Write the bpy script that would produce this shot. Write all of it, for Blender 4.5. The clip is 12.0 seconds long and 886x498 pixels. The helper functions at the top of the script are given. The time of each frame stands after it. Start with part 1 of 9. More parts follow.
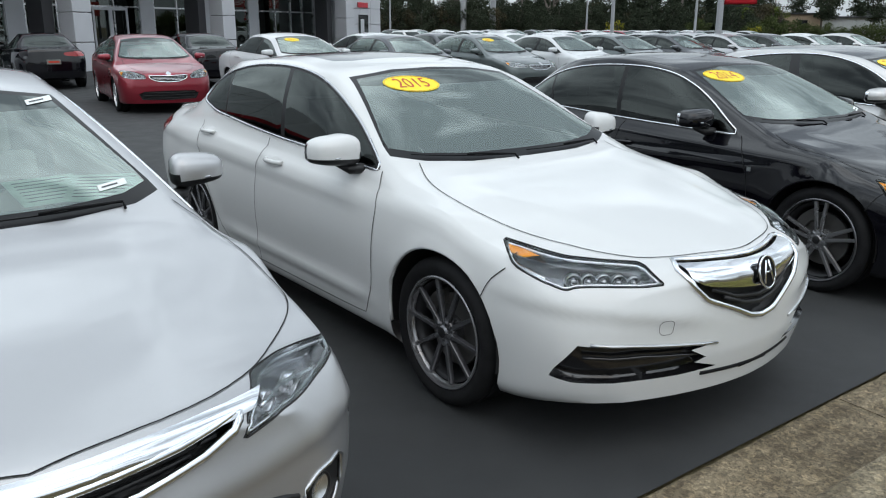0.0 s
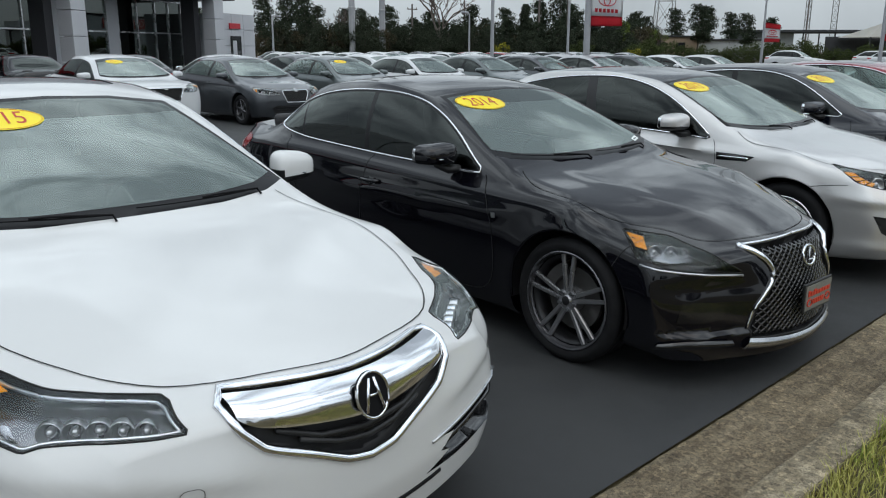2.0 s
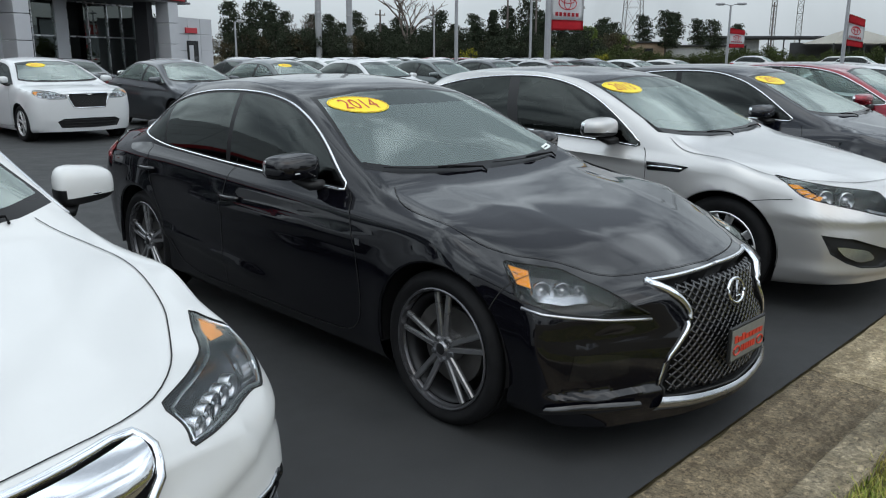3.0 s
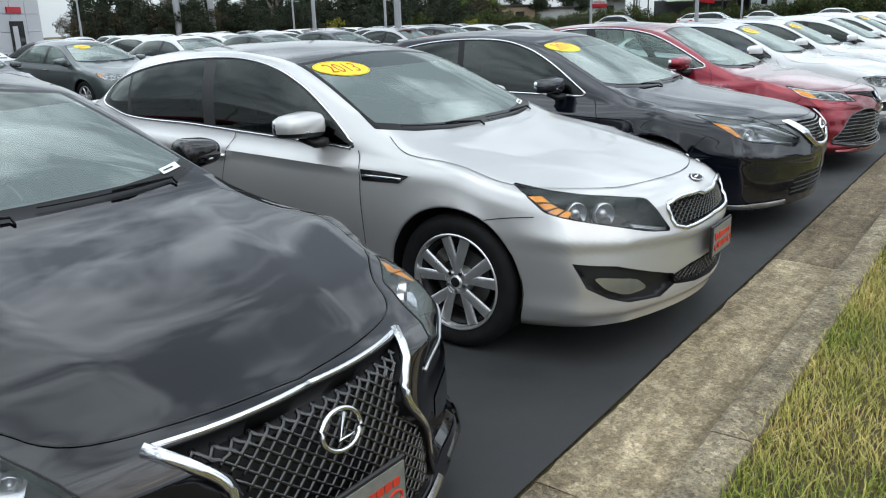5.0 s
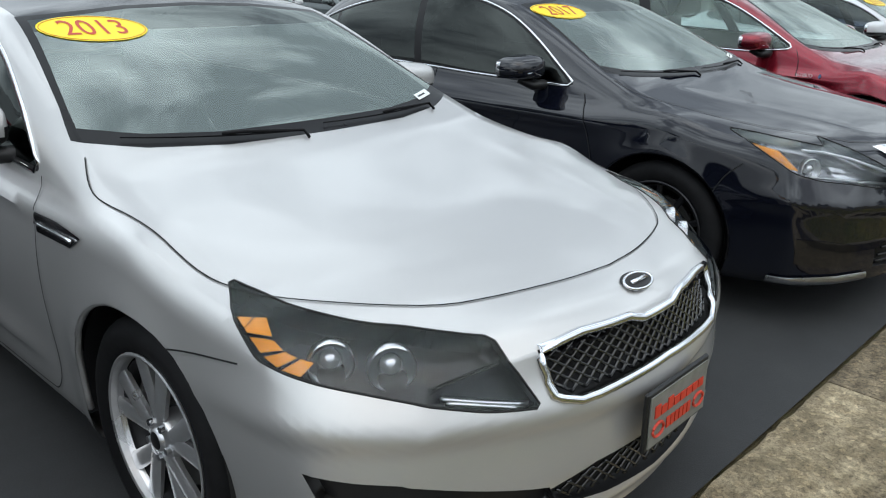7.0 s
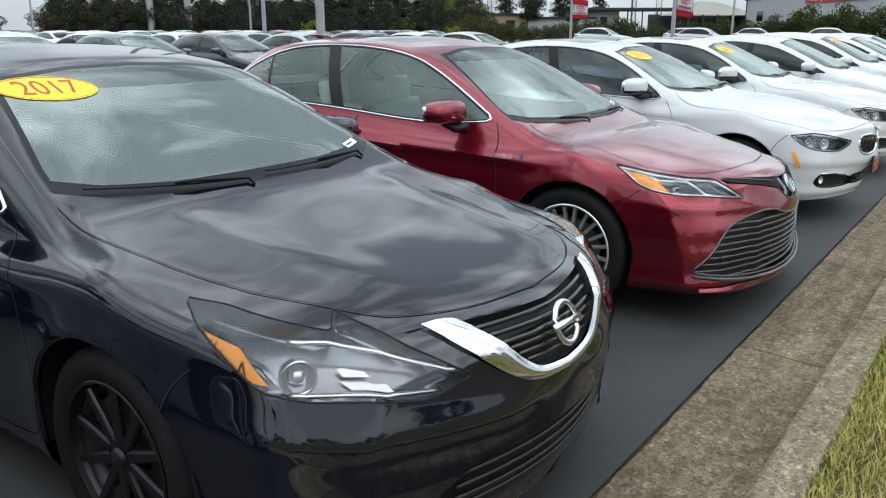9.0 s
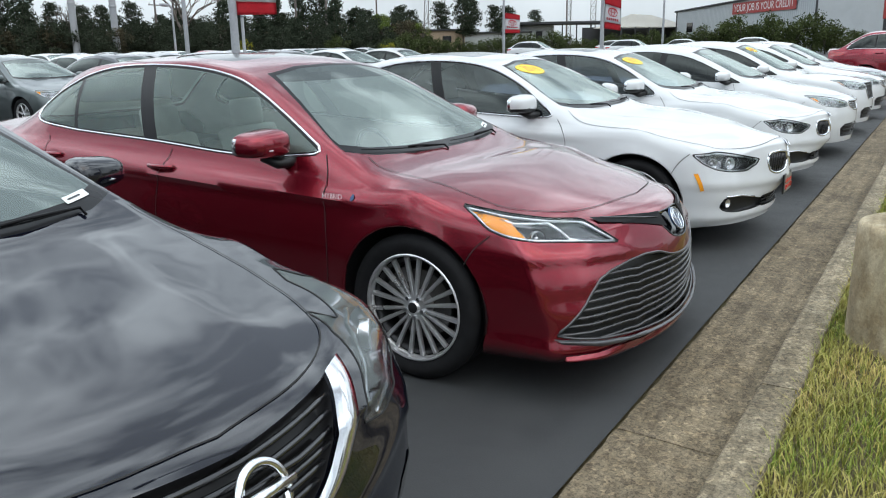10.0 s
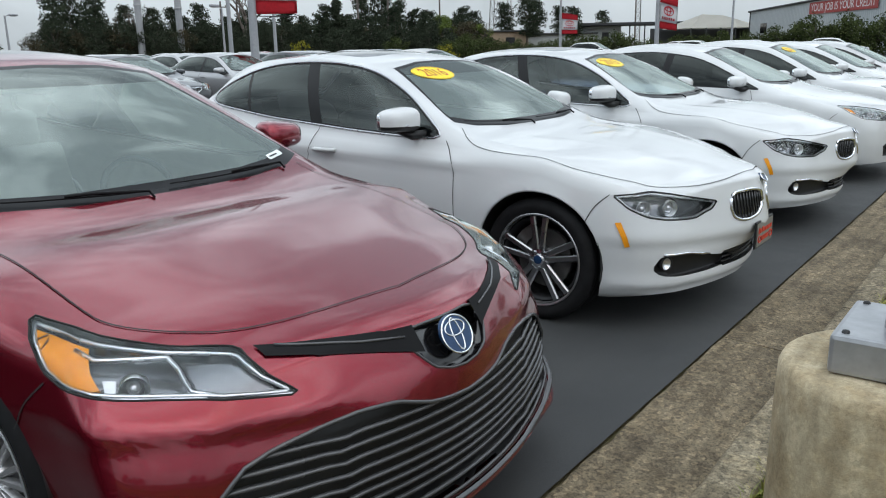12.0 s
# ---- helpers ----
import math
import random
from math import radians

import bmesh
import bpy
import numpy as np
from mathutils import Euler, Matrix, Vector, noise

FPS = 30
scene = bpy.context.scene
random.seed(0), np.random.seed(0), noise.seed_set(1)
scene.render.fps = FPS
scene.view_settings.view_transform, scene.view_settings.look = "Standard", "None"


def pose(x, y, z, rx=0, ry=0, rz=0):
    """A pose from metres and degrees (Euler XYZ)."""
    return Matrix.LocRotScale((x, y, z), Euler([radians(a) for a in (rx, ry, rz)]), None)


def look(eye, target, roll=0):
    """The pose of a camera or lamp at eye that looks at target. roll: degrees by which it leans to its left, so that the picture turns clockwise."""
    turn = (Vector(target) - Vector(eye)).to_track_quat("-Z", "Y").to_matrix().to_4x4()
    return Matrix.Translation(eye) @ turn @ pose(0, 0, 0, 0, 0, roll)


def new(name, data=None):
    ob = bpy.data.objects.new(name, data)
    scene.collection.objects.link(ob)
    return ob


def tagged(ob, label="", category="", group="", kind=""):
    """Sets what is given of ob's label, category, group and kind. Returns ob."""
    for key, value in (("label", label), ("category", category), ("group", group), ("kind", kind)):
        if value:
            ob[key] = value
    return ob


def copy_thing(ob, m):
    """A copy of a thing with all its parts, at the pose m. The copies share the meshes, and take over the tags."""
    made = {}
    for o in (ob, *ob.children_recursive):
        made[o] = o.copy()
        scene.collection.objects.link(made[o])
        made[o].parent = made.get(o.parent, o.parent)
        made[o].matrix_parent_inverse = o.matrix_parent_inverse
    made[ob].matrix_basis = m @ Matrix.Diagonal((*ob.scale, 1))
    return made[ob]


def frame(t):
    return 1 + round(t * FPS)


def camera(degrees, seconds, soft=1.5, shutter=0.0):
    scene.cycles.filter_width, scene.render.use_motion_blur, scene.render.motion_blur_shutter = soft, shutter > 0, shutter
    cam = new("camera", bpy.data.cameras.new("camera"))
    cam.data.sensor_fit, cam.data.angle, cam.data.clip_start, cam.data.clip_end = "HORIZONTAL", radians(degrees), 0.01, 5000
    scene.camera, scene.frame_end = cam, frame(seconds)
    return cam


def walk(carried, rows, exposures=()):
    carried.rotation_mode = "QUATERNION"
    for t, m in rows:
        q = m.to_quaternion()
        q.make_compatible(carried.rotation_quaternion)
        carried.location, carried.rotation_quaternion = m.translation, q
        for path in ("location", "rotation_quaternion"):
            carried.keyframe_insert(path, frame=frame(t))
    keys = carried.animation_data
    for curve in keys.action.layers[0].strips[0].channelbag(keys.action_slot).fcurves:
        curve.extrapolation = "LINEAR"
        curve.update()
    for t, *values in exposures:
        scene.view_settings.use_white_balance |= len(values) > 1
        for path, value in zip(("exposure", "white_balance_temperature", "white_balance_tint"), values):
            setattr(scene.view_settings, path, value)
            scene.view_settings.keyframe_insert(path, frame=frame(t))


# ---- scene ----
cam = camera(58.0, 12.0, soft=1.1)
METRES, EYE, TILT, LEAN, TURN = 12.0, 1.43, -12.3, 0.0, -42.4
PATH = [
    (0, (-0.058, -1.57, 1.621), (1.097, -0.026, 1.087), 0.2),
    (0.5, (0.252, -1.598, 1.653), (1.33, 0.007, 1.139), -0.1),
    (1, (0.669, -1.697, 1.639), (1.662, -0.034, 1.139), -1.3),
    (1.5, (1.073, -1.622, 1.584), (2.24, -0.068, 1.113), -2.6),
    (1.7, (1.26, -1.543, 1.591), (2.51, -0.058, 1.11), -1.0),
    (2, (1.534, -1.498, 1.603), (2.879, -0.098, 1.12), 0.2),
    (2.5, (2.023, -1.44, 1.56), (3.424, -0.08, 1.128), 0.8),
    (3, (2.488, -1.288, 1.533), (3.882, 0.067, 1.065), 0.2),
    (3.5, (2.941, -1.199, 1.502), (4.435, 0.045, 1.031), -1.3),
    (3.7, (3.162, -1.208, 1.482), (4.692, -0.006, 1.019), -0.8),
    (5.3, (4.64, -1.195, 1.551), (6.182, -0.054, 0.985), -2.1),
    (5.5, (4.859, -1.134, 1.535), (6.357, 0.049, 0.938), -1.4),
    (6, (5.388, -0.982, 1.538), (6.823, 0.264, 0.915), 2.8),
    (6.5, (5.998, -0.944, 1.492), (7.408, 0.343, 0.895), 0.9),
    (7, (6.557, -0.862, 1.471), (7.917, 0.461, 0.839), 0.3),
    (7.5, (7.051, -0.9, 1.558), (8.504, 0.328, 0.938), 1.7),
    (7.7, (7.244, -0.957, 1.555), (8.727, 0.246, 0.959), 1.4),
    (9.3, (9.193, -0.973, 1.513), (10.754, 0.166, 0.997), -0.2),
    (9.5, (9.408, -0.945, 1.471), (10.955, 0.215, 0.96), -0.5),
    (10, (9.882, -0.963, 1.507), (11.524, 0.068, 1.013), -1.1),
    (10.5, (10.431, -0.99, 1.531), (12.036, 0.087, 1.015), -3.6),
    (11, (10.906, -0.935, 1.522), (12.496, 0.171, 1.024), -3.1),
    (11.5, (11.414, -1.062, 1.465), (13.046, -0.009, 0.987), -1.2),
    (12, (11.951, -1.152, 1.452), (13.5, 0.015, 0.965), -1.1),
]
# the clip's own exposure drifts as dark or white cars fill the view
EXPOSURES = [(0, -0.18), (0.5, -0.36), (1.0, -0.48), (1.5, -0.44), (2.5, -0.44), (3.0, -0.30), (3.5, -0.05), (5.5, 0.08), (6.5, -0.08), (7.0, -0.18), (7.5, -0.38), (8.5, -0.06), (9.5, 0.12), (10.0, 0.16), (11.0, 0.03), (11.5, 0.0), (12.0, -0.15)]
walk(cam, [(t, look(eye, target, roll)) for t, eye, target, roll in PATH], EXPOSURES)

# ---------------- world and sun: an overcast spring noon ----------------
world = bpy.data.worlds.new("overcast_sky")
scene.world = world
world.use_nodes = True
wn = world.node_tree
wn.nodes.clear()
w_out = wn.nodes.new("ShaderNodeOutputWorld")
w_bg = wn.nodes.new("ShaderNodeBackground")
w_sky = wn.nodes.new("ShaderNodeTexSky")
w_sky.sky_type = "NISHITA"
w_sky.sun_disc = False
w_sky.sun_elevation, w_sky.sun_rotation = radians(55), radians(200)
w_sky.air_density, w_sky.dust_density = 1.0, 4.0
w_co = wn.nodes.new("ShaderNodeTexCoord")
w_map = wn.nodes.new("ShaderNodeMapping")
w_map.inputs["Scale"].default_value = (0.75, 1.35, 1.15)
w_noise = wn.nodes.new("ShaderNodeTexNoise")
w_noise.inputs["Scale"].default_value = 3.0
w_noise.inputs["Detail"].default_value = 7
w_noise.inputs["Roughness"].default_value = 0.55
w_noise.inputs["Distortion"].default_value = 0.4
w_ramp = wn.nodes.new("ShaderNodeValToRGB")
w_ramp.color_ramp.elements[0].position = 0.41
w_ramp.color_ramp.elements[0].color = (3.25, 3.7, 4.15, 1)
w_ramp.color_ramp.elements[1].position = 0.605
w_ramp.color_ramp.elements[1].color = (11.4, 12.7, 13.6, 1)
w_mix = wn.nodes.new("ShaderNodeMixRGB")
w_mix.inputs["Fac"].default_value = 0.88
wn.links.new(w_co.outputs["Generated"], w_map.inputs["Vector"])
wn.links.new(w_map.outputs["Vector"], w_noise.inputs["Vector"])
wn.links.new(w_noise.outputs["Fac"], w_ramp.inputs["Fac"])
wn.links.new(w_sky.outputs["Color"], w_mix.inputs["Color1"])
# the cloud deck evens out towards the horizon
w_sep = wn.nodes.new("ShaderNodeSeparateXYZ")
w_far = wn.nodes.new("ShaderNodeMapRange")
for sock, val in (("From Min", 0.02), ("From Max", 0.38), ("To Min", 0.15), ("To Max", 1.0)):
    w_far.inputs[sock].default_value = val
w_even = wn.nodes.new("ShaderNodeMixRGB")
w_even.inputs["Color1"].default_value = (7.75, 8.65, 9.25, 1)
wn.links.new(w_co.outputs["Generated"], w_sep.inputs["Vector"])
wn.links.new(w_sep.outputs["Z"], w_far.inputs["Value"])
wn.links.new(w_far.outputs["Result"], w_even.inputs["Fac"])
wn.links.new(w_ramp.outputs["Color"], w_even.inputs["Color2"])
wn.links.new(w_even.outputs["Color"], w_mix.inputs["Color2"])
# an overcast sky is about three times brighter overhead than at the horizon
w_grad = wn.nodes.new("ShaderNodeMapRange")
for sock, val in (("From Min", 0.0), ("From Max", 0.52), ("To Min", 0.86), ("To Max", 2.0)):
    w_grad.inputs[sock].default_value = val
w_mul = wn.nodes.new("ShaderNodeMixRGB")
w_mul.blend_type = "MULTIPLY"
w_mul.inputs["Fac"].default_value = 1.0
wn.links.new(w_sep.outputs["Z"], w_grad.inputs["Value"])
wn.links.new(w_mix.outputs["Color"], w_mul.inputs["Color1"])
wn.links.new(w_grad.outputs["Result"], w_mul.inputs["Color2"])
wn.links.new(w_mul.outputs["Color"], w_bg.inputs["Color"])
w_bg.inputs["Strength"].default_value = 0.097
wn.links.new(w_bg.outputs["Background"], w_out.inputs["Surface"])

sun_data = bpy.data.lights.new("sun", "SUN")
sun_data.energy, sun_data.angle, sun_data.color = 0.5, radians(70), (1.0, 0.97, 0.92)
sun = new("sun", sun_data)
sun.matrix_world = look((0, 0, 60), (14, 34, 0))

# ---------------- materials ----------------
MATS = {}


def nodes_of(name):
    m = bpy.data.materials.new(name)
    m.use_nodes = True
    t = m.node_tree
    return m, t, t.nodes["Principled BSDF"]


def noise_node(t, scale, detail=4, rough=0.6, coords="Object"):
    co = t.nodes.new("ShaderNodeTexCoord")
    n = t.nodes.new("ShaderNodeTexNoise")
    n.inputs["Scale"].default_value = scale
    n.inputs["Detail"].default_value = detail
    n.inputs["Roughness"].default_value = rough
    t.links.new(co.outputs[coords], n.inputs["Vector"])
    return n


def ramp_node(t, source, stops):
    r = t.nodes.new("ShaderNodeValToRGB")
    while len(r.color_ramp.elements) < len(stops):
        r.color_ramp.elements.new(0.5)
    for e, (pos, col) in zip(r.color_ramp.elements, stops):
        e.position = pos
        e.color = (*col, 1) if len(col) == 3 else col
    t.links.new(source, r.inputs["Fac"])
    return r


def mix_node(t, fac, a, b, mode="MIX"):
    m = t.nodes.new("ShaderNodeMixRGB")
    m.blend_type = mode
    for sock, v in (("Fac", fac), ("Color1", a), ("Color2", b)):
        if isinstance(v, (int, float)):
            m.inputs[sock].default_value = v
        elif isinstance(v, tuple):
            m.inputs[sock].default_value = (*v, 1)
        else:
            t.links.new(v, m.inputs[sock])
    return m.outputs["Color"]


def bump_node(t, p, source, strength, distance=0.01):
    b = t.nodes.new("ShaderNodeBump")
    b.inputs["Strength"].default_value = strength
    b.inputs["Distance"].default_value = distance
    t.links.new(source, b.inputs["Height"])
    t.links.new(b.outputs["Normal"], p.inputs["Normal"])


def plain(name, col, rough=0.5, metal=0.0, coat=0.0, vary=0.12, scale=18.0, bump=0.0):
    """A surface with small-scale variation in colour and gloss."""
    if name in MATS:
        return MATS[name]
    m, t, p = nodes_of(name)
    n = noise_node(t, scale)
    n2 = noise_node(t, scale * 0.11, 3)
    lo = tuple(c * (1 - vary) for c in col)
    hi = tuple(min(1, c * (1 + vary)) for c in col)
    r = ramp_node(t, n.outputs["Fac"], [(0.3, lo), (0.7, hi)])
    r2 = ramp_node(t, n2.outputs["Fac"], [(0.3, (1 - vary,) * 3), (0.7, (1, 1, 1))])
    t.links.new(mix_node(t, 1.0, r.outputs["Color"], r2.outputs["Color"], "MULTIPLY"), p.inputs["Base Color"])
    rr = ramp_node(t, n2.outputs["Fac"], [(0.3, (max(0, rough * 0.85),) * 3), (0.75, (min(1, rough * 1.15),) * 3)])
    t.links.new(rr.outputs["Color"], p.inputs["Roughness"])
    p.inputs["Metallic"].default_value = metal
    p.inputs["Coat Weight"].default_value = coat
    p.inputs["Coat Roughness"].default_value = 0.05
    if bump:
        bump_node(t, p, n.outputs["Fac"], bump)
    MATS[name] = m
    return m


def paint(name, col, metal=0.0, rough=0.4, coat_rough=0.02, dust_max=0.02):
    """Car paint: flakes under a clear coat, with a faint film of dust."""
    m, t, p = nodes_of(name)
    flakes = noise_node(t, 1400, 1, 0.5)
    dust = noise_node(t, 2.2, 6, 0.6)
    k = 0.10 if metal else 0.015
    r = ramp_node(t, flakes.outputs["Fac"], [(0.35, tuple(c * (1 - k) for c in col)), (0.65, tuple(min(1, c * (1 + k)) for c in col))])
    d = ramp_node(t, dust.outputs["Fac"], [(0.42, (0, 0, 0)), (0.85, (dust_max,) * 3)])
    t.links.new(mix_node(t, d.outputs["Color"], r.outputs["Color"], (0.33, 0.31, 0.28)), p.inputs["Base Color"])
    p.inputs["Metallic"].default_value = metal
    p.inputs["Roughness"].default_value = rough
    p.inputs["Specular IOR Level"].default_value = 0.5 if metal > 0.3 else 0.0
    p.inputs["Coat Weight"].default_value = 1.0
    cr = ramp_node(t, dust.outputs["Fac"], [(0.3, (coat_rough,) * 3), (0.8, (coat_rough + 0.06,) * 3)])
    t.links.new(cr.outputs["Color"], p.inputs["Coat Roughness"])
    return m


def glass(name, tint, see, rough=0.0, ior=1.95, film=0.0):
    """A pane: clear with its tint where one looks straight at it, a mirror at grazing angles."""
    m = bpy.data.materials.new(name)
    m.use_nodes = True
    t = m.node_tree
    t.nodes.clear()
    out = t.nodes.new("ShaderNodeOutputMaterial")
    tr = t.nodes.new("ShaderNodeBsdfTransparent")
    tr.inputs["Color"].default_value = (*(c * see for c in tint), 1)
    gl = t.nodes.new("ShaderNodeBsdfGlossy")
    gl.inputs["Roughness"].default_value = rough
    gl.inputs["Color"].default_value = (0.92, 1.0, 0.955, 1)
    fr = t.nodes.new("ShaderNodeFresnel")
    fr.inputs["IOR"].default_value = ior
    mx = t.nodes.new("ShaderNodeMixShader")
    t.links.new(fr.outputs["Fac"], mx.inputs["Fac"])
    t.links.new(tr.outputs["BSDF"], mx.inputs[1])
    t.links.new(gl.outputs["BSDF"], mx.inputs[2])
    if film:
        # a pale diffuse film: dust, plus painted haze for dashboard reflection and cabin light
        df = t.nodes.new("ShaderNodeBsdfDiffuse")
        df.inputs["Color"].default_value = (0.46, 0.60, 0.56, 1)
        dn = noise_node(t, 1.7, 4)
        dr = ramp_node(t, dn.outputs["Fac"], [(0.3, (film * 0.7,) * 3), (0.7, (film * 1.25,) * 3)])
        m2 = t.nodes.new("ShaderNodeMixShader")
        t.links.new(dr.outputs["Color"], m2.inputs["Fac"])
        t.links.new(mx.outputs["Shader"], m2.inputs[1])
        t.links.new(df.outputs["BSDF"], m2.inputs[2])
        mx = m2
    t.links.new(mx.outputs["Shader"], out.inputs["Surface"])
    return m


P_WHITE = paint("pearl_white_paint", (0.64, 0.645, 0.64), 0.0, 0.35)
P_WHITE2 = paint("plain_white_paint", (0.62, 0.635, 0.645), 0.0, 0.4)
P_BLACK = paint("black_paint", (0.003, 0.003, 0.005), 0.0, 0.35, dust_max=0.006)
P_NAVY = paint("blue_black_metallic_paint", (0.004, 0.005, 0.010), 0.0, 0.35, dust_max=0.006)
for deep, ior in ((P_BLACK, 1.58), (P_NAVY, 1.72)):
    deep.node_tree.nodes["Principled BSDF"].inputs["Coat IOR"].default_value = ior
P_SILVER = paint("silver_metallic_paint", (0.565, 0.558, 0.55), 0.6, 0.36)
P_SILVER2 = paint("warm_silver_metallic_paint", (0.45, 0.45, 0.46), 0.7, 0.40)
P_RED = paint("ruby_red_metallic_paint", (0.22, 0.007, 0.020), 0.75, 0.27)
P_RED2 = paint("bright_red_paint", (0.25, 0.010, 0.024), 0.5, 0.32)
P_GREY = paint("dark_grey_metallic_paint", (0.045, 0.05, 0.058), 0.6, 0.38)
P_GREYGREEN = paint("grey_green_metallic_paint", (0.10, 0.12, 0.12), 0.6, 0.38)
G_TINT = glass("tinted_side_glass", (0.80, 0.9, 1.0), 0.06, ior=1.52)
G_LIGHT = glass("light_side_glass", (0.84, 0.97, 0.94), 0.94, ior=1.55, film=0.10)
G_SHIELD = glass("windshield_glass", (0.82, 0.97, 0.93), 0.85, ior=3.0, film=0.085)
G_BAND = glass("windshield_shade_band", (0.7, 0.8, 0.9), 0.16, ior=2.2)
G_LENS = glass("clear_lamp_lens", (0.97, 0.98, 1.0), 0.96, ior=1.4)
M_FRIT = plain("black_glass_border", (0.006, 0.006, 0.007), 0.30)
M_FRIT.node_tree.nodes["Principled BSDF"].inputs["Specular IOR Level"].default_value = 0.2
M_ROOFGLASS = plain("dark_roof_glass", (0.010, 0.010, 0.011), 0.12, 0, 0.5)
M_TRIM = plain("black_plastic", (0.010, 0.010, 0.011), 0.5)
M_SLOT = plain("black_slot", (0.006, 0.006, 0.007), 0.55)
M_SLOT.node_tree.nodes["Principled BSDF"].inputs["Specular IOR Level"].default_value = 0.15
M_FRAME = plain("black_pillar_film", (0.006, 0.006, 0.007), 0.35)
M_FRAME.node_tree.nodes["Principled BSDF"].inputs["Specular IOR Level"].default_value = 0.25
M_GLOSSBLACK = plain("gloss_black_plastic", (0.008, 0.008, 0.009), 0.14, 0, 0.6)
M_SEAM = plain("panel_gap", (0.010, 0.010, 0.010), 0.8)
M_CHROME = plain("chrome", (0.80, 0.81, 0.83), 0.11, 1.0, vary=0.03)
M_SATIN = plain("satin_metal", (0.55, 0.56, 0.58), 0.28, 1.0, vary=0.06)
M_ALLOY = plain("bright_alloy", (0.72, 0.72, 0.73), 0.30, 0.8, 0.5, vary=0.06)
M_DARKALLOY = plain("dark_grey_alloy", (0.022, 0.022, 0.025), 0.35, 0.6, vary=0.1)
M_MIDALLOY = plain("mid_grey_alloy", (0.30, 0.30, 0.31), 0.28, 0.75, 0.4, vary=0.08)
M_GUNALLOY = plain("gunmetal_alloy", (0.14, 0.14, 0.15), 0.28, 0.7, 0.4, vary=0.08)
M_TYRE = plain("tyre_rubber", (0.011, 0.011, 0.012), 0.75, vary=0.25, bump=0.1)
M_TYRE.node_tree.nodes["Principled BSDF"].inputs["Specular IOR Level"].default_value = 0.2
M_DISC = plain("brake_steel", (0.13, 0.125, 0.12), 0.4, 0.7)
M_DARK = plain("dark_cabin_lining", (0.020, 0.020, 0.021), 0.8)
M_SEATDARK = plain("black_leather", (0.025, 0.025, 0.027), 0.5, bump=0.1)
M_SEATLIGHT = plain("ash_grey_leather", (0.50, 0.47, 0.42), 0.55, bump=0.1)
M_BOWL = plain("lamp_bowl", (0.55, 0.56, 0.58), 0.22, 0.9)
M_DOME = plain("projector_dome", (0.62, 0.63, 0.65), 0.10, 0.7, 1.0)
# the shade inside the wheel is put into the barrel's near-black colour
M_BARREL = plain("shaded_wheel_barrel", (0.022, 0.022, 0.024), 0.45, 0.4, vary=0.2)
M_BOWLMID = plain("grey_lamp_bowl", (0.25, 0.255, 0.27), 0.25, 0.85)
M_BOWLDARK = plain("dark_lamp_bowl", (0.02, 0.02, 0.022), 0.25, 0.2)
M_REFL = plain("lamp_reflector", (0.84, 0.85, 0.87), 0.28, 1.0)
M_AMBER = plain("amber_plastic", (0.92, 0.34, 0.012), 0.25, 0, 0.15)
M_REDLENS = plain("red_lamp_plastic", (0.35, 0.01, 0.012), 0.15, 0, 0.8)
M_YELLOW = plain("yellow_sticker", (0.92, 0.75, 0.02), 0.4, vary=0.03)
M_STICKRED = plain("red_print", (0.55, 0.05, 0.02), 0.4)
M_PAPER = plain("white_paper", (0.78, 0.82, 0.80), 0.7, vary=0.03)
M_PAPERGREEN = plain("green_paper", (0.50, 0.74, 0.62), 0.7, vary=0.06)
M_PLATE = plain("plate_grey", (0.20, 0.20, 0.18), 0.45, vary=0.15, scale=40)
M_PLATERED = plain("plate_red", (0.62, 0.045, 0.02), 0.45)
M_BADGE = plain("bright_badge", (0.78, 0.78, 0.79), 0.35, 0.1)
M_BLUE = plain("emblem_blue", (0.012, 0.045, 0.12), 0.3, 0.2, 0.15)
M_HEADLINER = plain("pale_headliner", (0.55, 0.54, 0.51), 0.9)
M_SLAT = plain("dark_grey_satin_plastic", (0.10, 0.10, 0.105), 0.25, 0.5)
M_DASH = plain("charcoal_dashboard", (0.055, 0.055, 0.058), 0.7, bump=0.1)

# ---------------- mesh helpers ----------------
from mathutils.bvhtree import BVHTree

X, Y, Z = Vector((1, 0, 0)), Vector((0, 1, 0)), Vector((0, 0, 1))


def part(name, bm, material, parent=None, label="", smooth=True):
    """Links a bmesh as one mesh object under a thing or a part."""
    me = bpy.data.meshes.new(name)
    bm.to_mesh(me)
    bm.free()
    for pol in me.polygons:
        pol.use_smooth = smooth
    me.materials.append(material)
    ob = new(name, me)
    if parent is not None:
        ob.parent = parent
    if label:
        ob["label"] = label
    return ob


def thing(name, label, category, group="", kind="", at=None):
    ob = new(name)
    ob.empty_display_size = 0.2
    tagged(ob, label, category, group, kind)
    if at is not None:
        ob.matrix_basis = at
    return ob


def sharpen(ob, angle=40):
    """Keeps hard edges hard under smooth shading."""
    me = ob.data
    bm = bmesh.new()
    bm.from_mesh(me)
    lim = radians(angle)
    for e in bm.edges:
        e.smooth = not (len(e.link_faces) == 2 and e.calc_face_angle(0) > lim)
    bm.to_mesh(me)
    bm.free()
    return ob


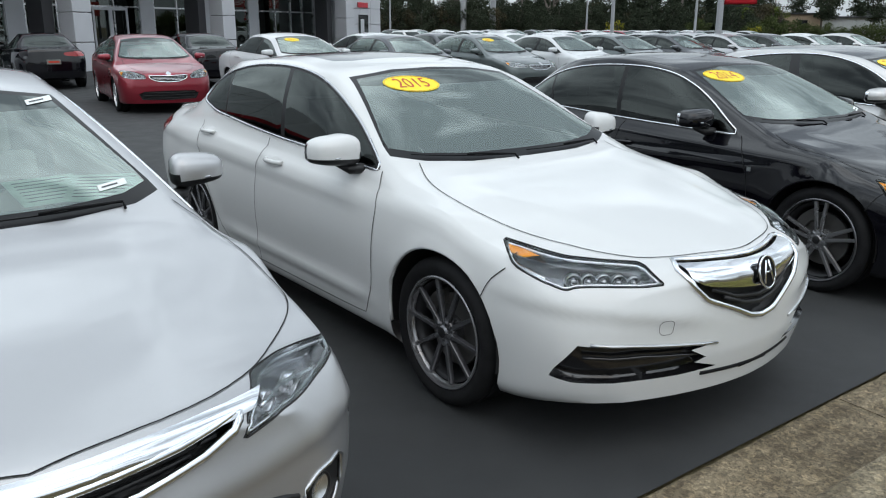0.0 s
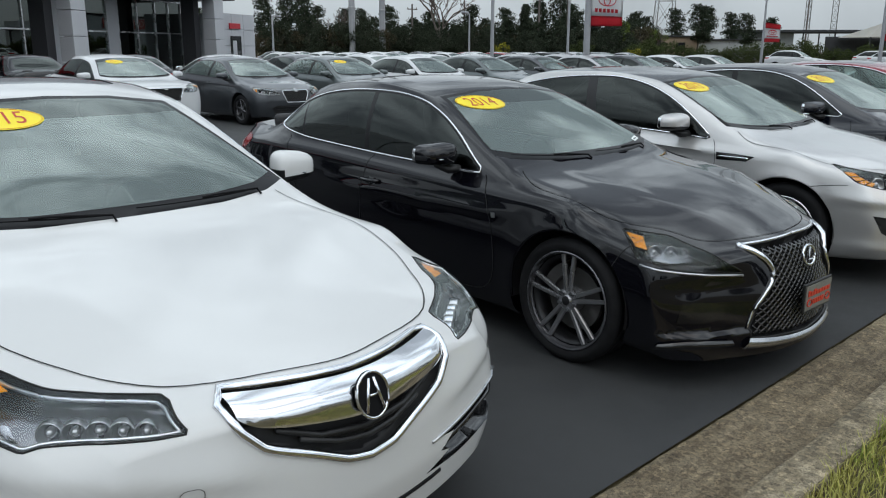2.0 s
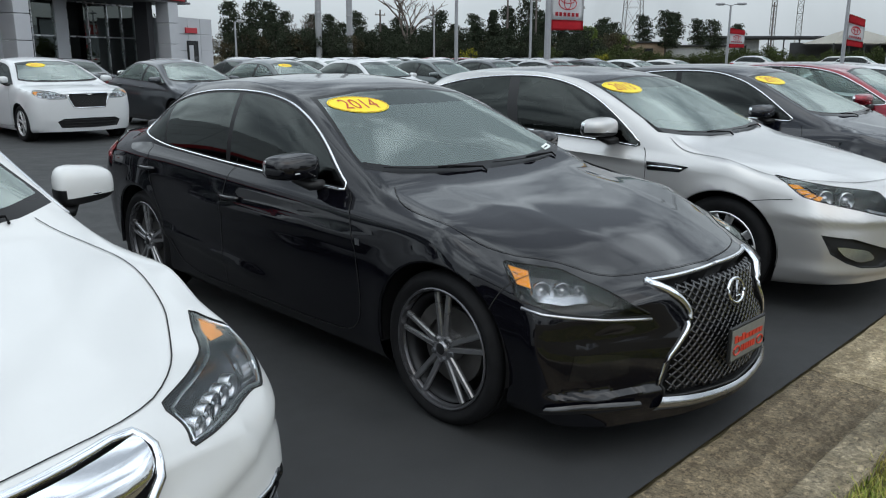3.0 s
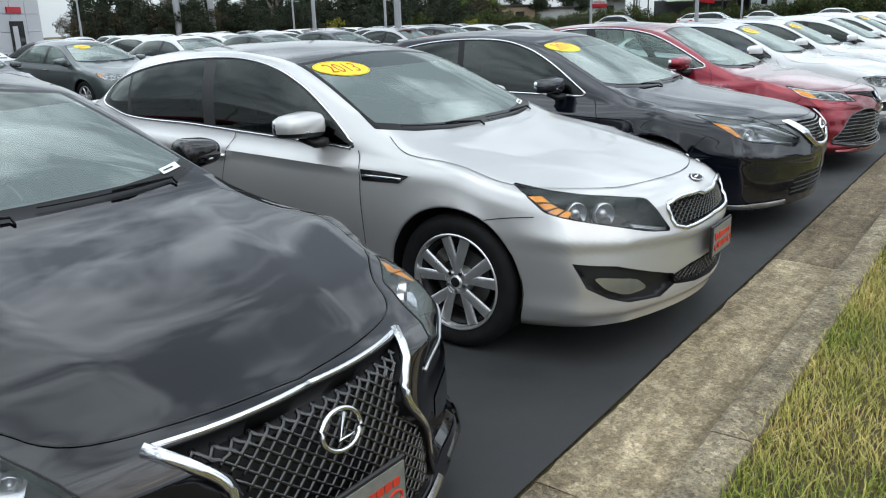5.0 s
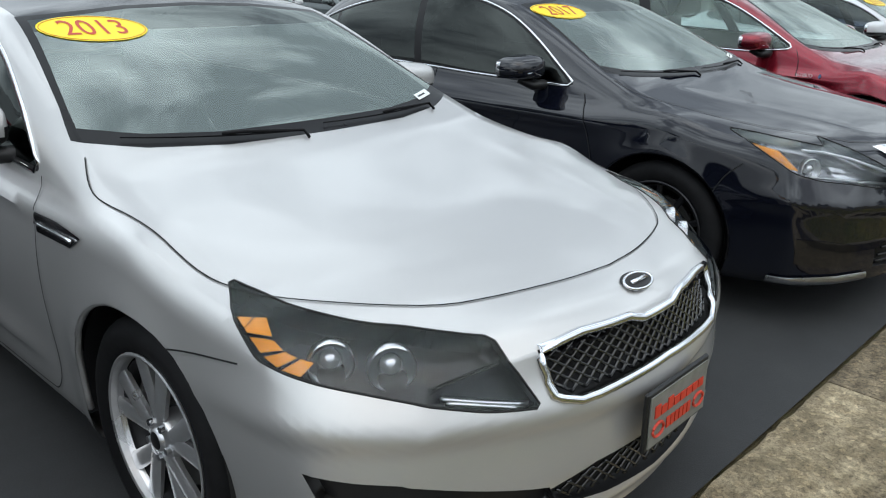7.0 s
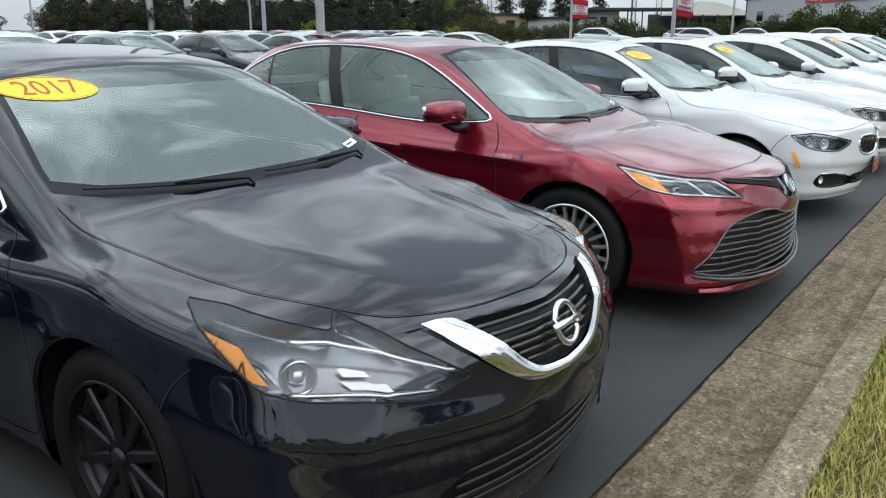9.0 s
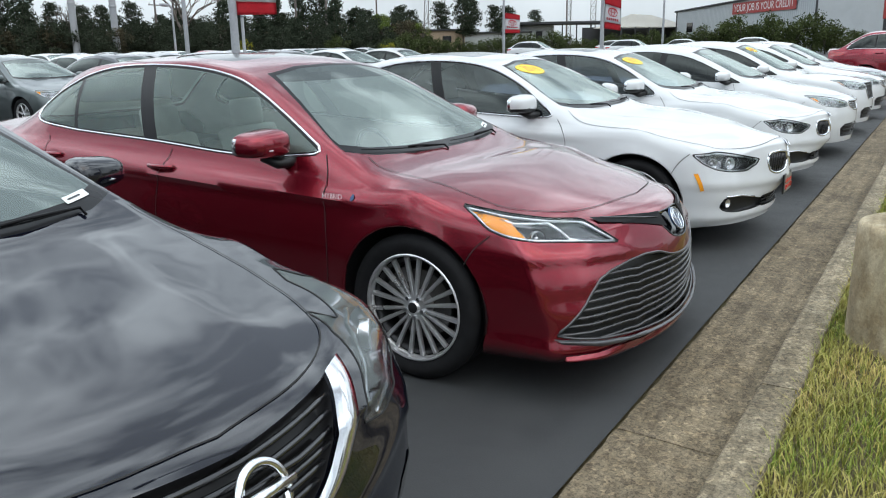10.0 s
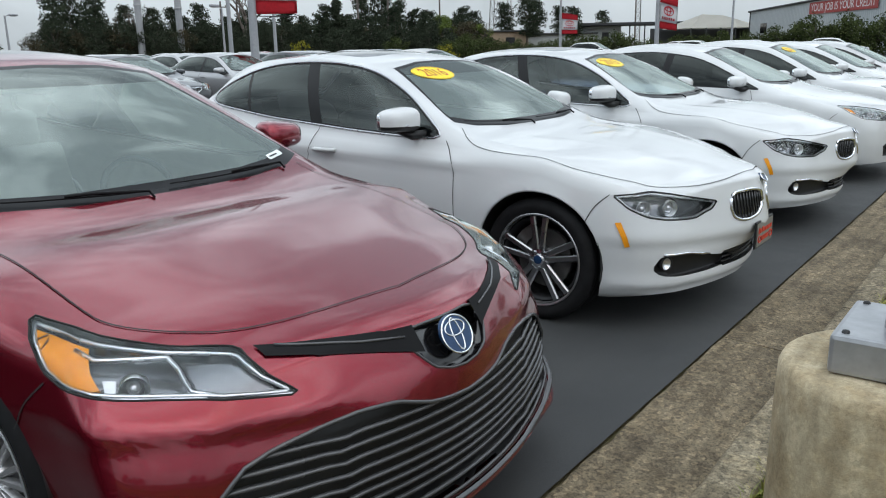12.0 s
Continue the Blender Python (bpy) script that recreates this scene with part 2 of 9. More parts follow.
def box(bm, lo, hi, bevel=0.0, seg=1, m=None):
    """Adds a box, its edges rounded, to a bmesh."""
    c = (Vector(lo) + Vector(hi)) / 2
    s = Vector(hi) - Vector(lo)
    r = bmesh.ops.create_cube(bm, size=1.0, matrix=Matrix.Translation(c) @ Matrix.Diagonal((*s, 1)))
    vs = r["verts"]
    if bevel:
        es = list({e for v in vs for e in v.link_edges})
        g = bmesh.ops.bevel(bm, geom=es, offset=bevel, segments=seg, affect="EDGES", profile=0.6)
        vs = g["verts"]
    if m is not None:
        bmesh.ops.transform(bm, matrix=m, verts=list(set(vs)))
    return vs


def boxed(lo, hi, bevel=0.0, seg=1, m=None):
    bm = bmesh.new()
    box(bm, lo, hi, bevel, seg, m)
    return bm


def lathe(profile, n=40, axis="x"):
    """A surface of revolution: profile of (radius, along), round the x or z axis."""
    bm = bmesh.new()
    rings = []
    for r, a in profile:
        ring = []
        for i in range(n):
            c, s = math.cos(2 * math.pi * i / n), math.sin(2 * math.pi * i / n)
            ring.append(bm.verts.new((a, r * c, r * s) if axis == "x" else (r * c, r * s, a)))
        rings.append(ring)
    for p, q in zip(rings, rings[1:]):
        for i in range(n):
            j = (i + 1) % n
            bm.faces.new((p[i], p[j], q[j], q[i]))
    for ring, r in ((rings[0], profile[0][0]), (rings[-1], profile[-1][0])):
        if r < 0.006:
            bmesh.ops.pointmerge(bm, verts=ring, merge_co=sum((v.co for v in ring), Vector()) / n)
    bmesh.ops.recalc_face_normals(bm, faces=bm.faces)
    return bm


def tube(bm, pts, r, sides=6, closed=False, flat=1.0, taper=None):
    """A rounded bar along points; flat squeezes it along z."""
    pts = [Vector(p) for p in pts]
    n = len(pts)
    rings = []
    for i, p in enumerate(pts):
        a = pts[(i - 1) % n] if closed or i else pts[0]
        b = pts[(i + 1) % n] if closed or i < n - 1 else pts[-1]
        d = (b - a)
        d = d.normalized() if d.length > 1e-9 else Y.copy()
        up = Z if abs(d.z) < 0.9 else X
        s = d.cross(up).normalized()
        u = s.cross(d).normalized()
        rr = r * (taper(i / max(1, n - 1)) if taper else 1)
        rings.append([bm.verts.new(p + s * (rr * math.cos(2 * math.pi * k / sides)) + u * (rr * flat * math.sin(2 * math.pi * k / sides))) for k in range(sides)])
    pairs = list(zip(rings, rings[1:])) + ([(rings[-1], rings[0])] if closed else [])
    for p, q in pairs:
        for k in range(sides):
            j = (k + 1) % sides
            bm.faces.new((p[k], p[j], q[j], q[k]))
    if not closed:
        bm.faces.new(rings[0][::-1])
        bm.faces.new(rings[-1])
    return bm


def tubed(pts, r, **kw):
    return tube(bmesh.new(), pts, r, **kw)


def pchip(keys):
    """A smooth curve that does not overshoot, through (position, value) pairs."""
    xs = np.array([k[0] for k in keys], float)
    ys = np.array([k[1] for k in keys], float)
    h = np.diff(xs)
    d = np.diff(ys) / h
    m = np.zeros_like(xs)
    m[0], m[-1] = d[0], d[-1]
    for i in range(1, len(xs) - 1):
        if d[i - 1] * d[i] > 0:
            w1, w2 = 2 * h[i] + h[i - 1], h[i] + 2 * h[i - 1]
            m[i] = (w1 + w2) / (w1 / d[i - 1] + w2 / d[i])

    def at(v):
        v = min(max(v, xs[0]), xs[-1])
        i = min(int(np.searchsorted(xs, v, side="right")) - 1, len(xs) - 2)
        u = (v - xs[i]) / h[i]
        return float((1 + 2 * u) * (1 - u) ** 2 * ys[i] + u * (1 - u) ** 2 * h[i] * m[i] + u * u * (3 - 2 * u) * ys[i + 1] + u * u * (u - 1) * h[i] * m[i + 1])
    return at


def rounded(poly, cut=0.25, times=2, closed=True):
    """Rounds a polygon's corners (Chaikin)."""
    for _ in range(times):
        out = []
        n = len(poly)
        for i in range(n if closed else n - 1):
            a, b = poly[i], poly[(i + 1) % n]
            out.append((a[0] + (b[0] - a[0]) * cut, a[1] + (b[1] - a[1]) * cut))
            out.append((b[0] - (b[0] - a[0]) * cut, b[1] - (b[1] - a[1]) * cut))
        poly = out if closed else [poly[0]] + out[1:-1] + [poly[-1]]
    return poly


def inside(poly, u, v):
    r = False
    j = len(poly) - 1
    for i in range(len(poly)):
        (a, b), (c, d) = poly[i], poly[j]
        if (b > v) != (d > v) and u < (c - a) * (v - b) / (d - b) + a:
            r = not r
        j = i
    return r


def dense(pts, step, closed=False):
    out = []
    n = len(pts)
    for i in range(n if closed else n - 1):
        a, b = pts[i], pts[(i + 1) % n]
        k = max(1, int(math.hypot(b[0] - a[0], b[1] - a[1]) / step))
        out += [(a[0] + (b[0] - a[0]) * q / k, a[1] + (b[1] - a[1]) * q / k) for q in range(k)]
    return out if closed else out + [pts[-1]]


class View:
    """A direction from which outlines are drawn on a body: u across, v upwards, d towards the onlooker."""

    def __init__(self, azimuth, pitch=0.0):
        a, b = radians(azimuth), radians(pitch)
        self.d = Vector((math.sin(a) * math.cos(b), -math.cos(a) * math.cos(b), math.sin(b)))
        self.u = Vector((math.cos(a), math.sin(a), 0))
        self.v = self.d.cross(self.u)

    def uv(self, p):
        return p.dot(self.u), p.dot(self.v)

    def mirror(self):
        w = View(0)
        w.d, w.u, w.v = (Vector((-q.x, q.y, q.z)) for q in (self.d, self.u, self.v))
        return w


FRONT, RIGHT, TOP, REAR = View(0), View(-90), View(0, 90), View(180)


def cut(bm, poly, view, keep=None, facing=0.08):
    """Cuts a body along an outline and returns the faces inside it."""
    us, vs = [p[0] for p in poly], [p[1] for p in poly]
    lo, hi = (min(us) - 0.01, min(vs) - 0.01), (max(us) + 0.01, max(vs) + 0.01)

    def near(f, lo, hi):
        q = [view.uv(v.co) for v in f.verts]
        return min(a for a, _ in q) < hi[0] and max(a for a, _ in q) > lo[0] and min(b for _, b in q) < hi[1] and max(b for _, b in q) > lo[1]
    todo = {f for f in bm.faces if f.normal.dot(view.d) > facing and (keep is None or keep(f.calc_center_median())) and near(f, lo, hi)}
    n = len(poly)
    for i in range(n):
        a, b = poly[i], poly[(i + 1) % n]
        du, dv = b[0] - a[0], b[1] - a[1]
        if math.hypot(du, dv) < 1e-6:
            continue
        el = (min(a[0], b[0]) - 0.002, min(a[1], b[1]) - 0.002)
        eh = (max(a[0], b[0]) + 0.002, max(a[1], b[1]) + 0.002)
        fs = [f for f in todo if f.is_valid and near(f, el, eh)]
        if not fs:
            continue
        geom = list({v for f in fs for v in f.verts}) + list({e for f in fs for e in f.edges}) + fs
        no = (view.u * dv - view.v * du).normalized()
        res = bmesh.ops.bisect_plane(bm, geom=geom, dist=2e-5, plane_co=view.u * a[0] + view.v * a[1], plane_no=no)
        todo = {f for f in todo if f.is_valid} | {g for g in res["geom"] if isinstance(g, bmesh.types.BMFace)}
    return [f for f in todo if f.is_valid and inside(poly, *view.uv(f.calc_center_median()))]


def take(bm, faces, offset=0.0, keep=False):
    """Lifts faces off a body into a bmesh of their own."""
    nb = bmesh.new()
    made = {}
    for f in faces:
        for v in f.verts:
            if v not in made:
                made[v] = nb.verts.new(v.co + v.normal * offset)
        try:
            nb.faces.new([made[v] for v in f.verts])
        except ValueError:
            pass
    if not keep:
        bmesh.ops.delete(bm, geom=faces, context="FACES")
    nb.normal_update()
    return nb


def copy_moved(bm, offset):
    nb = bm.copy()
    nb.normal_update()
    for v in nb.verts:
        v.co = v.co + v.normal * offset
    return nb


def outline_loops(bm):
    """The open edges of a lifted panel, as closed chains of points."""
    nxt = {}
    for e in bm.edges:
        if len(e.link_faces) == 1:
            for a, b in ((e.verts[0], e.verts[1]), (e.verts[1], e.verts[0])):
                nxt.setdefault(a, []).append(b)
    seen, loops = set(), []
    for s in nxt:
        if s in seen:
            continue
        loop, prev, cur = [s], None, s
        seen.add(s)
        while True:
            step = [b for b in nxt[cur] if b is not prev and b not in seen]
            if not step:
                break
            prev, cur = cur, step[0]
            seen.add(cur)
            loop.append(cur)
        if len(loop) > 4:
            loops.append([v.co.copy() for v in loop])
    return loops


def spaced(pts, step, closed=True):
    out = [pts[0]]
    for p in pts[1:]:
        if (p - out[-1]).length >= step:
            out.append(p)
    if not closed and (pts[-1] - out[-1]).length > 1e-4:
        out.append(pts[-1])
    return out


def onto(tree, view, u, v, lift=0.0):
    """The point of a body that shows at (u, v) of a view."""
    o = view.u * u + view.v * v + view.d * 6.0
    hit, no, _, _ = tree.ray_cast(o, -view.d)
    if hit is None:
        return None
    if no.dot(view.d) < 0:
        no = -no
    return hit + no * lift


def drawn(tree, view, pts, step=0.04, lift=0.0, closed=False):
    got = [onto(tree, view, u, v, lift) for u, v in dense(pts, step, closed)]
    return [p for p in got if p is not None]


def ribbon(bm, tree, view, pts, width=0.006, step=0.02, lift=0.003, closed=False):
    """A thin strip that follows a body: the dark line of a panel gap."""
    ps = []
    for u, v in dense(pts, step, closed):
        o = view.u * u + view.v * v + view.d * 6.0
        hit, no, _, _ = tree.ray_cast(o, -view.d)
        if hit is not None:
            ps.append((hit, no if no.dot(view.d) > 0 else -no))
    if len(ps) < 2:
        return bm
    if closed:
        ps.append(ps[0])
    prev = None
    for i, (p, no) in enumerate(ps):
        a, b = ps[max(0, i - 1)][0], ps[min(len(ps) - 1, i + 1)][0]
        s = (b - a).cross(no)
        s = s.normalized() * (width / 2) if s.length > 1e-9 else X * width
        if prev is not None and (p - ps[i - 1][0]).length > 0.25:
            prev = None
        cur = (bm.verts.new(p + no * lift + s), bm.verts.new(p + no * lift - s))
        if prev is not None:
            bm.faces.new((prev[0], cur[0], cur[1], prev[1]))
        prev = cur
    return bm


def patch(tree, view, poly, lift=0.002, grid=0.05):
    """A flat cut-out laid on a body (a sticker, a badge)."""
    bm = bmesh.new()
    fs = [bm.faces.new([bm.verts.new((u, v, 0)) for u, v in poly])]
    us, vs = [p[0] for p in poly], [p[1] for p in poly]
    for k, (a, b) in enumerate(((min(us), max(us)), (min(vs), max(vs)))):
        q = a + grid
        while q < b:
            bmesh.ops.bisect_plane(bm, geom=bm.verts[:] + bm.edges[:] + bm.faces[:], dist=1e-6, plane_co=(q, q, 0), plane_no=(1, 0, 0) if k == 0 else (0, 1, 0))
            q += grid
    bad = []
    for v in bm.verts:
        p = onto(tree, view, v.co.x, v.co.y, lift)
        if p is None:
            bad.append(v)
        else:
            v.co = p
    if bad:
        bmesh.ops.delete(bm, geom=bad, context="VERTS")
    bm.normal_update()
    for f in bm.faces:
        if f.normal.dot(view.d) < 0:
            f.normal_flip()
    return bm


def ellipse(u, v, a, b, n=28):
    return [(u + a * math.cos(2 * math.pi * i / n), v + b * math.sin(2 * math.pi * i / n)) for i in range(n)]


def text_bm(words, size, align="CENTER", depth=0.0):
    """Lettering as a bmesh in the xy plane, in the built-in font."""
    cu = bpy.data.curves.new("lettering", "FONT")
    cu.body, cu.size, cu.align_x, cu.align_y, cu.extrude = words, size, align, "CENTER", depth
    ob = new("lettering", cu)
    dg = bpy.context.evaluated_depsgraph_get()
    me = bpy.data.meshes.new_from_object(ob.evaluated_get(dg))
    bm = bmesh.new()
    bm.from_mesh(me)
    bpy.data.objects.remove(ob)
    bpy.data.curves.remove(cu)
    bpy.data.meshes.remove(me)
    return bm

# ---------------- cars ----------------
class Body:
    """The outer skin of a sedan. Local axes: nose towards -y, front axle at y = 0, ground at z = 0."""

    def __init__(self, **k):
        self.k = k
        self.FO, self.WB, self.RO = k["FO"], k["WB"], k["RO"]
        self.W, self.H, self.R = k["W"], k["H"], k.get("R", 0.335)
        yc, yh, yr, yd = k["cowl"], k["head"], k["rear_head"], k["deck"]
        zF, zC, zD = k["zF"], k["zC"], k["zD"]
        yN, yT, W, WB, H = -self.FO, self.WB + self.RO, self.W, self.WB, self.H
        self.yN, self.yT = yN, yT
        bF, bR = k["beltF"], k["beltR"]
        ax = zF + (zC - zF) * k.get("hood_arch", 0.70)
        nw = k.get("nose_w", 0.80)
        self.zb = pchip([(yN, k.get("chin", 0.20)), (-0.4, 0.17), (0.4, 0.17), (WB - 0.3, 0.18), (WB + 0.3, 0.22), (yT, 0.30)])
        self.w = pchip([(yN, (nw - 0.05) * W), (yN + 0.045, (nw + 0.045) * W), (yN + 0.12, (nw + 0.108) * W), (yN + 0.30, 0.958 * W), (-0.2, 0.99 * W), (0, W), (0.6, 0.985 * W), (WB / 2, 0.98 * W), (WB - 0.35, 0.99 * W), (WB, W), (WB + 0.4, 0.97 * W), (yT - 0.25, 0.91 * W), (yT - 0.08, 0.83 * W), (yT, 0.74 * W)])
        nd = k.get("nose_drop", 0.07)
        self.zs = pchip([(yN, zF - nd - 0.13), (yN + 0.09, zF - 0.105), (yN + 0.22, zF - 0.035), (-0.3, zF + 0.35 * (ax - zF) - 0.02), (0, ax - 0.040), (yc, bF - 0.035), (WB * 0.5, (bF + bR) / 2 - 0.02), (WB, bR), (yT - 0.3, zD - 0.10), (yT, zD - 0.2)])
        self.inset = pchip([(yN, 0.045), (0, 0.05), (yc, 0.055), (WB * 0.5, 0.065), (WB, 0.075), (yT, 0.08)])
        self.zt = pchip([(yN, zF - nd - 0.05), (yN + 0.05, zF - 0.45 * nd - 0.05), (yN + 0.15, zF - 0.05), (-0.45, zF + 0.40 * (ax - zF) - 0.03), (0, ax - 0.025), (yc + 0.02, zC - 0.025), (yc + 0.16, zC + 0.03), (yh + 0.08, H - 0.092), (yh + 0.55, H - 0.045), (yr - 0.1, H - 0.065), (yr + 0.06, H - 0.10), (yd - 0.14, zD + 0.05), (yd + 0.05, zD - 0.02), (yT - 0.04, zD - 0.035), (yT, zD - 0.09)])
        rw = k.get("roof_w", 0.615)
        self.wt = pchip([(yN, 0.68 * W), (-0.4, 0.83 * W), (0, 0.85 * W), (yc, 0.855 * W), (yc + 0.16, 0.83 * W), (yh + 0.08, rw * W), (yh + 0.6, (rw - 0.012) * W), (yr + 0.02, (rw - 0.02) * W), (yd - 0.14, 0.74 * W), (yd + 0.05, 0.76 * W), (yT, 0.62 * W)])
        self.zc = pchip([(yN, zF - nd), (yN + 0.05, zF - 0.45 * nd), (yN + 0.15, zF - 0.004), (-0.45, zF + 0.46 * (ax - zF) + 0.01), (0, ax), (yc - 0.15, zC - 0.035), (yc, zC), (yc + 0.3 * (yh - yc), zC + 0.335 * (H - 0.045 - zC)), (yc + 0.65 * (yh - yc), zC + 0.70 * (H - 0.045 - zC)), (yh, H - 0.045), (yh + 0.55, H), (yr - 0.15, H - 0.022), (yr, H - 0.05), (yr + 0.5 * (yd - yr), zD + 0.54 * (H - 0.05 - zD)), (yd, zD + 0.005), (yT - 0.05, zD), (yT, zD - 0.06)])
        self.bow, self.lean, self.tuck = k.get("bow", 0.30), k.get("lean", 0.30), k.get("tuck", 0.30)
        self.build()

    def side(self, y, n=20):
        """The flank's section from the sill to the shoulder."""
        W, zb, zs, Ws = self.w(y), self.zb(y), self.zs(y), self.w(y) - self.inset(y)
        zm = zb + 0.62 * (zs - zb)
        c = pchip([(zb, W - 0.075), (zb + 0.05, W - 0.035), (zb + 0.30 * (zs - zb), W - 0.018), (zm, W), (zs - 0.05, W - 0.35 * self.inset(y)), (zs, Ws)])
        out = []
        for i in range(n):
            z = zb + (zs - zb) * i / (n - 1)
            x = c(z)
            for y0, z0, y1, z1, amp, wid in self.k.get("creases", ()):
                if y0 < y < y1:
                    q = (z - (z0 + (z1 - z0) * (y - y0) / (y1 - y0))) / wid
                    fade = min(1, (y - y0) / 0.3, (y1 - y) / 0.3)
                    x += 1.5 * amp * fade * math.exp(-q * q if q > 0 else -6.0 * q * q)
            for yw in (0.0, self.WB) if not self.k.get("coarse") else ():
                q = (math.hypot(y - yw, z - self.R) - (self.R + 0.045)) / 0.055
                x += 0.012 * math.exp(-q * q)
            out.append((x, z))
        return out

    def warp(self, p):
        x, y, z = p
        f = min(1, max(0, (0.12 - y) / (self.FO + 0.12)))
        if f > 0:
            f = f ** 1.5
            up = max(0, z - self.k.get("lean_from", 0.52))
            dn = max(0, 0.40 - z)
            bow = self.bow * (1 + self.k.get("bow_up", 0.0) * min(1, max(0, (z - 0.42) / 0.33)))
            bow *= 1 - self.k.get("bow_low", 0.0) * min(1, max(0, (0.46 - z) / 0.2))
            y += f * (bow * (abs(x) / self.W) ** 1.9 + self.lean * up ** 1.4 + self.tuck * dn ** 1.2)
        g = min(1, max(0, (y - self.WB - 0.35) / (self.RO - 0.35)))
        if g > 0:
            g = g * g
            y -= g * (0.16 * (abs(x) / self.W) ** 2.5 + 0.25 * max(0, 0.45 - z) + 0.10 * max(0, z - 0.7))
        for fn in self.k.get("shape", ()):
            x, y, z = fn(self, x, y, z)
        return Vector((x, y, z))

    def build(self):
        n, m, top = (8, 12, 5) if self.k.get("coarse") else (14, 27, 7) if self.k.get("hood_line") else (11, 16, 6)
        fine = 2.0 if self.k.get("coarse") else 1.0
        ys, y = [], self.yN
        while y < self.yT - 1e-6:
            ys.append(y)
            d = min(y - self.yN, self.yT - y)
            y += fine * (0.014 if d < 0.06 else 0.03 if d < 0.5 else 0.05)
        ys.append(self.yT)
        fr = [1 - i / (n - 1) for i in range(n)]
        bm = bmesh.new()
        full = []
        for y in ys:
            sd = self.side(y, m)
            zt, wt, zc, zs = self.zt(y), self.wt(y), self.zc(y), self.zs(y)
            zt = max(zt, zs + 0.01)
            zc = max(zc, zt + 0.004)
            ws = sd[-1][0]
            wt = min(wt, ws - 0.01)
            half = [(sd[0][0] * f, sd[0][1]) for f in reversed(fr)][:-1] + sd
            tall = zt - zs
            for i in range(1, top + 1):
                q = i / top
                bulge = 0.03 * math.sin(math.pi * q) * min(1, tall / 0.35)
                half.append((ws + (wt - ws) * q + bulge, zs + tall * q + bulge * 0.3))
            for f in fr[1:]:
                half.append((wt * f, zc - (zc - zt) * f ** 2.4))
            full.append([(y, x, z) for x, z in half])
        jb, jt = n - 1, n - 1 + m - 1 + top
        L = len(full[0])
        rows = []
        for sec in full:
            row = [bm.verts.new(self.warp((-x, y, z))) for y, x, z in sec]
            mir = [row[j] if sec[j][1] < 1e-6 else bm.verts.new(self.warp((sec[j][1], sec[j][0], sec[j][2]))) for j in range(L)]
            rows.append((row, mir))
        for (a, am), (b, bmr) in zip(rows, rows[1:]):
            for j in range(L - 1):
                for p, q, flip in ((a, b, False), (am, bmr, True)):
                    v = [p[j], q[j], q[j + 1], p[j + 1]]
                    try:
                        bm.faces.new(v[::-1] if flip else v)
                    except ValueError:
                        pass
        # nose and tail faces
        for k, end in ((0, 1), (-1, -1)):
            sec = full[k]
            for s, row in ((-1, rows[k][0]), (1, rows[k][1])):
                grid = []
                for j in range(jb, jt + 1):
                    y, xj, zj = sec[j]
                    h = (zj - sec[jb][2]) / (sec[jt][2] - sec[jb][2])
                    line = []
                    for i, f in enumerate(fr):
                        if i == 0:
                            line.append(row[j])
                        elif j == jt:
                            line.append(row[jt + i])
                        elif j == jb:
                            line.append(row[jb - i])
                        else:
                            z = zj + (sec[jt + i][2] - sec[jt][2]) * h
                            line.append(bm.verts.new(self.warp((s * xj * f, y, z))))
                    grid.append(line)
                for g, h in zip(grid, grid[1:]):
                    for i in range(n - 1):
                        v = [g[i], g[i + 1], h[i + 1], h[i]]
                        if (s > 0) != (end < 0):
                            v = v[::-1]
                        try:
                            bm.faces.new(v)
                        except ValueError:
                            pass
        bmesh.ops.remove_doubles(bm, verts=bm.verts, dist=1e-4)
        bmesh.ops.recalc_face_normals(bm, faces=bm.faces)
        bm.normal_update()
        self.bm = bm
        self.tree = BVHTree.FromBMesh(bm)


def both(fn, view, *a):
    """Does the same on both sides of a car."""
    for w in (view, view.mirror()):
        fn(w, *a)


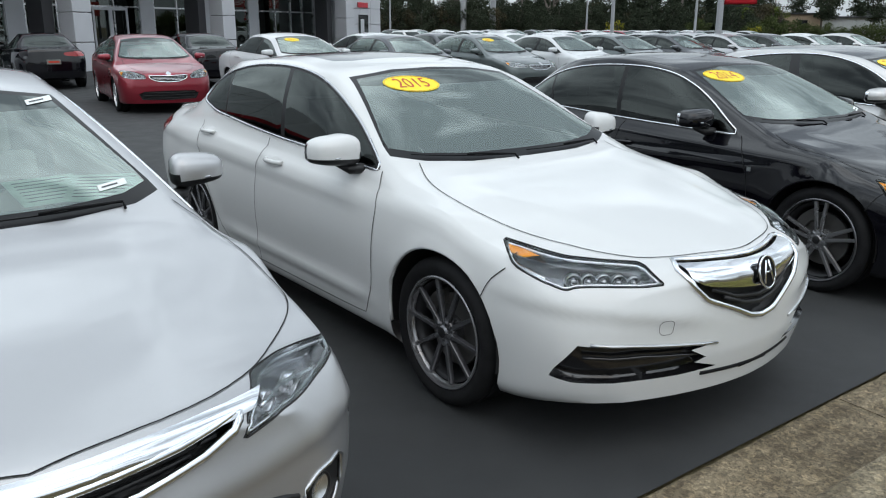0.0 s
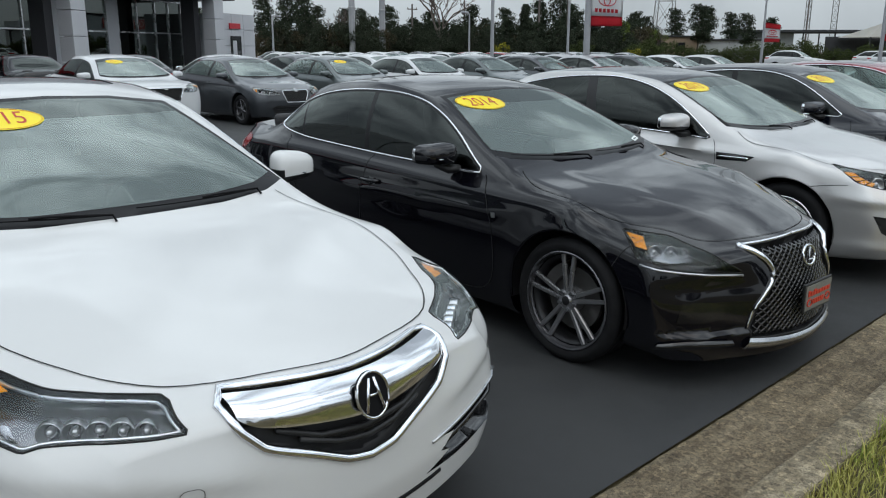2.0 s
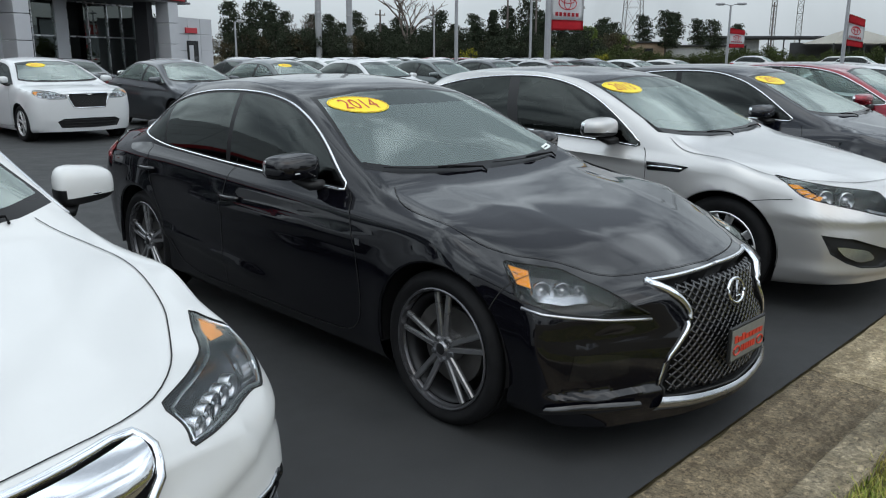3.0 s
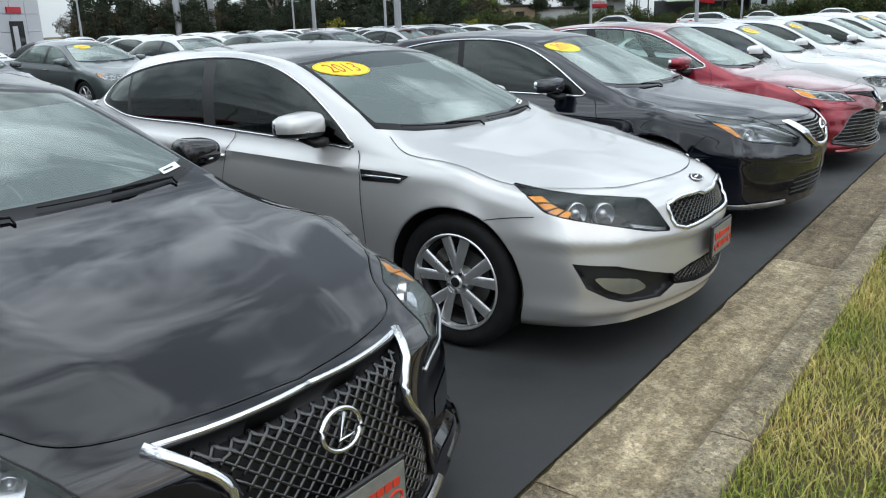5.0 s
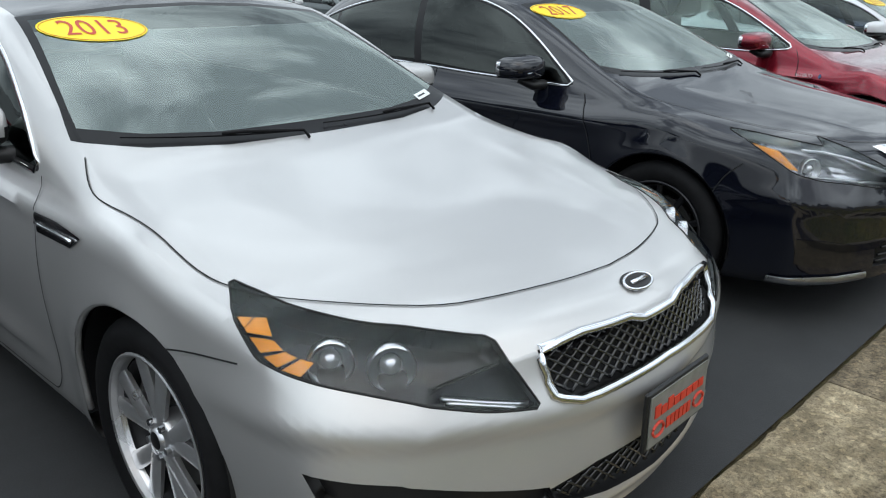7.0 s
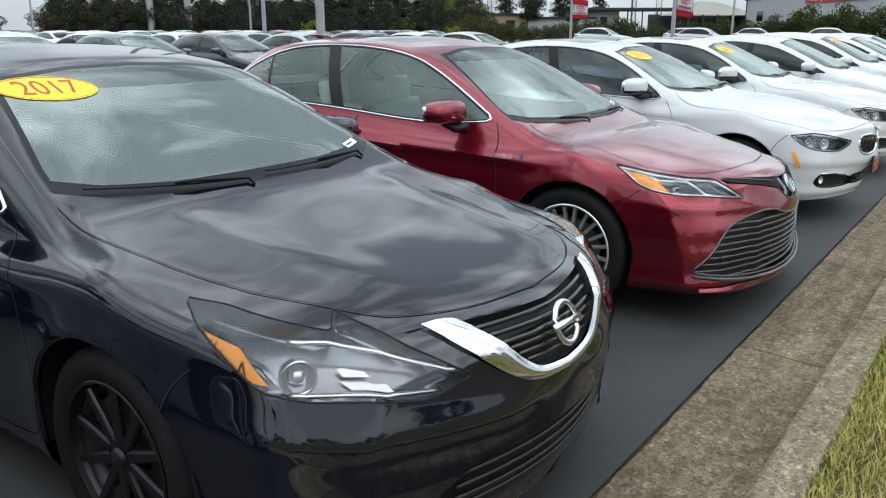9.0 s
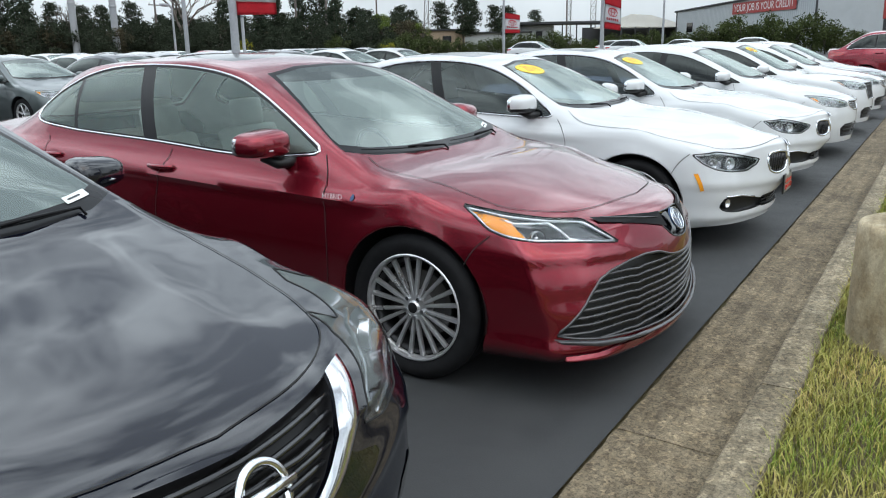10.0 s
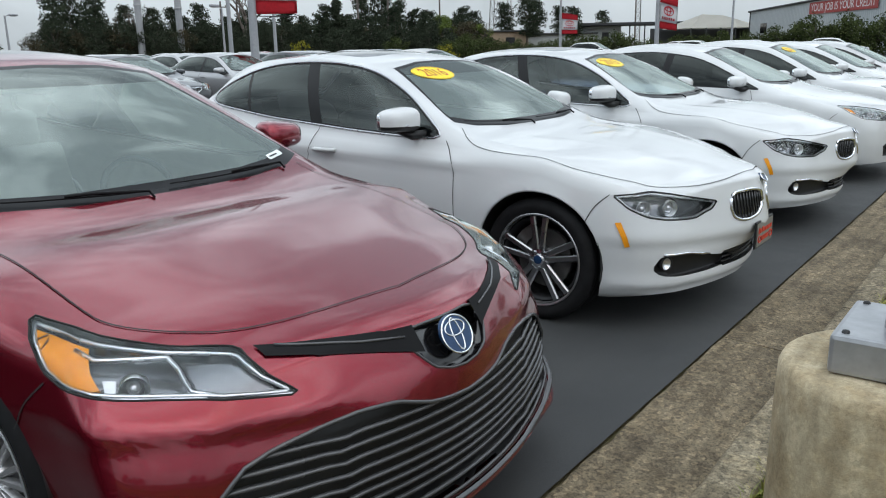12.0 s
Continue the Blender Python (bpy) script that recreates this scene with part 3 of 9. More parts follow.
def spoke_bm(style, R):
    """The spokes of a wheel, in the yz plane, outside towards -x. R: the rim's radius."""
    bm = bmesh.new()

    def bar(a0, r0, a1, r1, w0, w1, x0=-0.012, x1=-0.004, th=0.022):
        p0 = Vector((0, r0 * math.cos(a0), r0 * math.sin(a0)))
        p1 = Vector((0, r1 * math.cos(a1), r1 * math.sin(a1)))
        d = (p1 - p0).normalized()
        s = d.cross(X)
        vs = []
        for p, w, xx in ((p0, w0, x0), (p1, w1, x1)):
            for sx, sw in ((0, -0.32), (0, 0.32), (th * 0.35, 0.5), (th, 0.4), (th, -0.4), (th * 0.35, -0.5)):
                vs.append(bm.verts.new(p + s * (w * sw) + X * (xx + sx)))
        for i in range(6):
            j = (i + 1) % 6
            bm.faces.new((vs[i], vs[j], vs[6 + j], vs[6 + i]))
        bm.faces.new(vs[:6][::-1])
        bm.faces.new(vs[6:])
    n = style.get("n", 5)
    kind = style["kind"]
    for i in range(n):
        a = 2 * math.pi * i / n + style.get("turn", 0.3)
        t = 2 * math.pi / n
        if kind == "plain":
            bar(a, 0.05, a, R, style.get("w0", 0.042), style.get("w1", 0.03))
        elif kind == "twin":
            g = style.get("gap", 0.13)
            for s in (-1, 1):
                bar(a + s * g * 1.6, 0.055, a + s * g, R, style.get("w0", 0.036), style.get("w1", 0.03))
        elif kind == "split":
            bar(a, 0.05, a, R * 0.42, 0.055, 0.052)
            for s in (-1, 1):
                bar(a + s * 0.06, R * 0.30, a + s * t * 0.20, R, style.get("w0", 0.034), style.get("w1", 0.034))
        elif kind == "mesh":
            for s in (-1, 1):
                bar(a + s * 0.10, 0.05, a + s * 0.15, R, 0.015, 0.024)
    return bm


def wheel(parent, at, R, style, side, tyre_w=0.225, light=False):
    """A wheel: tyre, rim, brake disc and cap. side: -1 with its face towards -x."""
    rim_r = R * style.get("rim", 0.70)
    w = new("wheel")
    w.empty_display_size = 0.1
    w.parent = parent
    w.matrix_basis = Matrix.Translation(at) @ (Matrix.Rotation(math.pi, 4, "Z") if side > 0 else Matrix.Identity(4))
    h = tyre_w / 2
    key = ("wheel", R, style["name"], light)
    if key in SHARED:
        for nm, me, lab in SHARED[key]:
            ob = new(nm, me)
            ob.parent = w
            if lab:
                ob["label"] = lab
        return w
    made = []

    def add(nm, bm, mat, lab="", hard=0):
        ob = part(nm, bm, mat, w, lab)
        if hard:
            sharpen(ob, hard)
        made.append((nm, ob.data, lab))
    prof = [(rim_r - 0.004, h * 0.72), (rim_r + 0.008, h * 0.86), ((rim_r + R) / 2, h), (R - 0.028, h * 0.97), (R - 0.008, h * 0.84)]
    prof += [(R, h * 0.70), (R, h * 0.45), (R - 0.007, h * 0.43), (R - 0.007, h * 0.37), (R, h * 0.35), (R, 0.03), (R - 0.007, 0.025), (R - 0.007, -0.025), (R, -0.03), (R, -h * 0.35), (R - 0.007, -h * 0.37), (R - 0.007, -h * 0.43), (R, -h * 0.45), (R, -h * 0.70)]
    prof += [(R - 0.008, -h * 0.84), (R - 0.028, -h * 0.97), ((rim_r + R) / 2, -h), (rim_r + 0.008, -h * 0.86), (rim_r - 0.004, -h * 0.72)]
    if light:
        prof = prof[:5] + [(R, h * 0.70), (R, -h * 0.70)] + prof[-5:]
    add("tyre", lathe(prof, 28 if light else 48), M_TYRE, "black rubber tyre")
    lip = style.get("lip", M_ALLOY)
    seg = 28 if light else 48
    add("rim", lathe([(rim_r - 0.010, -h * 0.60), (rim_r - 0.006, -h * 0.72), (rim_r + 0.006, -h * 0.86), (rim_r + 0.009, -h * 0.90), (rim_r + 0.004, -h * 0.93), (rim_r - 0.003, -h * 0.90), (rim_r - 0.006, -h * 0.74)], seg), lip, "alloy rim", 50)
    if not light:
        add("barrel", lathe([(rim_r - 0.004, h * 0.70), (rim_r - 0.02, h * 0.5), (rim_r - 0.045, 0), (rim_r - 0.03, -h * 0.55), (rim_r - 0.016, -h * 0.62)], seg), M_BARREL, "inner barrel with its shade in the colour", 50)
    sp = spoke_bm(style, rim_r - 0.012)
    for v in sp.verts:
        v.co.x += -h * 0.74 + 0.014 * (1 - min(1, math.hypot(v.co.y, v.co.z) / rim_r))
    bmesh.ops.recalc_face_normals(sp, faces=sp.faces)
    add("spokes", sp, style.get("face", M_ALLOY), style.get("label", "alloy spokes"), 40)
    if light:
        SHARED[key] = made
        return w
    hub = lathe([(0.0, -h * 0.74 - 0.012), (0.026, -h * 0.74 - 0.012), (0.030, -h * 0.74 - 0.008), (0.034, -h * 0.74 - 0.002), (0.062, -h * 0.74 + 0.004), (0.068, -h * 0.6), (0.068, h * 0.2)], 24)
    add("hub", hub, style.get("face", M_ALLOY), "", 40)
    add("centre_cap", lathe([(0.0, -h * 0.74 - 0.0155), (0.020, -h * 0.74 - 0.0145), (0.025, -h * 0.74 - 0.012)], 20), style.get("cap", M_TRIM))
    for i in range(5 if style.get("nuts") else 0):
        nuts = bmesh.new()
        a = 2 * math.pi * i / 5 + style.get("turn", 0.3) + 0.6
        bmesh.ops.create_cone(nuts, cap_ends=True, segments=6, radius1=0.010, radius2=0.009, depth=0.02, matrix=Matrix.Translation((-h * 0.74 - 0.001, 0.050 * math.cos(a), 0.050 * math.sin(a))) @ Matrix.Rotation(math.pi / 2, 4, "Y"))
        add("lug_nut", nuts, M_SATIN, "", 30)
    add("brake_disc", lathe([(0.06, -0.02), (rim_r * 0.66, -0.02), (rim_r * 0.66, 0.004), (0.06, 0.004)], 36), M_DISC, "", 40)
    cal = bmesh.new()
    secs = []
    for i in range(9):
        a, rr = radians(18 + i * 7), rim_r * 0.62
        secs.append([cal.verts.new((xx, q * math.cos(a), q * math.sin(a))) for xx, q in ((-0.045, rr - 0.03), (-0.045, rr + 0.035), (0.02, rr + 0.045), (0.02, rr - 0.035))])
    for p, q in zip(secs, secs[1:]):
        for j in range(4):
            cal.faces.new((p[j], p[(j + 1) % 4], q[(j + 1) % 4], q[j]))
    cal.faces.new(secs[0])
    cal.faces.new(secs[-1][::-1])
    bmesh.ops.recalc_face_normals(cal, faces=cal.faces)
    add("brake_caliper", cal, M_DISC, "", 40)
    SHARED[key] = made
    return w


SHARED = {}


def seat_bm():
    bm = bmesh.new()
    box(bm, (-0.25, -0.25, 0.30), (0.25, 0.27, 0.46), 0.05, 3)
    box(bm, (-0.24, -0.07, 0.0), (0.24, 0.07, 0.62), 0.05, 3, Matrix.Translation((0, 0.27, 0.40)) @ Matrix.Rotation(radians(-20), 4, "X"))
    box(bm, (-0.13, -0.05, 0.0), (0.13, 0.05, 0.19), 0.045, 3, Matrix.Translation((0, 0.46, 0.985)) @ Matrix.Rotation(radians(-8), 4, "X"))
    tube(bm, [(-0.06, 0.465, 0.94), (-0.06, 0.47, 1.0)], 0.008)
    tube(bm, [(0.06, 0.465, 0.94), (0.06, 0.47, 1.0)], 0.008)
    return bm


def cabin(car, b, leather, seat_label, light=False):
    """Seats, dashboard, steering wheel and lining behind the glass."""
    k = b.k
    yc, yh = k["cowl"], k["head"]
    W = b.W
    yf = yh + 0.18
    zdash = k["zC"] - 0.03
    bm = bmesh.new()
    pts = [(yc + 0.10, zdash - 0.03), (yc + 0.38, zdash + 0.005), (yc + 0.62, zdash - 0.02), (yc + 0.70, zdash - 0.12), (yc + 0.70, 0.45), (yc + 0.1, 0.45)]
    secs = [[bm.verts.new((x, y + 0.10 * (abs(x) / W) ** 2, z - 0.02 * (abs(x) / W) ** 2)) for y, z in pts] for x in (-0.72 * W, -0.35 * W, 0, 0.35 * W, 0.72 * W)]
    for p, q in zip(secs, secs[1:]):
        for i in range(len(pts)):
            j = (i + 1) % len(pts)
            bm.faces.new((p[i], p[j], q[j], q[i]))
    bmesh.ops.recalc_face_normals(bm, faces=bm.faces)
    sharpen(part("dashboard", bm, M_DASH, car, "dark soft plastic dashboard"))
    for x in (-0.37, 0.37):
        key = ("seat", leather.name)
        if key not in SHARED:
            ob = part("front_seat", seat_bm(), leather, car, seat_label)
            SHARED[key] = ob.data
        else:
            ob = new("front_seat", SHARED[key])
            ob.parent = car
            ob["label"] = seat_label
        ob.matrix_basis = Matrix.Translation((x, yf + 0.32, 0.0))
    bm = bmesh.new()
    box(bm, (-0.66, yf + 1.15, 0.28), (0.66, yf + 1.65, 0.46), 0.05, 2)
    box(bm, (-0.65, -0.08, 0), (0.65, 0.08, 0.56), 0.05, 2, Matrix.Translation((0, yf + 1.62, 0.42)) @ Matrix.Rotation(radians(-24), 4, "X"))
    for x in (-0.38, 0.38):
        box(bm, (-0.12, -0.04, 0), (0.12, 0.04, 0.15), 0.035, 2, Matrix.Translation((x, yf + 1.86, 0.93)))
    part("rear_seat", bm, leather, car, seat_label)
    bm = bmesh.new()
    box(bm, (-0.74 * W, yc + 0.2, 0.22), (0.74 * W, k["deck"] + 0.1, 0.27))
    box(bm, (-0.70 * W, k["deck"] - 0.55, 0.84), (0.70 * W, k["deck"] + 0.05, 0.87))
    part("cabin_floor", bm, M_DARK, car, "", False)
    if light:
        return
    bm = bmesh.new()
    m = Matrix.Translation((0.37, yc + 0.83, 0.83)) @ Matrix.Rotation(radians(65), 4, "X")
    ring = [m @ Vector((0.18 * math.cos(2 * math.pi * i / 24), 0.18 * math.sin(2 * math.pi * i / 24), 0)) for i in range(24)]
    tube(bm, ring, 0.014, 8, True)
    for a in (0, math.pi, -math.pi / 2):
        tube(bm, [m @ Vector((0.03 * math.cos(a), 0.03 * math.sin(a), -0.01)), m @ Vector((0.175 * math.cos(a), 0.175 * math.sin(a), 0))], 0.016, 6)
    box(bm, (-0.07, -0.06, -0.03), (0.07, 0.06, 0.02), 0.02, 2, m)
    part("steering_wheel", bm, M_TRIM, car, "black steering wheel")
    bm = bmesh.new()
    mz = k["H"] - 0.155
    box(bm, (-0.11, -0.015, -0.035), (0.11, 0.015, 0.035), 0.012, 2, Matrix.Translation((0, yh - 0.02, mz)))
    tube(bm, [(0, yh - 0.02, mz), (0, yh - 0.05, mz + 0.07)], 0.01)
    part("interior_mirror", bm, M_TRIM, car)


def lined(car, bm, b, lining=None):
    """The dark inner side of the cabin's roof, doors and pillars."""
    k = b.k
    fs = []
    for f in bm.faces:
        c = f.calc_center_median()
        if k["cowl"] + 0.05 < c.y < k["deck"] and c.z > 0.5 and f.normal.z > -0.5:
            fs.append(f)
    for nm, sel, mat in (("cabin_lining", [f for f in fs if f.calc_center_median().z < k["H"] - 0.16], lining or M_DARK), ("headliner", [f for f in fs if f.calc_center_median().z >= k["H"] - 0.16], M_HEADLINER)):
        nb = take(bm, sel, -0.02, True)
        bmesh.ops.reverse_faces(nb, faces=nb.faces)
        part(nm, nb, mat, car)


def mirror_bm(side, s=1.0):
    bm = bmesh.new()
    bmesh.ops.create_uvsphere(bm, u_segments=20, v_segments=12, radius=1.0)
    for v in bm.verts:
        x, y, z = v.co
        sx, sy, sz = (math.copysign(abs(q) ** 0.55, q) for q in (x, y, z))
        yy = 0.105 * sy if sy < 0 else 0.045 * sy
        v.co = (0.112 * sx, yy + 0.03 * sx * side, (0.066 if sz > 0 else 0.056) * sz * (1.0 - 0.16 * sx * side - 0.10 * (sy < 0) * sy * sy))
    return bm


def door_mirror(car, b, mat, at, s=1.0, tall=1.0, base=None, indicator=True, under=None):
    """Both door mirrors: shell, dark foot, glass and indicator strip. at: the right one's middle."""
    x, y, z = at
    for side in (-1, 1):
        o = Vector((-side * x if side > 0 else x, y, z))
        m = Matrix.Translation(o) @ Matrix.Rotation(radians(-side * 8), 4, "Z") @ Matrix.Diagonal((s, s, s * tall, 1))
        bm = mirror_bm(side)
        fs = [f for f in bm.faces if f.calc_center_median().y > 0.037]
        gl = take(bm, fs)
        low = None
        if under is not None:
            lf = [f for f in bm.faces if f.calc_center_median().z < -0.014]
            low = take(bm, lf)
        for q in (bm, gl) + ((low,) if low else ()):
            bmesh.ops.transform(q, matrix=m, verts=q.verts)
        sh = part("door_mirror", bm, mat, car, "painted mirror shell")
        part("mirror_glass", gl, M_CHROME, sh, "mirror pane")
        if low:
            part("mirror_underside", low, under, sh, "black lower shell")
        ft = bmesh.new()
        foot = Vector((side * (b.w(y) - 0.115), y - 0.10, z - 0.080 * s))
        tube(ft, [o + Vector((-side * 0.04, 0.01, -0.05 * s)), (o + foot) / 2 + Vector((0, 0, -0.045 * s)), foot], 0.032 * s, 8, flat=0.8)
        part("mirror_foot", ft, base or M_TRIM, sh)
        if indicator and not b.k.get("coarse"):
            st = tubed([m @ Vector((side * q * 0.095, -0.098 + 0.060 * q * q, -0.018)) for q in (-0.6, -0.1, 0.3, 0.65, 0.9)], 0.006, sides=5)
            part("indicator", st, M_SATIN, sh)


def clipped(poly, a, c, keep):
    """The part of an outline that lies beyond a slanting upright line (keep 1: behind it, -1: before it)."""
    def side(p):
        return keep * (p[0] - (a[0] + (c[0] - a[0]) * (p[1] - a[1]) / max(1e-6, c[1] - a[1])))
    out = []
    for p, q in zip(poly, poly[1:] + poly[:1]):
        sp, sq = side(p), side(q)
        if sp >= 0:
            out.append(p)
        if (sp >= 0) != (sq >= 0):
            f = sp / (sp - sq)
            out.append((p[0] + (q[0] - p[0]) * f, p[1] + (q[1] - p[1]) * f))
    return out


def build_car(name, label, b, mat, style, group, at, glass_side=None, glass_quarter=None, glass_front=None, leather=None, seat_label="black leather seat", trim=None, roof=None, detail=True, rear_style="sedan", wheel_x=0.0, sunroof=False, light=False):
    """A sedan from its skin: cuts doors, hood, panes, arches and lamps out of it and adds wheels and cabin."""
    k = b.k
    car = thing(name, label, "car", group, "", at)
    bm, tree = b.bm, b.tree
    W, WB, H, R = b.W, b.WB, b.H, b.R
    yc, yh, yr, yd = k["cowl"], k["head"], k["rear_head"], k["deck"]
    RA = R + k.get("arch_gap", 0.042)
    # wheel arches
    for yw in (0.0, WB):
        ring = ellipse(yw, R + 0.01, RA, RA, 32)
        for sgn, view in ((-1, RIGHT), (1, RIGHT.mirror())):
            poly = [(-u, v) for u, v in ring] if view.u.y < 0 else ring
            fs = cut(bm, poly, view, lambda c: c.x * sgn > 0.5 * W and c.z < 0.9, -2)
            bmesh.ops.delete(bm, geom=fs, context="FACES")
            lin = bmesh.new()
            n = 20
            xo, xi = sgn * (b.w(yw) - 0.03), sgn * 0.52 * W
            prev = None
            for i in range(n + 1):
                a = math.pi * (1.12 * i / n - 0.06)
                c = (yw + RA * math.cos(a) * 1.005, R + 0.01 + RA * 1.005 * math.sin(a))
                cur = [lin.verts.new((q, *c)) for q in (xo, xi)] + [lin.verts.new((xi, yw, R))]
                if prev:
                    lin.faces.new((prev[0], cur[0], cur[1], prev[1]))
                    lin.faces.new((prev[1], cur[1], cur[2]))
                prev = cur
            part("wheel_well", lin, M_TRIM, car, "black wheel arch liner")
            # rolled edge of the arch
            edge = [Vector((sgn * 3.0, yw + RA * math.cos(q), R + 0.01 + RA * math.sin(q))) for q in [math.pi * (1.10 * i / 30 - 0.05) for i in range(31)]]
            pts = []
            for e in edge:
                hit, no, _, _ = tree.ray_cast(e, Vector((-sgn, 0, 0)))
                if hit is not None:
                    pts.append(hit - Vector((sgn * 0.010, 0, 0)))
            if len(pts) > 4 and not light:
                part("arch_lip", tubed(pts, 0.010, sides=6), mat, car)
            wheel(car, (sgn * (k.get("track", b.w(yw) - 0.138) + wheel_x), yw, R), R, style, sgn, light=light)
    # the side glass area
    yA, yC = yc + k.get("dlo_f", 0.30), k["dlo_r"]
    top = [(y, b.zt(y) - k.get("rail", 0.05)) for y in np.linspace(yA + 0.10, yC - k.get("dlo_slope", 0.28), 14)]
    bot = [(y, b.zs(y) + 0.045) for y in np.linspace(yC, yA - 0.12, 12)]
    pa = (yA - 0.12, b.zs(yA) + 0.055)
    dlo = [pa] + [p for p in top if p[1] > b.zs(p[0]) + 0.06] + [(yC - k.get("dlo_slope", 0.28) * 0.45, (top[-1][1] * 0.62 + bot[0][1] * 0.38)), (yC - 0.02, bot[0][1] + 0.05)] + bot
    yB = k.get("pillar", (yc + yC) / 2 + 0.1)
    yQ = k.get("quarter", yC - 0.34)
    outline = rounded(k["dlo"], 0.22, 2) if "dlo" in k else dlo
    # the posts between the panes: the y of each at the belt and at the roof, and half its width
    posts = k.get("posts", ((yB, yB - 0.03, 0.045), (yQ, yQ - 0.05, 0.014)))
    for sgn, view in ((-1, RIGHT), (1, RIGHT.mirror())):
        s = -1
        poly = [(s * y, z) for y, z in outline]
        fs = cut(bm, poly, view, lambda c: c.x * sgn > 0.3 * W and c.z > 0.75)
        fr = take(bm, fs)
        loops = outline_loops(fr)
        gf = glass_front or glass_side or G_TINT
        clear = inset(outline, k.get("frame_w", 0.014))
        z0, z1 = min(z for _, z in outline), max(z for _, z in outline)
        edge = [(-99.0, -99.0, 0.0)] + list(posts) + [(99.0, 99.0, 0.0)]
        for nm, p, q, g in zip(("front_side_window", "rear_side_window", "quarter_window"), edge, edge[1:], (gf, glass_side or G_TINT, glass_quarter or glass_side or G_TINT)):
            wp = clipped(clear, (p[0] + p[2], z0), (p[1] + p[2], z1), 1)
            wp = clipped(wp, (q[0] - q[2], z0), (q[1] - q[2], z1), -1)
            if len(wp) < 3:
                continue
            gs = cut(fr, [(s * y, z) for y, z in wp], view, None, -2)
            if gs:
                w = part(nm, take(fr, gs), g, car, "")
                w.visible_shadow = False
        part("window_frame", fr, k.get("frame_mat", M_FRAME), car, "black window frame and pillar")
        if trim is not None:
            for lp in loops:
                pts = spaced(lp, 0.03)
                if len(pts) > 10:
                    part("window_trim", tubed(pts, k.get("trim_r", 0.008), sides=6, closed=True), trim, car, "bright strip round the side windows")
    # windshield and rear window
    zC, zD = k["zC"], k["zD"]
    sh = [(0.0, zC + 0.012), (-0.40 * W, zC + 0.014), (-0.66 * W, zC + 0.028), (-k.get("shield_w", 0.775) * W, zC + 0.052), (-(k.get("shield_w", 0.775) - 0.015) * W, zC + 0.085), (-k.get("shield_top", (k.get("roof_w", 0.615) - 0.045) * W), H - 0.112), (-0.30 * W, H - 0.078), (0.0, H - 0.070)]
    sh = sh + [(-u, v) for u, v in sh[-2:0:-1]]
    fs = cut(bm, sh, FRONT, lambda c: yc - 0.15 < c.y < yh + 0.3)
    fr = take(bm, fs)
    cz = (zC + H) / 2 - 0.05
    inner = [(u * 0.96, (v - cz) * 0.95 + cz + (0.022 if v < cz else 0)) for u, v in sh]
    gs = cut(fr, inner, FRONT, None, -2)
    pane = take(fr, gs)
    band = [(-2, H - 0.155), (2, H - 0.155), (2, 3), (-2, 3)]
    bs = cut(pane, band, FRONT, None, -2)
    shade = take(pane, bs)
    ws = part("windshield", pane, glass_front_shield(k), car, "clear laminated windshield")
    ws.visible_shadow = False
    part("shade_band", shade, G_BAND, ws, "dark tinted band").visible_shadow = False
    part("windshield_border", fr, M_FRIT, ws, "black printed border")
    rr = [(0.0, zD + 0.035), (-0.45 * W, zD + 0.03), (-0.62 * W, zD + 0.05), (-0.545 * W, H - 0.13), (-0.3 * W, H - 0.095), (0.0, H - 0.085)]
    rr = rr + [(-u, v) for u, v in rr[-2:0:-1]]
    fs = cut(bm, rr, REAR, lambda c: c.y > yr - 0.35)
    if fs:
        part("rear_window", take(bm, fs), G_TINT, car, "tinted rear window").visible_shadow = False
    # sunroof
    if sunroof:
        y0, y1 = yh + 0.16, yh + sunroof
        ro = rounded([(-0.50 * W, -y0), (0.50 * W, -y0), (0.50 * W, -y1), (-0.50 * W, -y1)], 0.12, 2)
        fs = cut(bm, [(u, -v * -1) for u, v in ro] if TOP.v.y < 0 else [(u, -v) for u, v in ro], TOP, lambda c: c.z > H - 0.2)
        if fs:
            part("sunroof", take(bm, fs, -0.003), M_ROOFGLASS, car, "dark glass sunroof")
    if roof is not None:
        fs = [f for f in bm.faces if f.calc_center_median().z > H - 0.15 and f.normal.z > 0.70 and abs(f.calc_center_median().x) < 0.66 * W and yh - 0.16 < f.calc_center_median().y < yr + 0.1]
        part("roof_panel", take(bm, fs), roof, car, "dark glass roof")
    # tail lamps
    for view in (View(-150), View(-150).mirror()):
        cu, cv = view.uv(Vector((-0.76 * W, b.yT - 0.22, zD - 0.14)))
        tl = rounded([(cu - 0.30, cv + 0.075), (cu + 0.28, cv + 0.05), (cu + 0.26, cv - 0.05), (cu - 0.16, cv - 0.075)], 0.2, 2)
        fs = cut(bm, tl, view, lambda c: c.y > WB + 0.3)
        if fs:
            part("tail_light", take(bm, fs, 0.004), M_REDLENS, car, "red tail light")
    lined(car, bm, b, leather)
    cabin(car, b, leather or M_SEATDARK, seat_label, light)
    # lower black valance under the doors and the number of seams
    b.car, b.mat = car, mat
    if not light:
        seams(b, car)
        wipers(b, car)
    return car


def glass_front_shield(k):
    return k.get("shield", G_SHIELD)


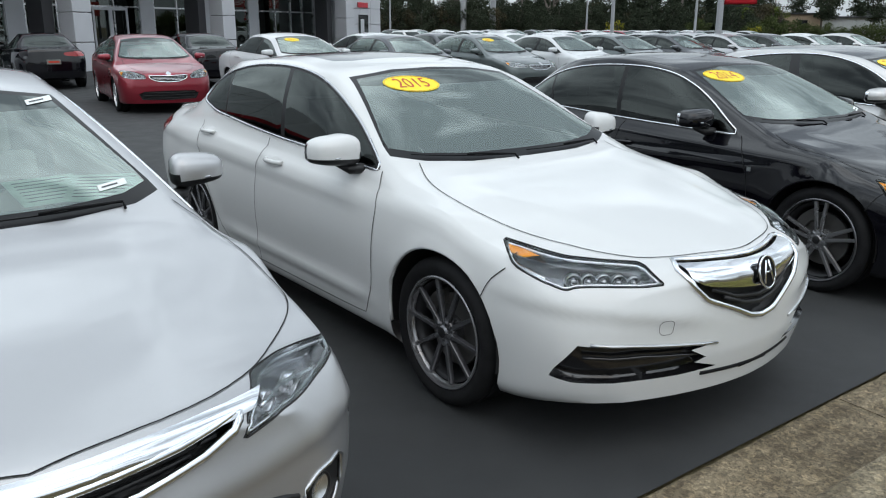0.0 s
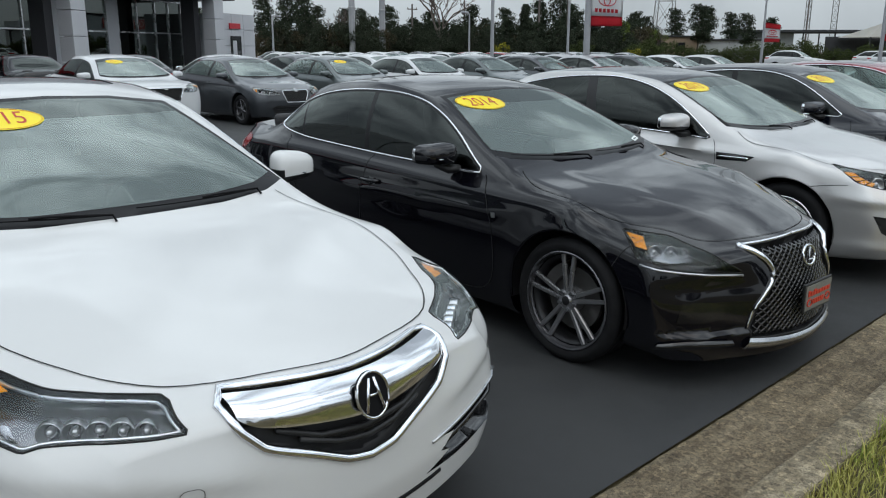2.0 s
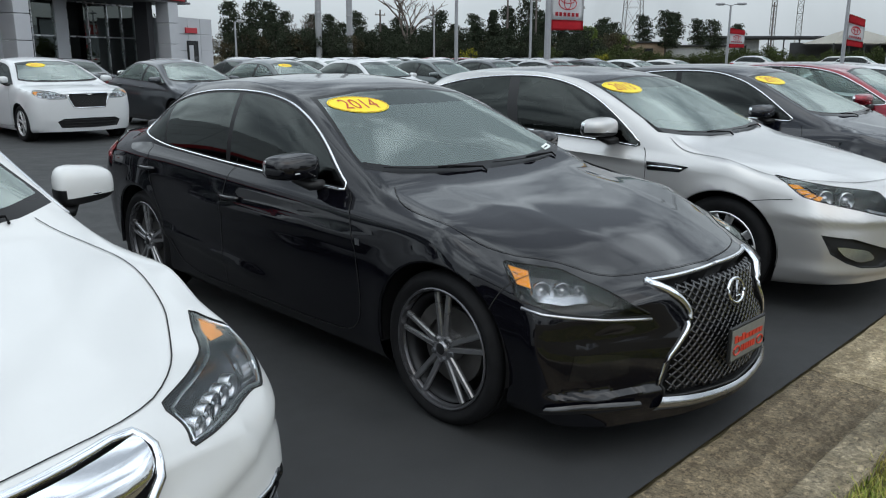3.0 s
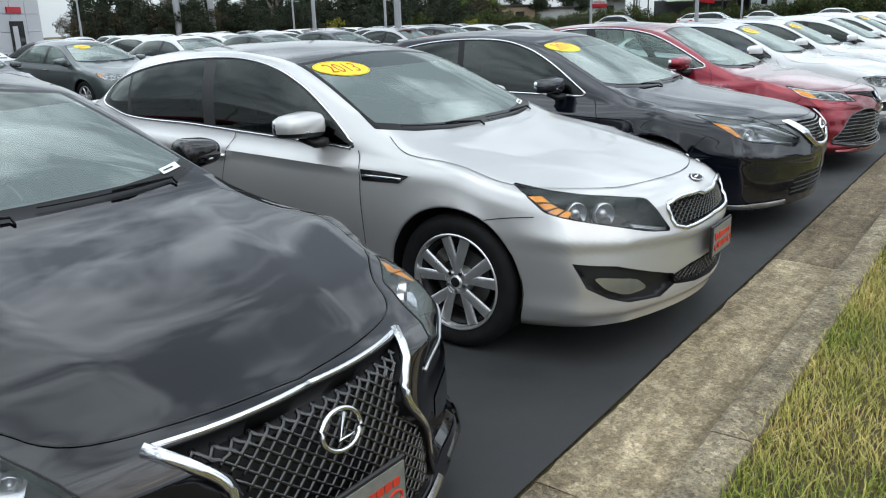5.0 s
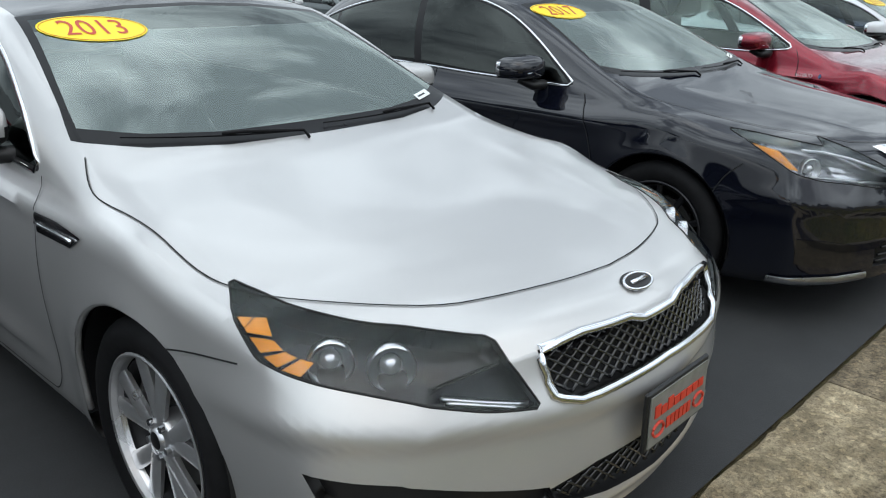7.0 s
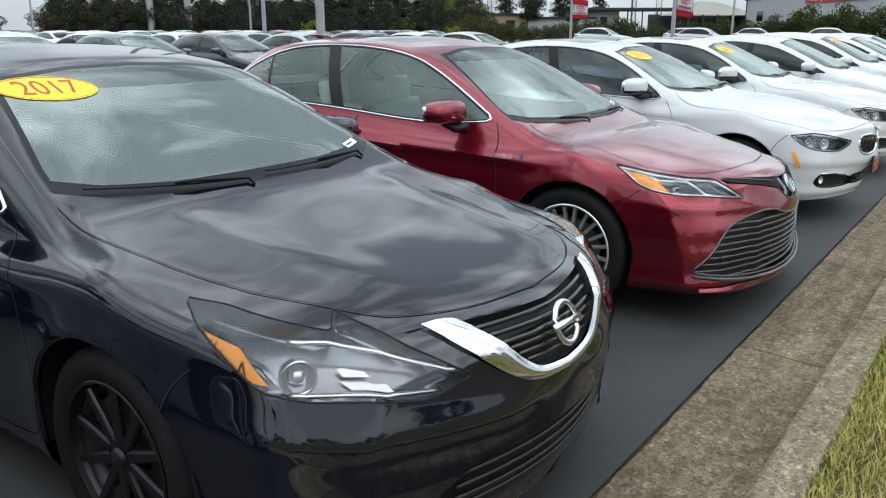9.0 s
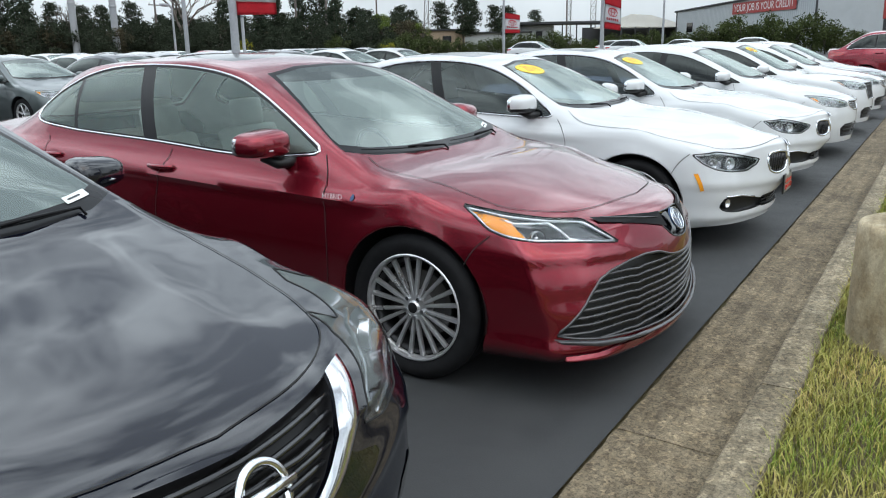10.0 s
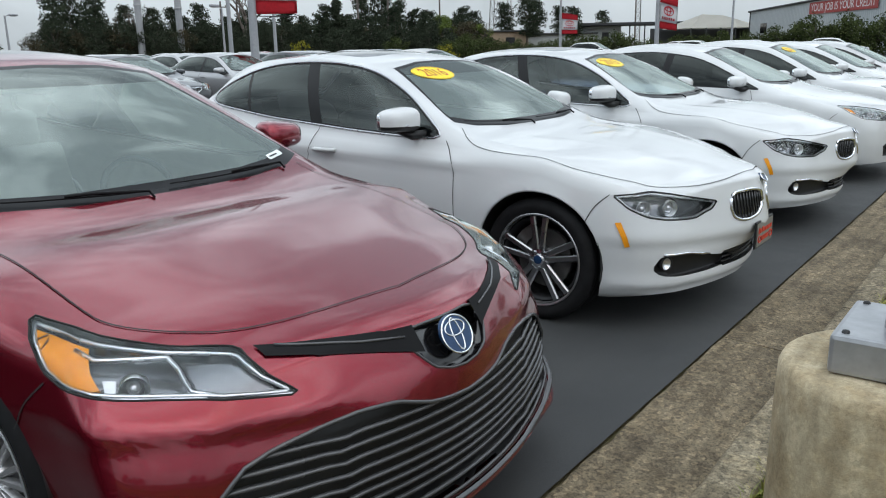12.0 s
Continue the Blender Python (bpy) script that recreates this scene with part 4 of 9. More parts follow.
def seams(b, car):
    """Door, hood and bumper gaps."""
    k = b.k
    W, WB, R = b.W, b.WB, b.R
    yc = k["cowl"]
    yB = k.get("pillar", (yc + k["dlo_r"]) / 2 + 0.1)
    f0 = k.get("door_f", yc + 0.12)
    for view in (RIGHT, RIGHT.mirror()):
        zt = lambda y: b.zs(y) + 0.05
        lines = [
            ("door_gap", k.get("door_line", [(f0 + 0.14, zt(f0) - 0.01), (f0 + 0.05, 0.72), (f0, 0.50), (f0 + 0.03, 0.30)]) + [(f0 + 0.22, 0.25), (yB - 0.02, 0.25), (WB - R - 0.25, 0.26), (WB - R - 0.08, 0.38), (WB - R + 0.02, 0.60), (WB - R + 0.13, 0.74), (WB - R + 0.22, zt(WB) - 0.02)]),
            ("door_gap", [(yB, zt(yB)), (yB + 0.07, 0.78), (yB + 0.11, 0.5), (yB + 0.10, 0.26)]),
            ("bumper_gap", k.get("bumper_line") or [(-0.40, 0.725), (-0.33, 0.665), (-0.285, R + 0.245)]),
        ]
        for nm, ln in lines:
            part(nm, ribbon(bmesh.new(), b.tree, view, [(-y, z) for y, z in rounded(ln, 0.25, 2, False)], 0.0045), M_SEAM, car)
    hd = k.get("hood_line") or [(-0.72 * W, yc + 0.10), (-0.735 * W, yc - 0.12), (-0.715 * W, 0.05), (-0.66 * W, -0.30), (-0.60 * W, -0.50), (-0.42 * W, -b.FO + 0.21), (0, -b.FO + 0.13)]
    hd = rounded(hd, 0.25, 2, False)
    full = hd + [(-u, v) for u, v in hd[-2::-1]]
    part("hood_gap", ribbon(bmesh.new(), b.tree, TOP, full, 0.0042), M_SEAM, car)


def wipers(b, car):
    k = b.k
    for x0, x1 in ((-0.10, -0.66), (0.56, 0.0)):
        base = onto(b.tree, TOP, x0 * b.W / 0.92, (k["cowl"] - 0.02) * (1 if TOP.v.y > 0 else -1), 0.02)
        bm = bmesh.new()
        z0 = k["zC"] + 0.02
        pts = []
        for q in np.linspace(0, 1, 9):
            p = onto(b.tree, FRONT, (x0 + (x1 - x0) * q) * b.W / 0.92, z0 - 0.004 + 0.010 * q + 0.05 * (x0 + (x1 - x0) * q) ** 2, 0.012)
            if p is not None:
                pts.append(p)
        if len(pts) > 2:
            tube(bm, pts, 0.0036, 6, taper=lambda q: 1.0 - 0.3 * q)
            tube(bm, [pts[0] + Vector((0, -0.03, -0.02)), pts[0], pts[min(3, len(pts) - 1)] + Vector((0, -0.004, 0.010)), pts[min(4, len(pts) - 1)] + Vector((0, 0, 0.006))], 0.0055, 6)
            part("wiper", bm, M_SLOT, car, "black wiper arm and blade")


def handle(b, car, y, z, mat, cup=True):
    cup = cup and not b.k.get("coarse")
    for view in (RIGHT, RIGHT.mirror()):
        p = onto(b.tree, view, -y, z, 0.0)
        if p is None:
            continue
        sx = view.d.x
        pts = [p + Vector((sx * h, dy, 0)) for dy, h in ((-0.095, 0.002), (-0.075, 0.020), (-0.03, 0.030), (0.04, 0.030), (0.085, 0.020), (0.10, 0.002))]
        ob = part("door_handle", tubed(pts, 0.013, sides=8), mat, car, "pull handle")
        if cup:
            part("handle_cup", patch(b.tree, view, ellipse(-y + 0.01, z - 0.004, 0.055, 0.030), 0.002), M_SEAM if mat is M_TRIM else b.mat, ob)


def inset(poly, d):
    """A closed outline drawn in by d on all sides."""
    n = len(poly)
    area = sum(poly[i][0] * poly[(i + 1) % n][1] - poly[(i + 1) % n][0] * poly[i][1] for i in range(n))
    s = 1 if area > 0 else -1
    out = []
    for i in range(n):
        p, q, r = Vector(poly[i - 1]), Vector(poly[i]), Vector(poly[(i + 1) % n])
        a, b = (q - p).normalized(), (r - q).normalized()
        na, nb = Vector((-a.y, a.x)) * s, Vector((-b.y, b.x)) * s
        m = na + nb
        k = d / max(0.45, (1 + na.dot(nb)) / 2) / 2
        out.append(tuple(q + m * k))
    return out


def headlight(b, car, view, poly, bulbs=(), amber=None, bright=(), bowl=None, depth=0.062, label="clear headlight", grey=(), border=True, light=False, lines=()):
    """A lamp: a clear lens cut flush from the skin, a bowl behind it, and the bulbs and bright work in it."""
    poly = rounded(poly, 0.12, 1)
    for w in (view, view.mirror()):
        fs = cut(b.bm, poly, w, lambda c: c.y < 0.6)
        if not fs:
            continue
        lens = take(b.bm, fs)
        back = copy_moved(lens, -depth)
        ed = [e for e in back.edges if len(e.link_faces) == 1]
        ex = bmesh.ops.extrude_edge_only(back, edges=ed)
        for v in [g for g in ex["geom"] if isinstance(g, bmesh.types.BMVert)]:
            best = min(lens.verts, key=lambda q: (q.co - v.co).length_squared)
            v.co = best.co
        lamp = part("headlight", lens, G_LENS, car, label)
        lamp.visible_shadow = False
        part("bowl", back, bowl or M_BOWL, lamp, "lamp housing")
        if not light:
            pts = drawn(b.tree, w, poly, 0.015, 0.0, True)
            if len(pts) > 5:
                part("rim_seal", tubed(pts, 0.0028, sides=5, closed=True), M_SEAM, lamp)
            if border:
                pts = drawn(b.tree, w, inset(poly, 0.008), 0.015, -0.006, True)
                if len(pts) > 5:
                    part("bright_edge", tubed(pts, 0.0055, sides=6, closed=True), M_REFL, lamp, "bright inner edge")
            for ln in lines:
                pts = drawn(b.tree, w, ln, 0.02, -0.010)
                if len(pts) > 1:
                    part("light_strip", tubed(pts, 0.0065, sides=6), M_REFL, lamp, "bright light strip")
        for u, v, r in bulbs:
            p = onto(b.tree, w, u, v, -0.040)
            if p is None:
                continue
            m = Matrix.Translation(p) @ (w.d * 0.9 + Vector((0, -0.3, 0))).to_track_quat("X", "Z").to_matrix().to_4x4()
            if not light:
                rg = lathe([(r * 1.0, -0.016), (r * 1.03, 0.010), (r * 0.97, 0.014), (r * 0.88, 0.004), (r * 0.66, -0.012), (r * 0.40, -0.020)], 24)
                bmesh.ops.transform(rg, matrix=m, verts=rg.verts)
                part("bulb_bowl", rg, M_REFL, lamp, "chrome bowl")
            k = 1.0 if light else 0.72
            ball = lathe([(0.0, 0.012), (r * 0.35 * k, 0.009), (r * 0.62 * k, 0.001), (r * 0.76 * k, -0.010), (r * 0.78 * k, -0.022)], 12 if light else 20)
            bmesh.ops.transform(ball, matrix=m, verts=ball.verts)
            part("projector", ball, M_DOME, lamp, "clear domed projector")
        for q in bright:
            part("reflector", patch(b.tree, w, q, -0.045, 0.03), M_BOWL, lamp, "bright reflector")
        for q in grey:
            part("grey_reflector", patch(b.tree, w, q, -0.022, 0.03), M_BOWLMID, lamp, "grey lamp panel")
        if amber and not light:
            part("turn_signal", patch(b.tree, w, amber, -0.008, 0.03), M_AMBER, lamp, "amber turn signal")


def opening(b, car, view, poly, name, label, depth=0.045, back=None, mirror=True, keep=None):
    """A hole in the skin with a dark backing behind it. Returns the part and the outline of each."""
    made = []
    for w in ((view, view.mirror()) if mirror else (view,)):
        fs = cut(b.bm, poly, w, keep or (lambda c: c.y < 0.2))
        if not fs:
            continue
        skin = take(b.bm, fs)
        loops = outline_loops(skin)
        bk = copy_moved(skin, -depth)
        # the walls of the recess
        ed = [e for e in bk.edges if len(e.link_faces) == 1]
        ex = bmesh.ops.extrude_edge_only(bk, edges=ed)
        for v in [g for g in ex["geom"] if isinstance(g, bmesh.types.BMVert)]:
            best = min(skin.verts, key=lambda q: (q.co - v.co).length_squared)
            v.co = best.co
        skin.free()
        ob = part(name, bk, back or M_TRIM, car, label)
        made.append((ob, loops, w))
    return made


def surround(ob, loops, mat, r=0.009, name="surround", label="", flat=1.0):
    for lp in loops:
        pts = spaced(lp, 0.018)
        if len(pts) > 5:
            part(name, tubed(pts, r, sides=8, closed=True, flat=flat), mat, ob, label)


def bars(b, ob, view, lines, mat, r=0.008, lift=-0.012, flat=1.0, name="slat", step=0.04, one=False, label=""):
    """Grille bars that follow the nose."""
    bm = bmesh.new() if one else None
    for ln in lines:
        pts = drawn(b.tree, view, ln, step, lift)
        if len(pts) < 2:
            continue
        if one:
            tube(bm, pts, r, 5, flat=flat)
        else:
            part(name, tubed(pts, r, sides=6, flat=flat), mat, ob, label)
    if one:
        part(name, bm, mat, ob, label)


def year_sticker(b, year, u=-0.22, w=0.17, h=0.058, tall=0.072):
    """A yellow oval with red figures on the windshield: a thing that sits on the car's glass."""
    k = b.k
    v = k["H"] - 0.150
    e = patch(b.tree, FRONT, ellipse(u, v, w, h * 0.66, 36), 0.003, 0.04)
    ob = part("year_sticker", e, M_YELLOW, None)
    tagged(ob, "yellow oval sticker with a red year on a windshield", "sticker", "year stickers")
    ob.matrix_basis = b.car.matrix_basis.copy()
    t = text_bm(year, tall)
    for vv in t.verts:
        q = onto(b.tree, FRONT, u + vv.co.x * 1.45, v + vv.co.y * 0.85, 0.0045)
        if q is not None:
            vv.co = q
    part("year_lettering", t, M_STICKRED, ob, "red figures", False)
    r = tubed(drawn(b.tree, FRONT, ellipse(u, v, w * 0.96, h * 0.61, 36), 0.5, 0.0035, True), 0.0012, sides=4, closed=True)
    part("sticker_border", r, M_STICKRED, ob)
    return ob


def stock_label(b, u=0.60, lift=0.055):
    """A small white paper label with bars in place of its code, stuck to the windshield's lower corner."""
    v = b.k["zC"] + lift
    ob = part("stock_label", patch(b.tree, FRONT, [(u - 0.055, v - 0.006), (u + 0.055, v + 0.004), (u + 0.055, v + 0.020), (u - 0.055, v + 0.010)], 0.003, 0.03), M_PAPER, None)
    tagged(ob, "small white paper label on a windshield's corner", "label", "windshield labels")
    ob.matrix_basis = b.car.matrix_basis.copy()
    part("print_bar", patch(b.tree, FRONT, [(u - 0.042, v + 0.001), (u + 0.020, v + 0.0065), (u + 0.020, v + 0.0105), (u - 0.042, v + 0.005)], 0.004, 0.03), M_SLAT, ob)
    return ob


def front_plate(b, view_v, x=0.0, w=0.30, h=0.15, lift=0.02):
    """A dealer's plate: grey with red bars in place of lettering, in a black frame."""
    p = onto(b.tree, FRONT, x, view_v, lift)
    bm = boxed((x - w / 2, p.y - 0.012, view_v - h / 2), (x + w / 2, p.y, view_v + h / 2), 0.004)
    ob = part("front_plate", bm, M_TRIM, b.car, "black plate holder", False)
    part("plate", boxed((x - w / 2 + 0.012, p.y - 0.016, view_v - h / 2 + 0.012), (x + w / 2 - 0.012, p.y - 0.0125, view_v + h / 2 - 0.012)), M_PLATE, ob, "grey dealer plate", False)
    bm = bmesh.new()
    for j in range(8):
        x0 = x - w * 0.40 + j * w * 0.101
        tall = h * (0.20 if j in (0, 2) else 0.14)
        box(bm, (x0, p.y - 0.019, view_v + h * 0.05), (x0 + w * 0.080, p.y - 0.0165, view_v + h * 0.05 + tall))
    for j in range(6):
        x0 = x - w * 0.20 + j * w * 0.068
        box(bm, (x0, p.y - 0.019, view_v - h * 0.26), (x0 + w * 0.050, p.y - 0.0165, view_v - h * 0.08))
    for sx in (-1, 1):
        ring = [Vector((x + sx * w * 0.33 + 0.026 * math.cos(2 * math.pi * i / 14), p.y - 0.018, view_v - h * 0.17 + 0.018 * math.sin(2 * math.pi * i / 14))) for i in range(14)]
        tube(bm, ring, 0.004, 5, True)
    part("plate_print", bm, M_PLATERED, ob, "red printed bars", False)
    return ob


def emblem_disc(b, ob, v, rx, rz, face, label, lines=(), rings=(), tilt=-14, lift=0.010, edge=0.006):
    """A flat badge that stands on the nose: a face, a bright ring, inner rings and strokes."""
    p = onto(b.tree, FRONT, 0, v, lift)
    if p is None:
        return
    m = Matrix.Translation(p) @ Matrix.Rotation(radians(tilt), 4, "X")
    def loop(cx, cz, a, c, n=32):
        return [m @ Vector((cx + a * math.cos(2 * math.pi * i / n), -0.004, cz + c * math.sin(2 * math.pi * i / n))) for i in range(n)]
    if face is not None:
        bm = bmesh.new()
        front = [bm.verts.new(q) for q in loop(0, 0, rx, rz)]
        back = [bm.verts.new(q.co + Vector((0, 0.012, 0))) for q in front]
        bm.faces.new(front)
        for i in range(32):
            bm.faces.new((front[i], front[(i + 1) % 32], back[(i + 1) % 32], back[i]))
        bmesh.ops.recalc_face_normals(bm, faces=bm.faces)
        sharpen(part("emblem", bm, face, ob, label), 40)
    part("emblem_ring", tubed(loop(0, 0, rx, rz), edge, sides=6, closed=True), M_CHROME, ob, "chrome ring")
    for cx, cz, a, c in rings:
        part("emblem_ring", tubed(loop(cx, cz, a, c), 0.0028, sides=6, closed=True), M_CHROME, ob, "chrome ring")
    for ln, r in lines:
        part("emblem_stroke", tubed([m @ Vector((x, -0.007, z)) for x, z in ln], r, sides=6), M_CHROME, ob, "chrome stroke")


def nose_ridge(z0, z1, amp, wid, x_in=0.0):
    """A raised line across the nose and round its corners, sharp on its lower side."""
    def fn(b, x, y, z):
        if y < 0.0 and z < b.k["zF"]:
            zr = z0 + (z1 - z0) * min(1, abs(x) / b.W)
            q = (z - zr) / wid
            f = amp * math.exp(-q * q if q > 0 else -7.0 * q * q) * min(1, max(0, (-y - 0.22) / 0.35)) * min(1, max(0, (abs(x) - x_in) / 0.1 + (1 if x_in == 0 else 0)))
            s = min(1, (abs(x) / b.W) ** 4)
            y -= f * (1 - 0.6 * s)
            x += math.copysign(f * s, x)
        return x, y, z
    return fn


def finish(b):
    """Links what is left of the skin."""
    ob = part("body", b.bm, b.mat, b.car, "")
    sharpen(ob, 50)
    return ob


def ring(b, ob, u, v, a, c, mat, r=0.005, lift=0.004, name="emblem_ring", view=FRONT):
    pts = drawn(b.tree, view, ellipse(u, v, a, c, 26), 0.5, lift, True)
    if len(pts) > 8:
        return part(name, tubed(pts, r, sides=6, closed=True), mat, ob)


def strokes(b, ob, lines, mat, r=0.004, lift=0.004, view=FRONT, name="emblem_stroke", label=""):
    bm = bmesh.new()
    for ln in lines:
        pts = drawn(b.tree, view, ln, 0.03, lift)
        if len(pts) > 1:
            tube(bm, pts, r, 6)
    return part(name, bm, mat, ob, label)


def band(b, ob, view, upper, lower, mat, lift=0.0, name="band", label="", n=24, bulge=0.0):
    """A moulded strip between two lines on the nose."""
    def along(line, q):
        seg = [math.hypot(b2[0] - a2[0], b2[1] - a2[1]) for a2, b2 in zip(line, line[1:])]
        want = q * sum(seg)
        for (a2, b2), d in zip(zip(line, line[1:]), seg):
            if want <= d + 1e-9:
                f = want / d if d else 0
                return a2[0] + (b2[0] - a2[0]) * f, a2[1] + (b2[1] - a2[1]) * f
            want -= d
        return line[-1]
    upper, lower = rounded(upper, 0.25, 2, False), rounded(lower, 0.25, 2, False)
    bm = bmesh.new()
    rows = []
    for i in range(n + 1):
        q = i / n
        a, c = along(upper, q), along(lower, q)
        row = []
        for j in range(6):
            s = j / 5
            p = onto(b.tree, view, a[0] + (c[0] - a[0]) * s, a[1] + (c[1] - a[1]) * s, lift + bulge * math.sin(math.pi * s))
            row.append(p)
        if all(p is not None for p in row):
            rows.append([bm.verts.new(p) for p in row])
    for g, h in zip(rows, rows[1:]):
        for j in range(5):
            bm.faces.new((g[j], h[j], h[j + 1], g[j + 1]))
    bmesh.ops.recalc_face_normals(bm, faces=bm.faces)
    return part(name, bm, mat, ob, label)


def mir(half):
    """A closed outline from its left half, listed from the middle's top to the middle's bottom."""
    return half + [(-u, v) for u, v in half[::-1] if abs(u) > 1e-6]


def lattice(b, ob, inside_poly, pitch, rise, mat, r=0.004, lift=-0.02, name="mesh"):
    """A grille's mesh of slanting wires within an outline."""
    us, vs = [p[0] for p in inside_poly], [p[1] for p in inside_poly]
    lines = []
    for s in (-1, 1):
        c = min(us) - (max(vs) - min(vs)) * 2
        while c < max(us) + (max(vs) - min(vs)) * 2:
            run = []
            v = min(vs)
            while v <= max(vs):
                u = c + s * (v - min(vs)) / rise
                if inside(inside_poly, u, v):
                    run.append((u, v))
                elif len(run) > 1:
                    lines.append(run)
                    run = []
                else:
                    run = []
                v += 0.012
            if len(run) > 1:
                lines.append(run)
            c += pitch
    bm = bmesh.new()
    for ln in lines:
        pts = drawn(b.tree, FRONT, ln, 0.05, lift)
        if len(pts) > 1:
            tube(bm, pts, r, 4)
    return tagged(part(name, bm, mat, ob, "fine black mesh"), kind="stuff")

# ---------------- ground, gutter, kerb, grass ----------------
def asphalt_mat():
    m, t, p = nodes_of("dark_asphalt")
    big = noise_node(t, 0.35, 5, 0.6)
    mid = noise_node(t, 3.0, 6, 0.65)
    fine = noise_node(t, 160, 3, 0.7)
    a = ramp_node(t, big.outputs["Fac"], [(0.3, (0.0225, 0.0240, 0.0252)), (0.7, (0.0365, 0.0378, 0.039))])
    b = ramp_node(t, mid.outputs["Fac"], [(0.3, (0.82, 0.82, 0.83)), (0.72, (1.15, 1.14, 1.12))])
    c = ramp_node(t, fine.outputs["Fac"], [(0.35, (0.6, 0.6, 0.6)), (0.75, (1.5, 1.5, 1.48))])
    ab = mix_node(t, 1.0, a.outputs["Color"], b.outputs["Color"], "MULTIPLY")
    # the asphalt grows paler towards +x, up to 1.45 times
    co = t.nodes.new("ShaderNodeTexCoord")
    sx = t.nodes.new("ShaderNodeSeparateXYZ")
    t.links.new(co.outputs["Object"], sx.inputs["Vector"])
    x_gain = t.nodes.new("ShaderNodeMapRange")
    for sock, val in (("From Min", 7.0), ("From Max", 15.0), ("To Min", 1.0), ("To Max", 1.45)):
        x_gain.inputs[sock].default_value = val
    t.links.new(sx.outputs["X"], x_gain.inputs["Value"])
    ab = mix_node(t, 1.0, ab, x_gain.outputs["Result"], "MULTIPLY")
    t.links.new(mix_node(t, 0.55, ab, mix_node(t, 1.0, ab, c.outputs["Color"], "MULTIPLY")), p.inputs["Base Color"])
    r = ramp_node(t, mid.outputs["Fac"], [(0.3, (0.62,) * 3), (0.7, (0.85,) * 3)])
    t.links.new(r.outputs["Color"], p.inputs["Roughness"])
    bump_node(t, p, fine.outputs["Fac"], 0.35, 0.004)
    return m


def concrete_mat(name, lo, hi, stain, speck=0.5):
    m, t, p = nodes_of(name)
    big = noise_node(t, 1.6, 6, 0.7)
    mid = noise_node(t, 9, 6, 0.7)
    fine = noise_node(t, 90, 4, 0.85)
    a = ramp_node(t, big.outputs["Fac"], [(0.32, lo), (0.62, hi)])
    s = ramp_node(t, mid.outputs["Fac"], [(0.42, stain), (0.60, (1, 1, 1))])
    f = ramp_node(t, fine.outputs["Fac"], [(0.38, (0.33, 0.31, 0.29)), (0.49, (1, 1, 1)), (0.64, (1.5, 1.47, 1.42))])
    c = mix_node(t, 0.8, a.outputs["Color"], s.outputs["Color"], "MULTIPLY")
    # streaks that run along the kerb
    co = t.nodes.new("ShaderNodeTexCoord")
    mp = t.nodes.new("ShaderNodeMapping")
    mp.inputs["Scale"].default_value = (0.5, 7.0, 2.0)
    run = t.nodes.new("ShaderNodeTexNoise")
    run.inputs["Scale"].default_value = 2.2
    run.inputs["Detail"].default_value = 6
    t.links.new(co.outputs["Object"], mp.inputs["Vector"])
    t.links.new(mp.outputs["Vector"], run.inputs["Vector"])
    rs = ramp_node(t, run.outputs["Fac"], [(0.36, (0.62, 0.60, 0.56)), (0.62, (1.12, 1.11, 1.08))])
    c = mix_node(t, 0.75, c, rs.outputs["Color"], "MULTIPLY")
    # pebbles
    vo = t.nodes.new("ShaderNodeTexVoronoi")
    vo.inputs["Scale"].default_value = 58
    t.links.new(co.outputs["Object"], vo.inputs["Vector"])
    sp = t.nodes.new("ShaderNodeSeparateColor")
    t.links.new(vo.outputs["Color"], sp.inputs["Color"])
    pe = ramp_node(t, sp.outputs["Red"], [(0.0, (0.38, 0.36, 0.34)), (0.3, (0.85, 0.83, 0.80)), (0.75, (1.1, 1.08, 1.05)), (1.0, (1.9, 1.82, 1.7))])
    c = mix_node(t, 0.7 * speck, c, pe.outputs["Color"], "MULTIPLY")
    t.links.new(mix_node(t, speck, c, f.outputs["Color"], "MULTIPLY"), p.inputs["Base Color"])
    p.inputs["Roughness"].default_value = 0.9
    bump_node(t, p, fine.outputs["Fac"], 0.6, 0.004)
    return m


def soil_mat():
    m, t, p = nodes_of("turf_soil")
    a = noise_node(t, 6, 6, 0.7)
    b = noise_node(t, 90, 4, 0.7)
    r = ramp_node(t, a.outputs["Fac"], [(0.3, (0.055, 0.042, 0.020)), (0.55, (0.10, 0.08, 0.036)), (0.75, (0.05, 0.06, 0.016))])
    f = ramp_node(t, b.outputs["Fac"], [(0.3, (0.5, 0.5, 0.5)), (0.7, (1.3, 1.3, 1.3))])
    t.links.new(mix_node(t, 0.8, r.outputs["Color"], f.outputs["Color"], "MULTIPLY"), p.inputs["Base Color"])
    p.inputs["Roughness"].default_value = 1.0
    bump_node(t, p, b.outputs["Fac"], 0.8, 0.01)
    return m


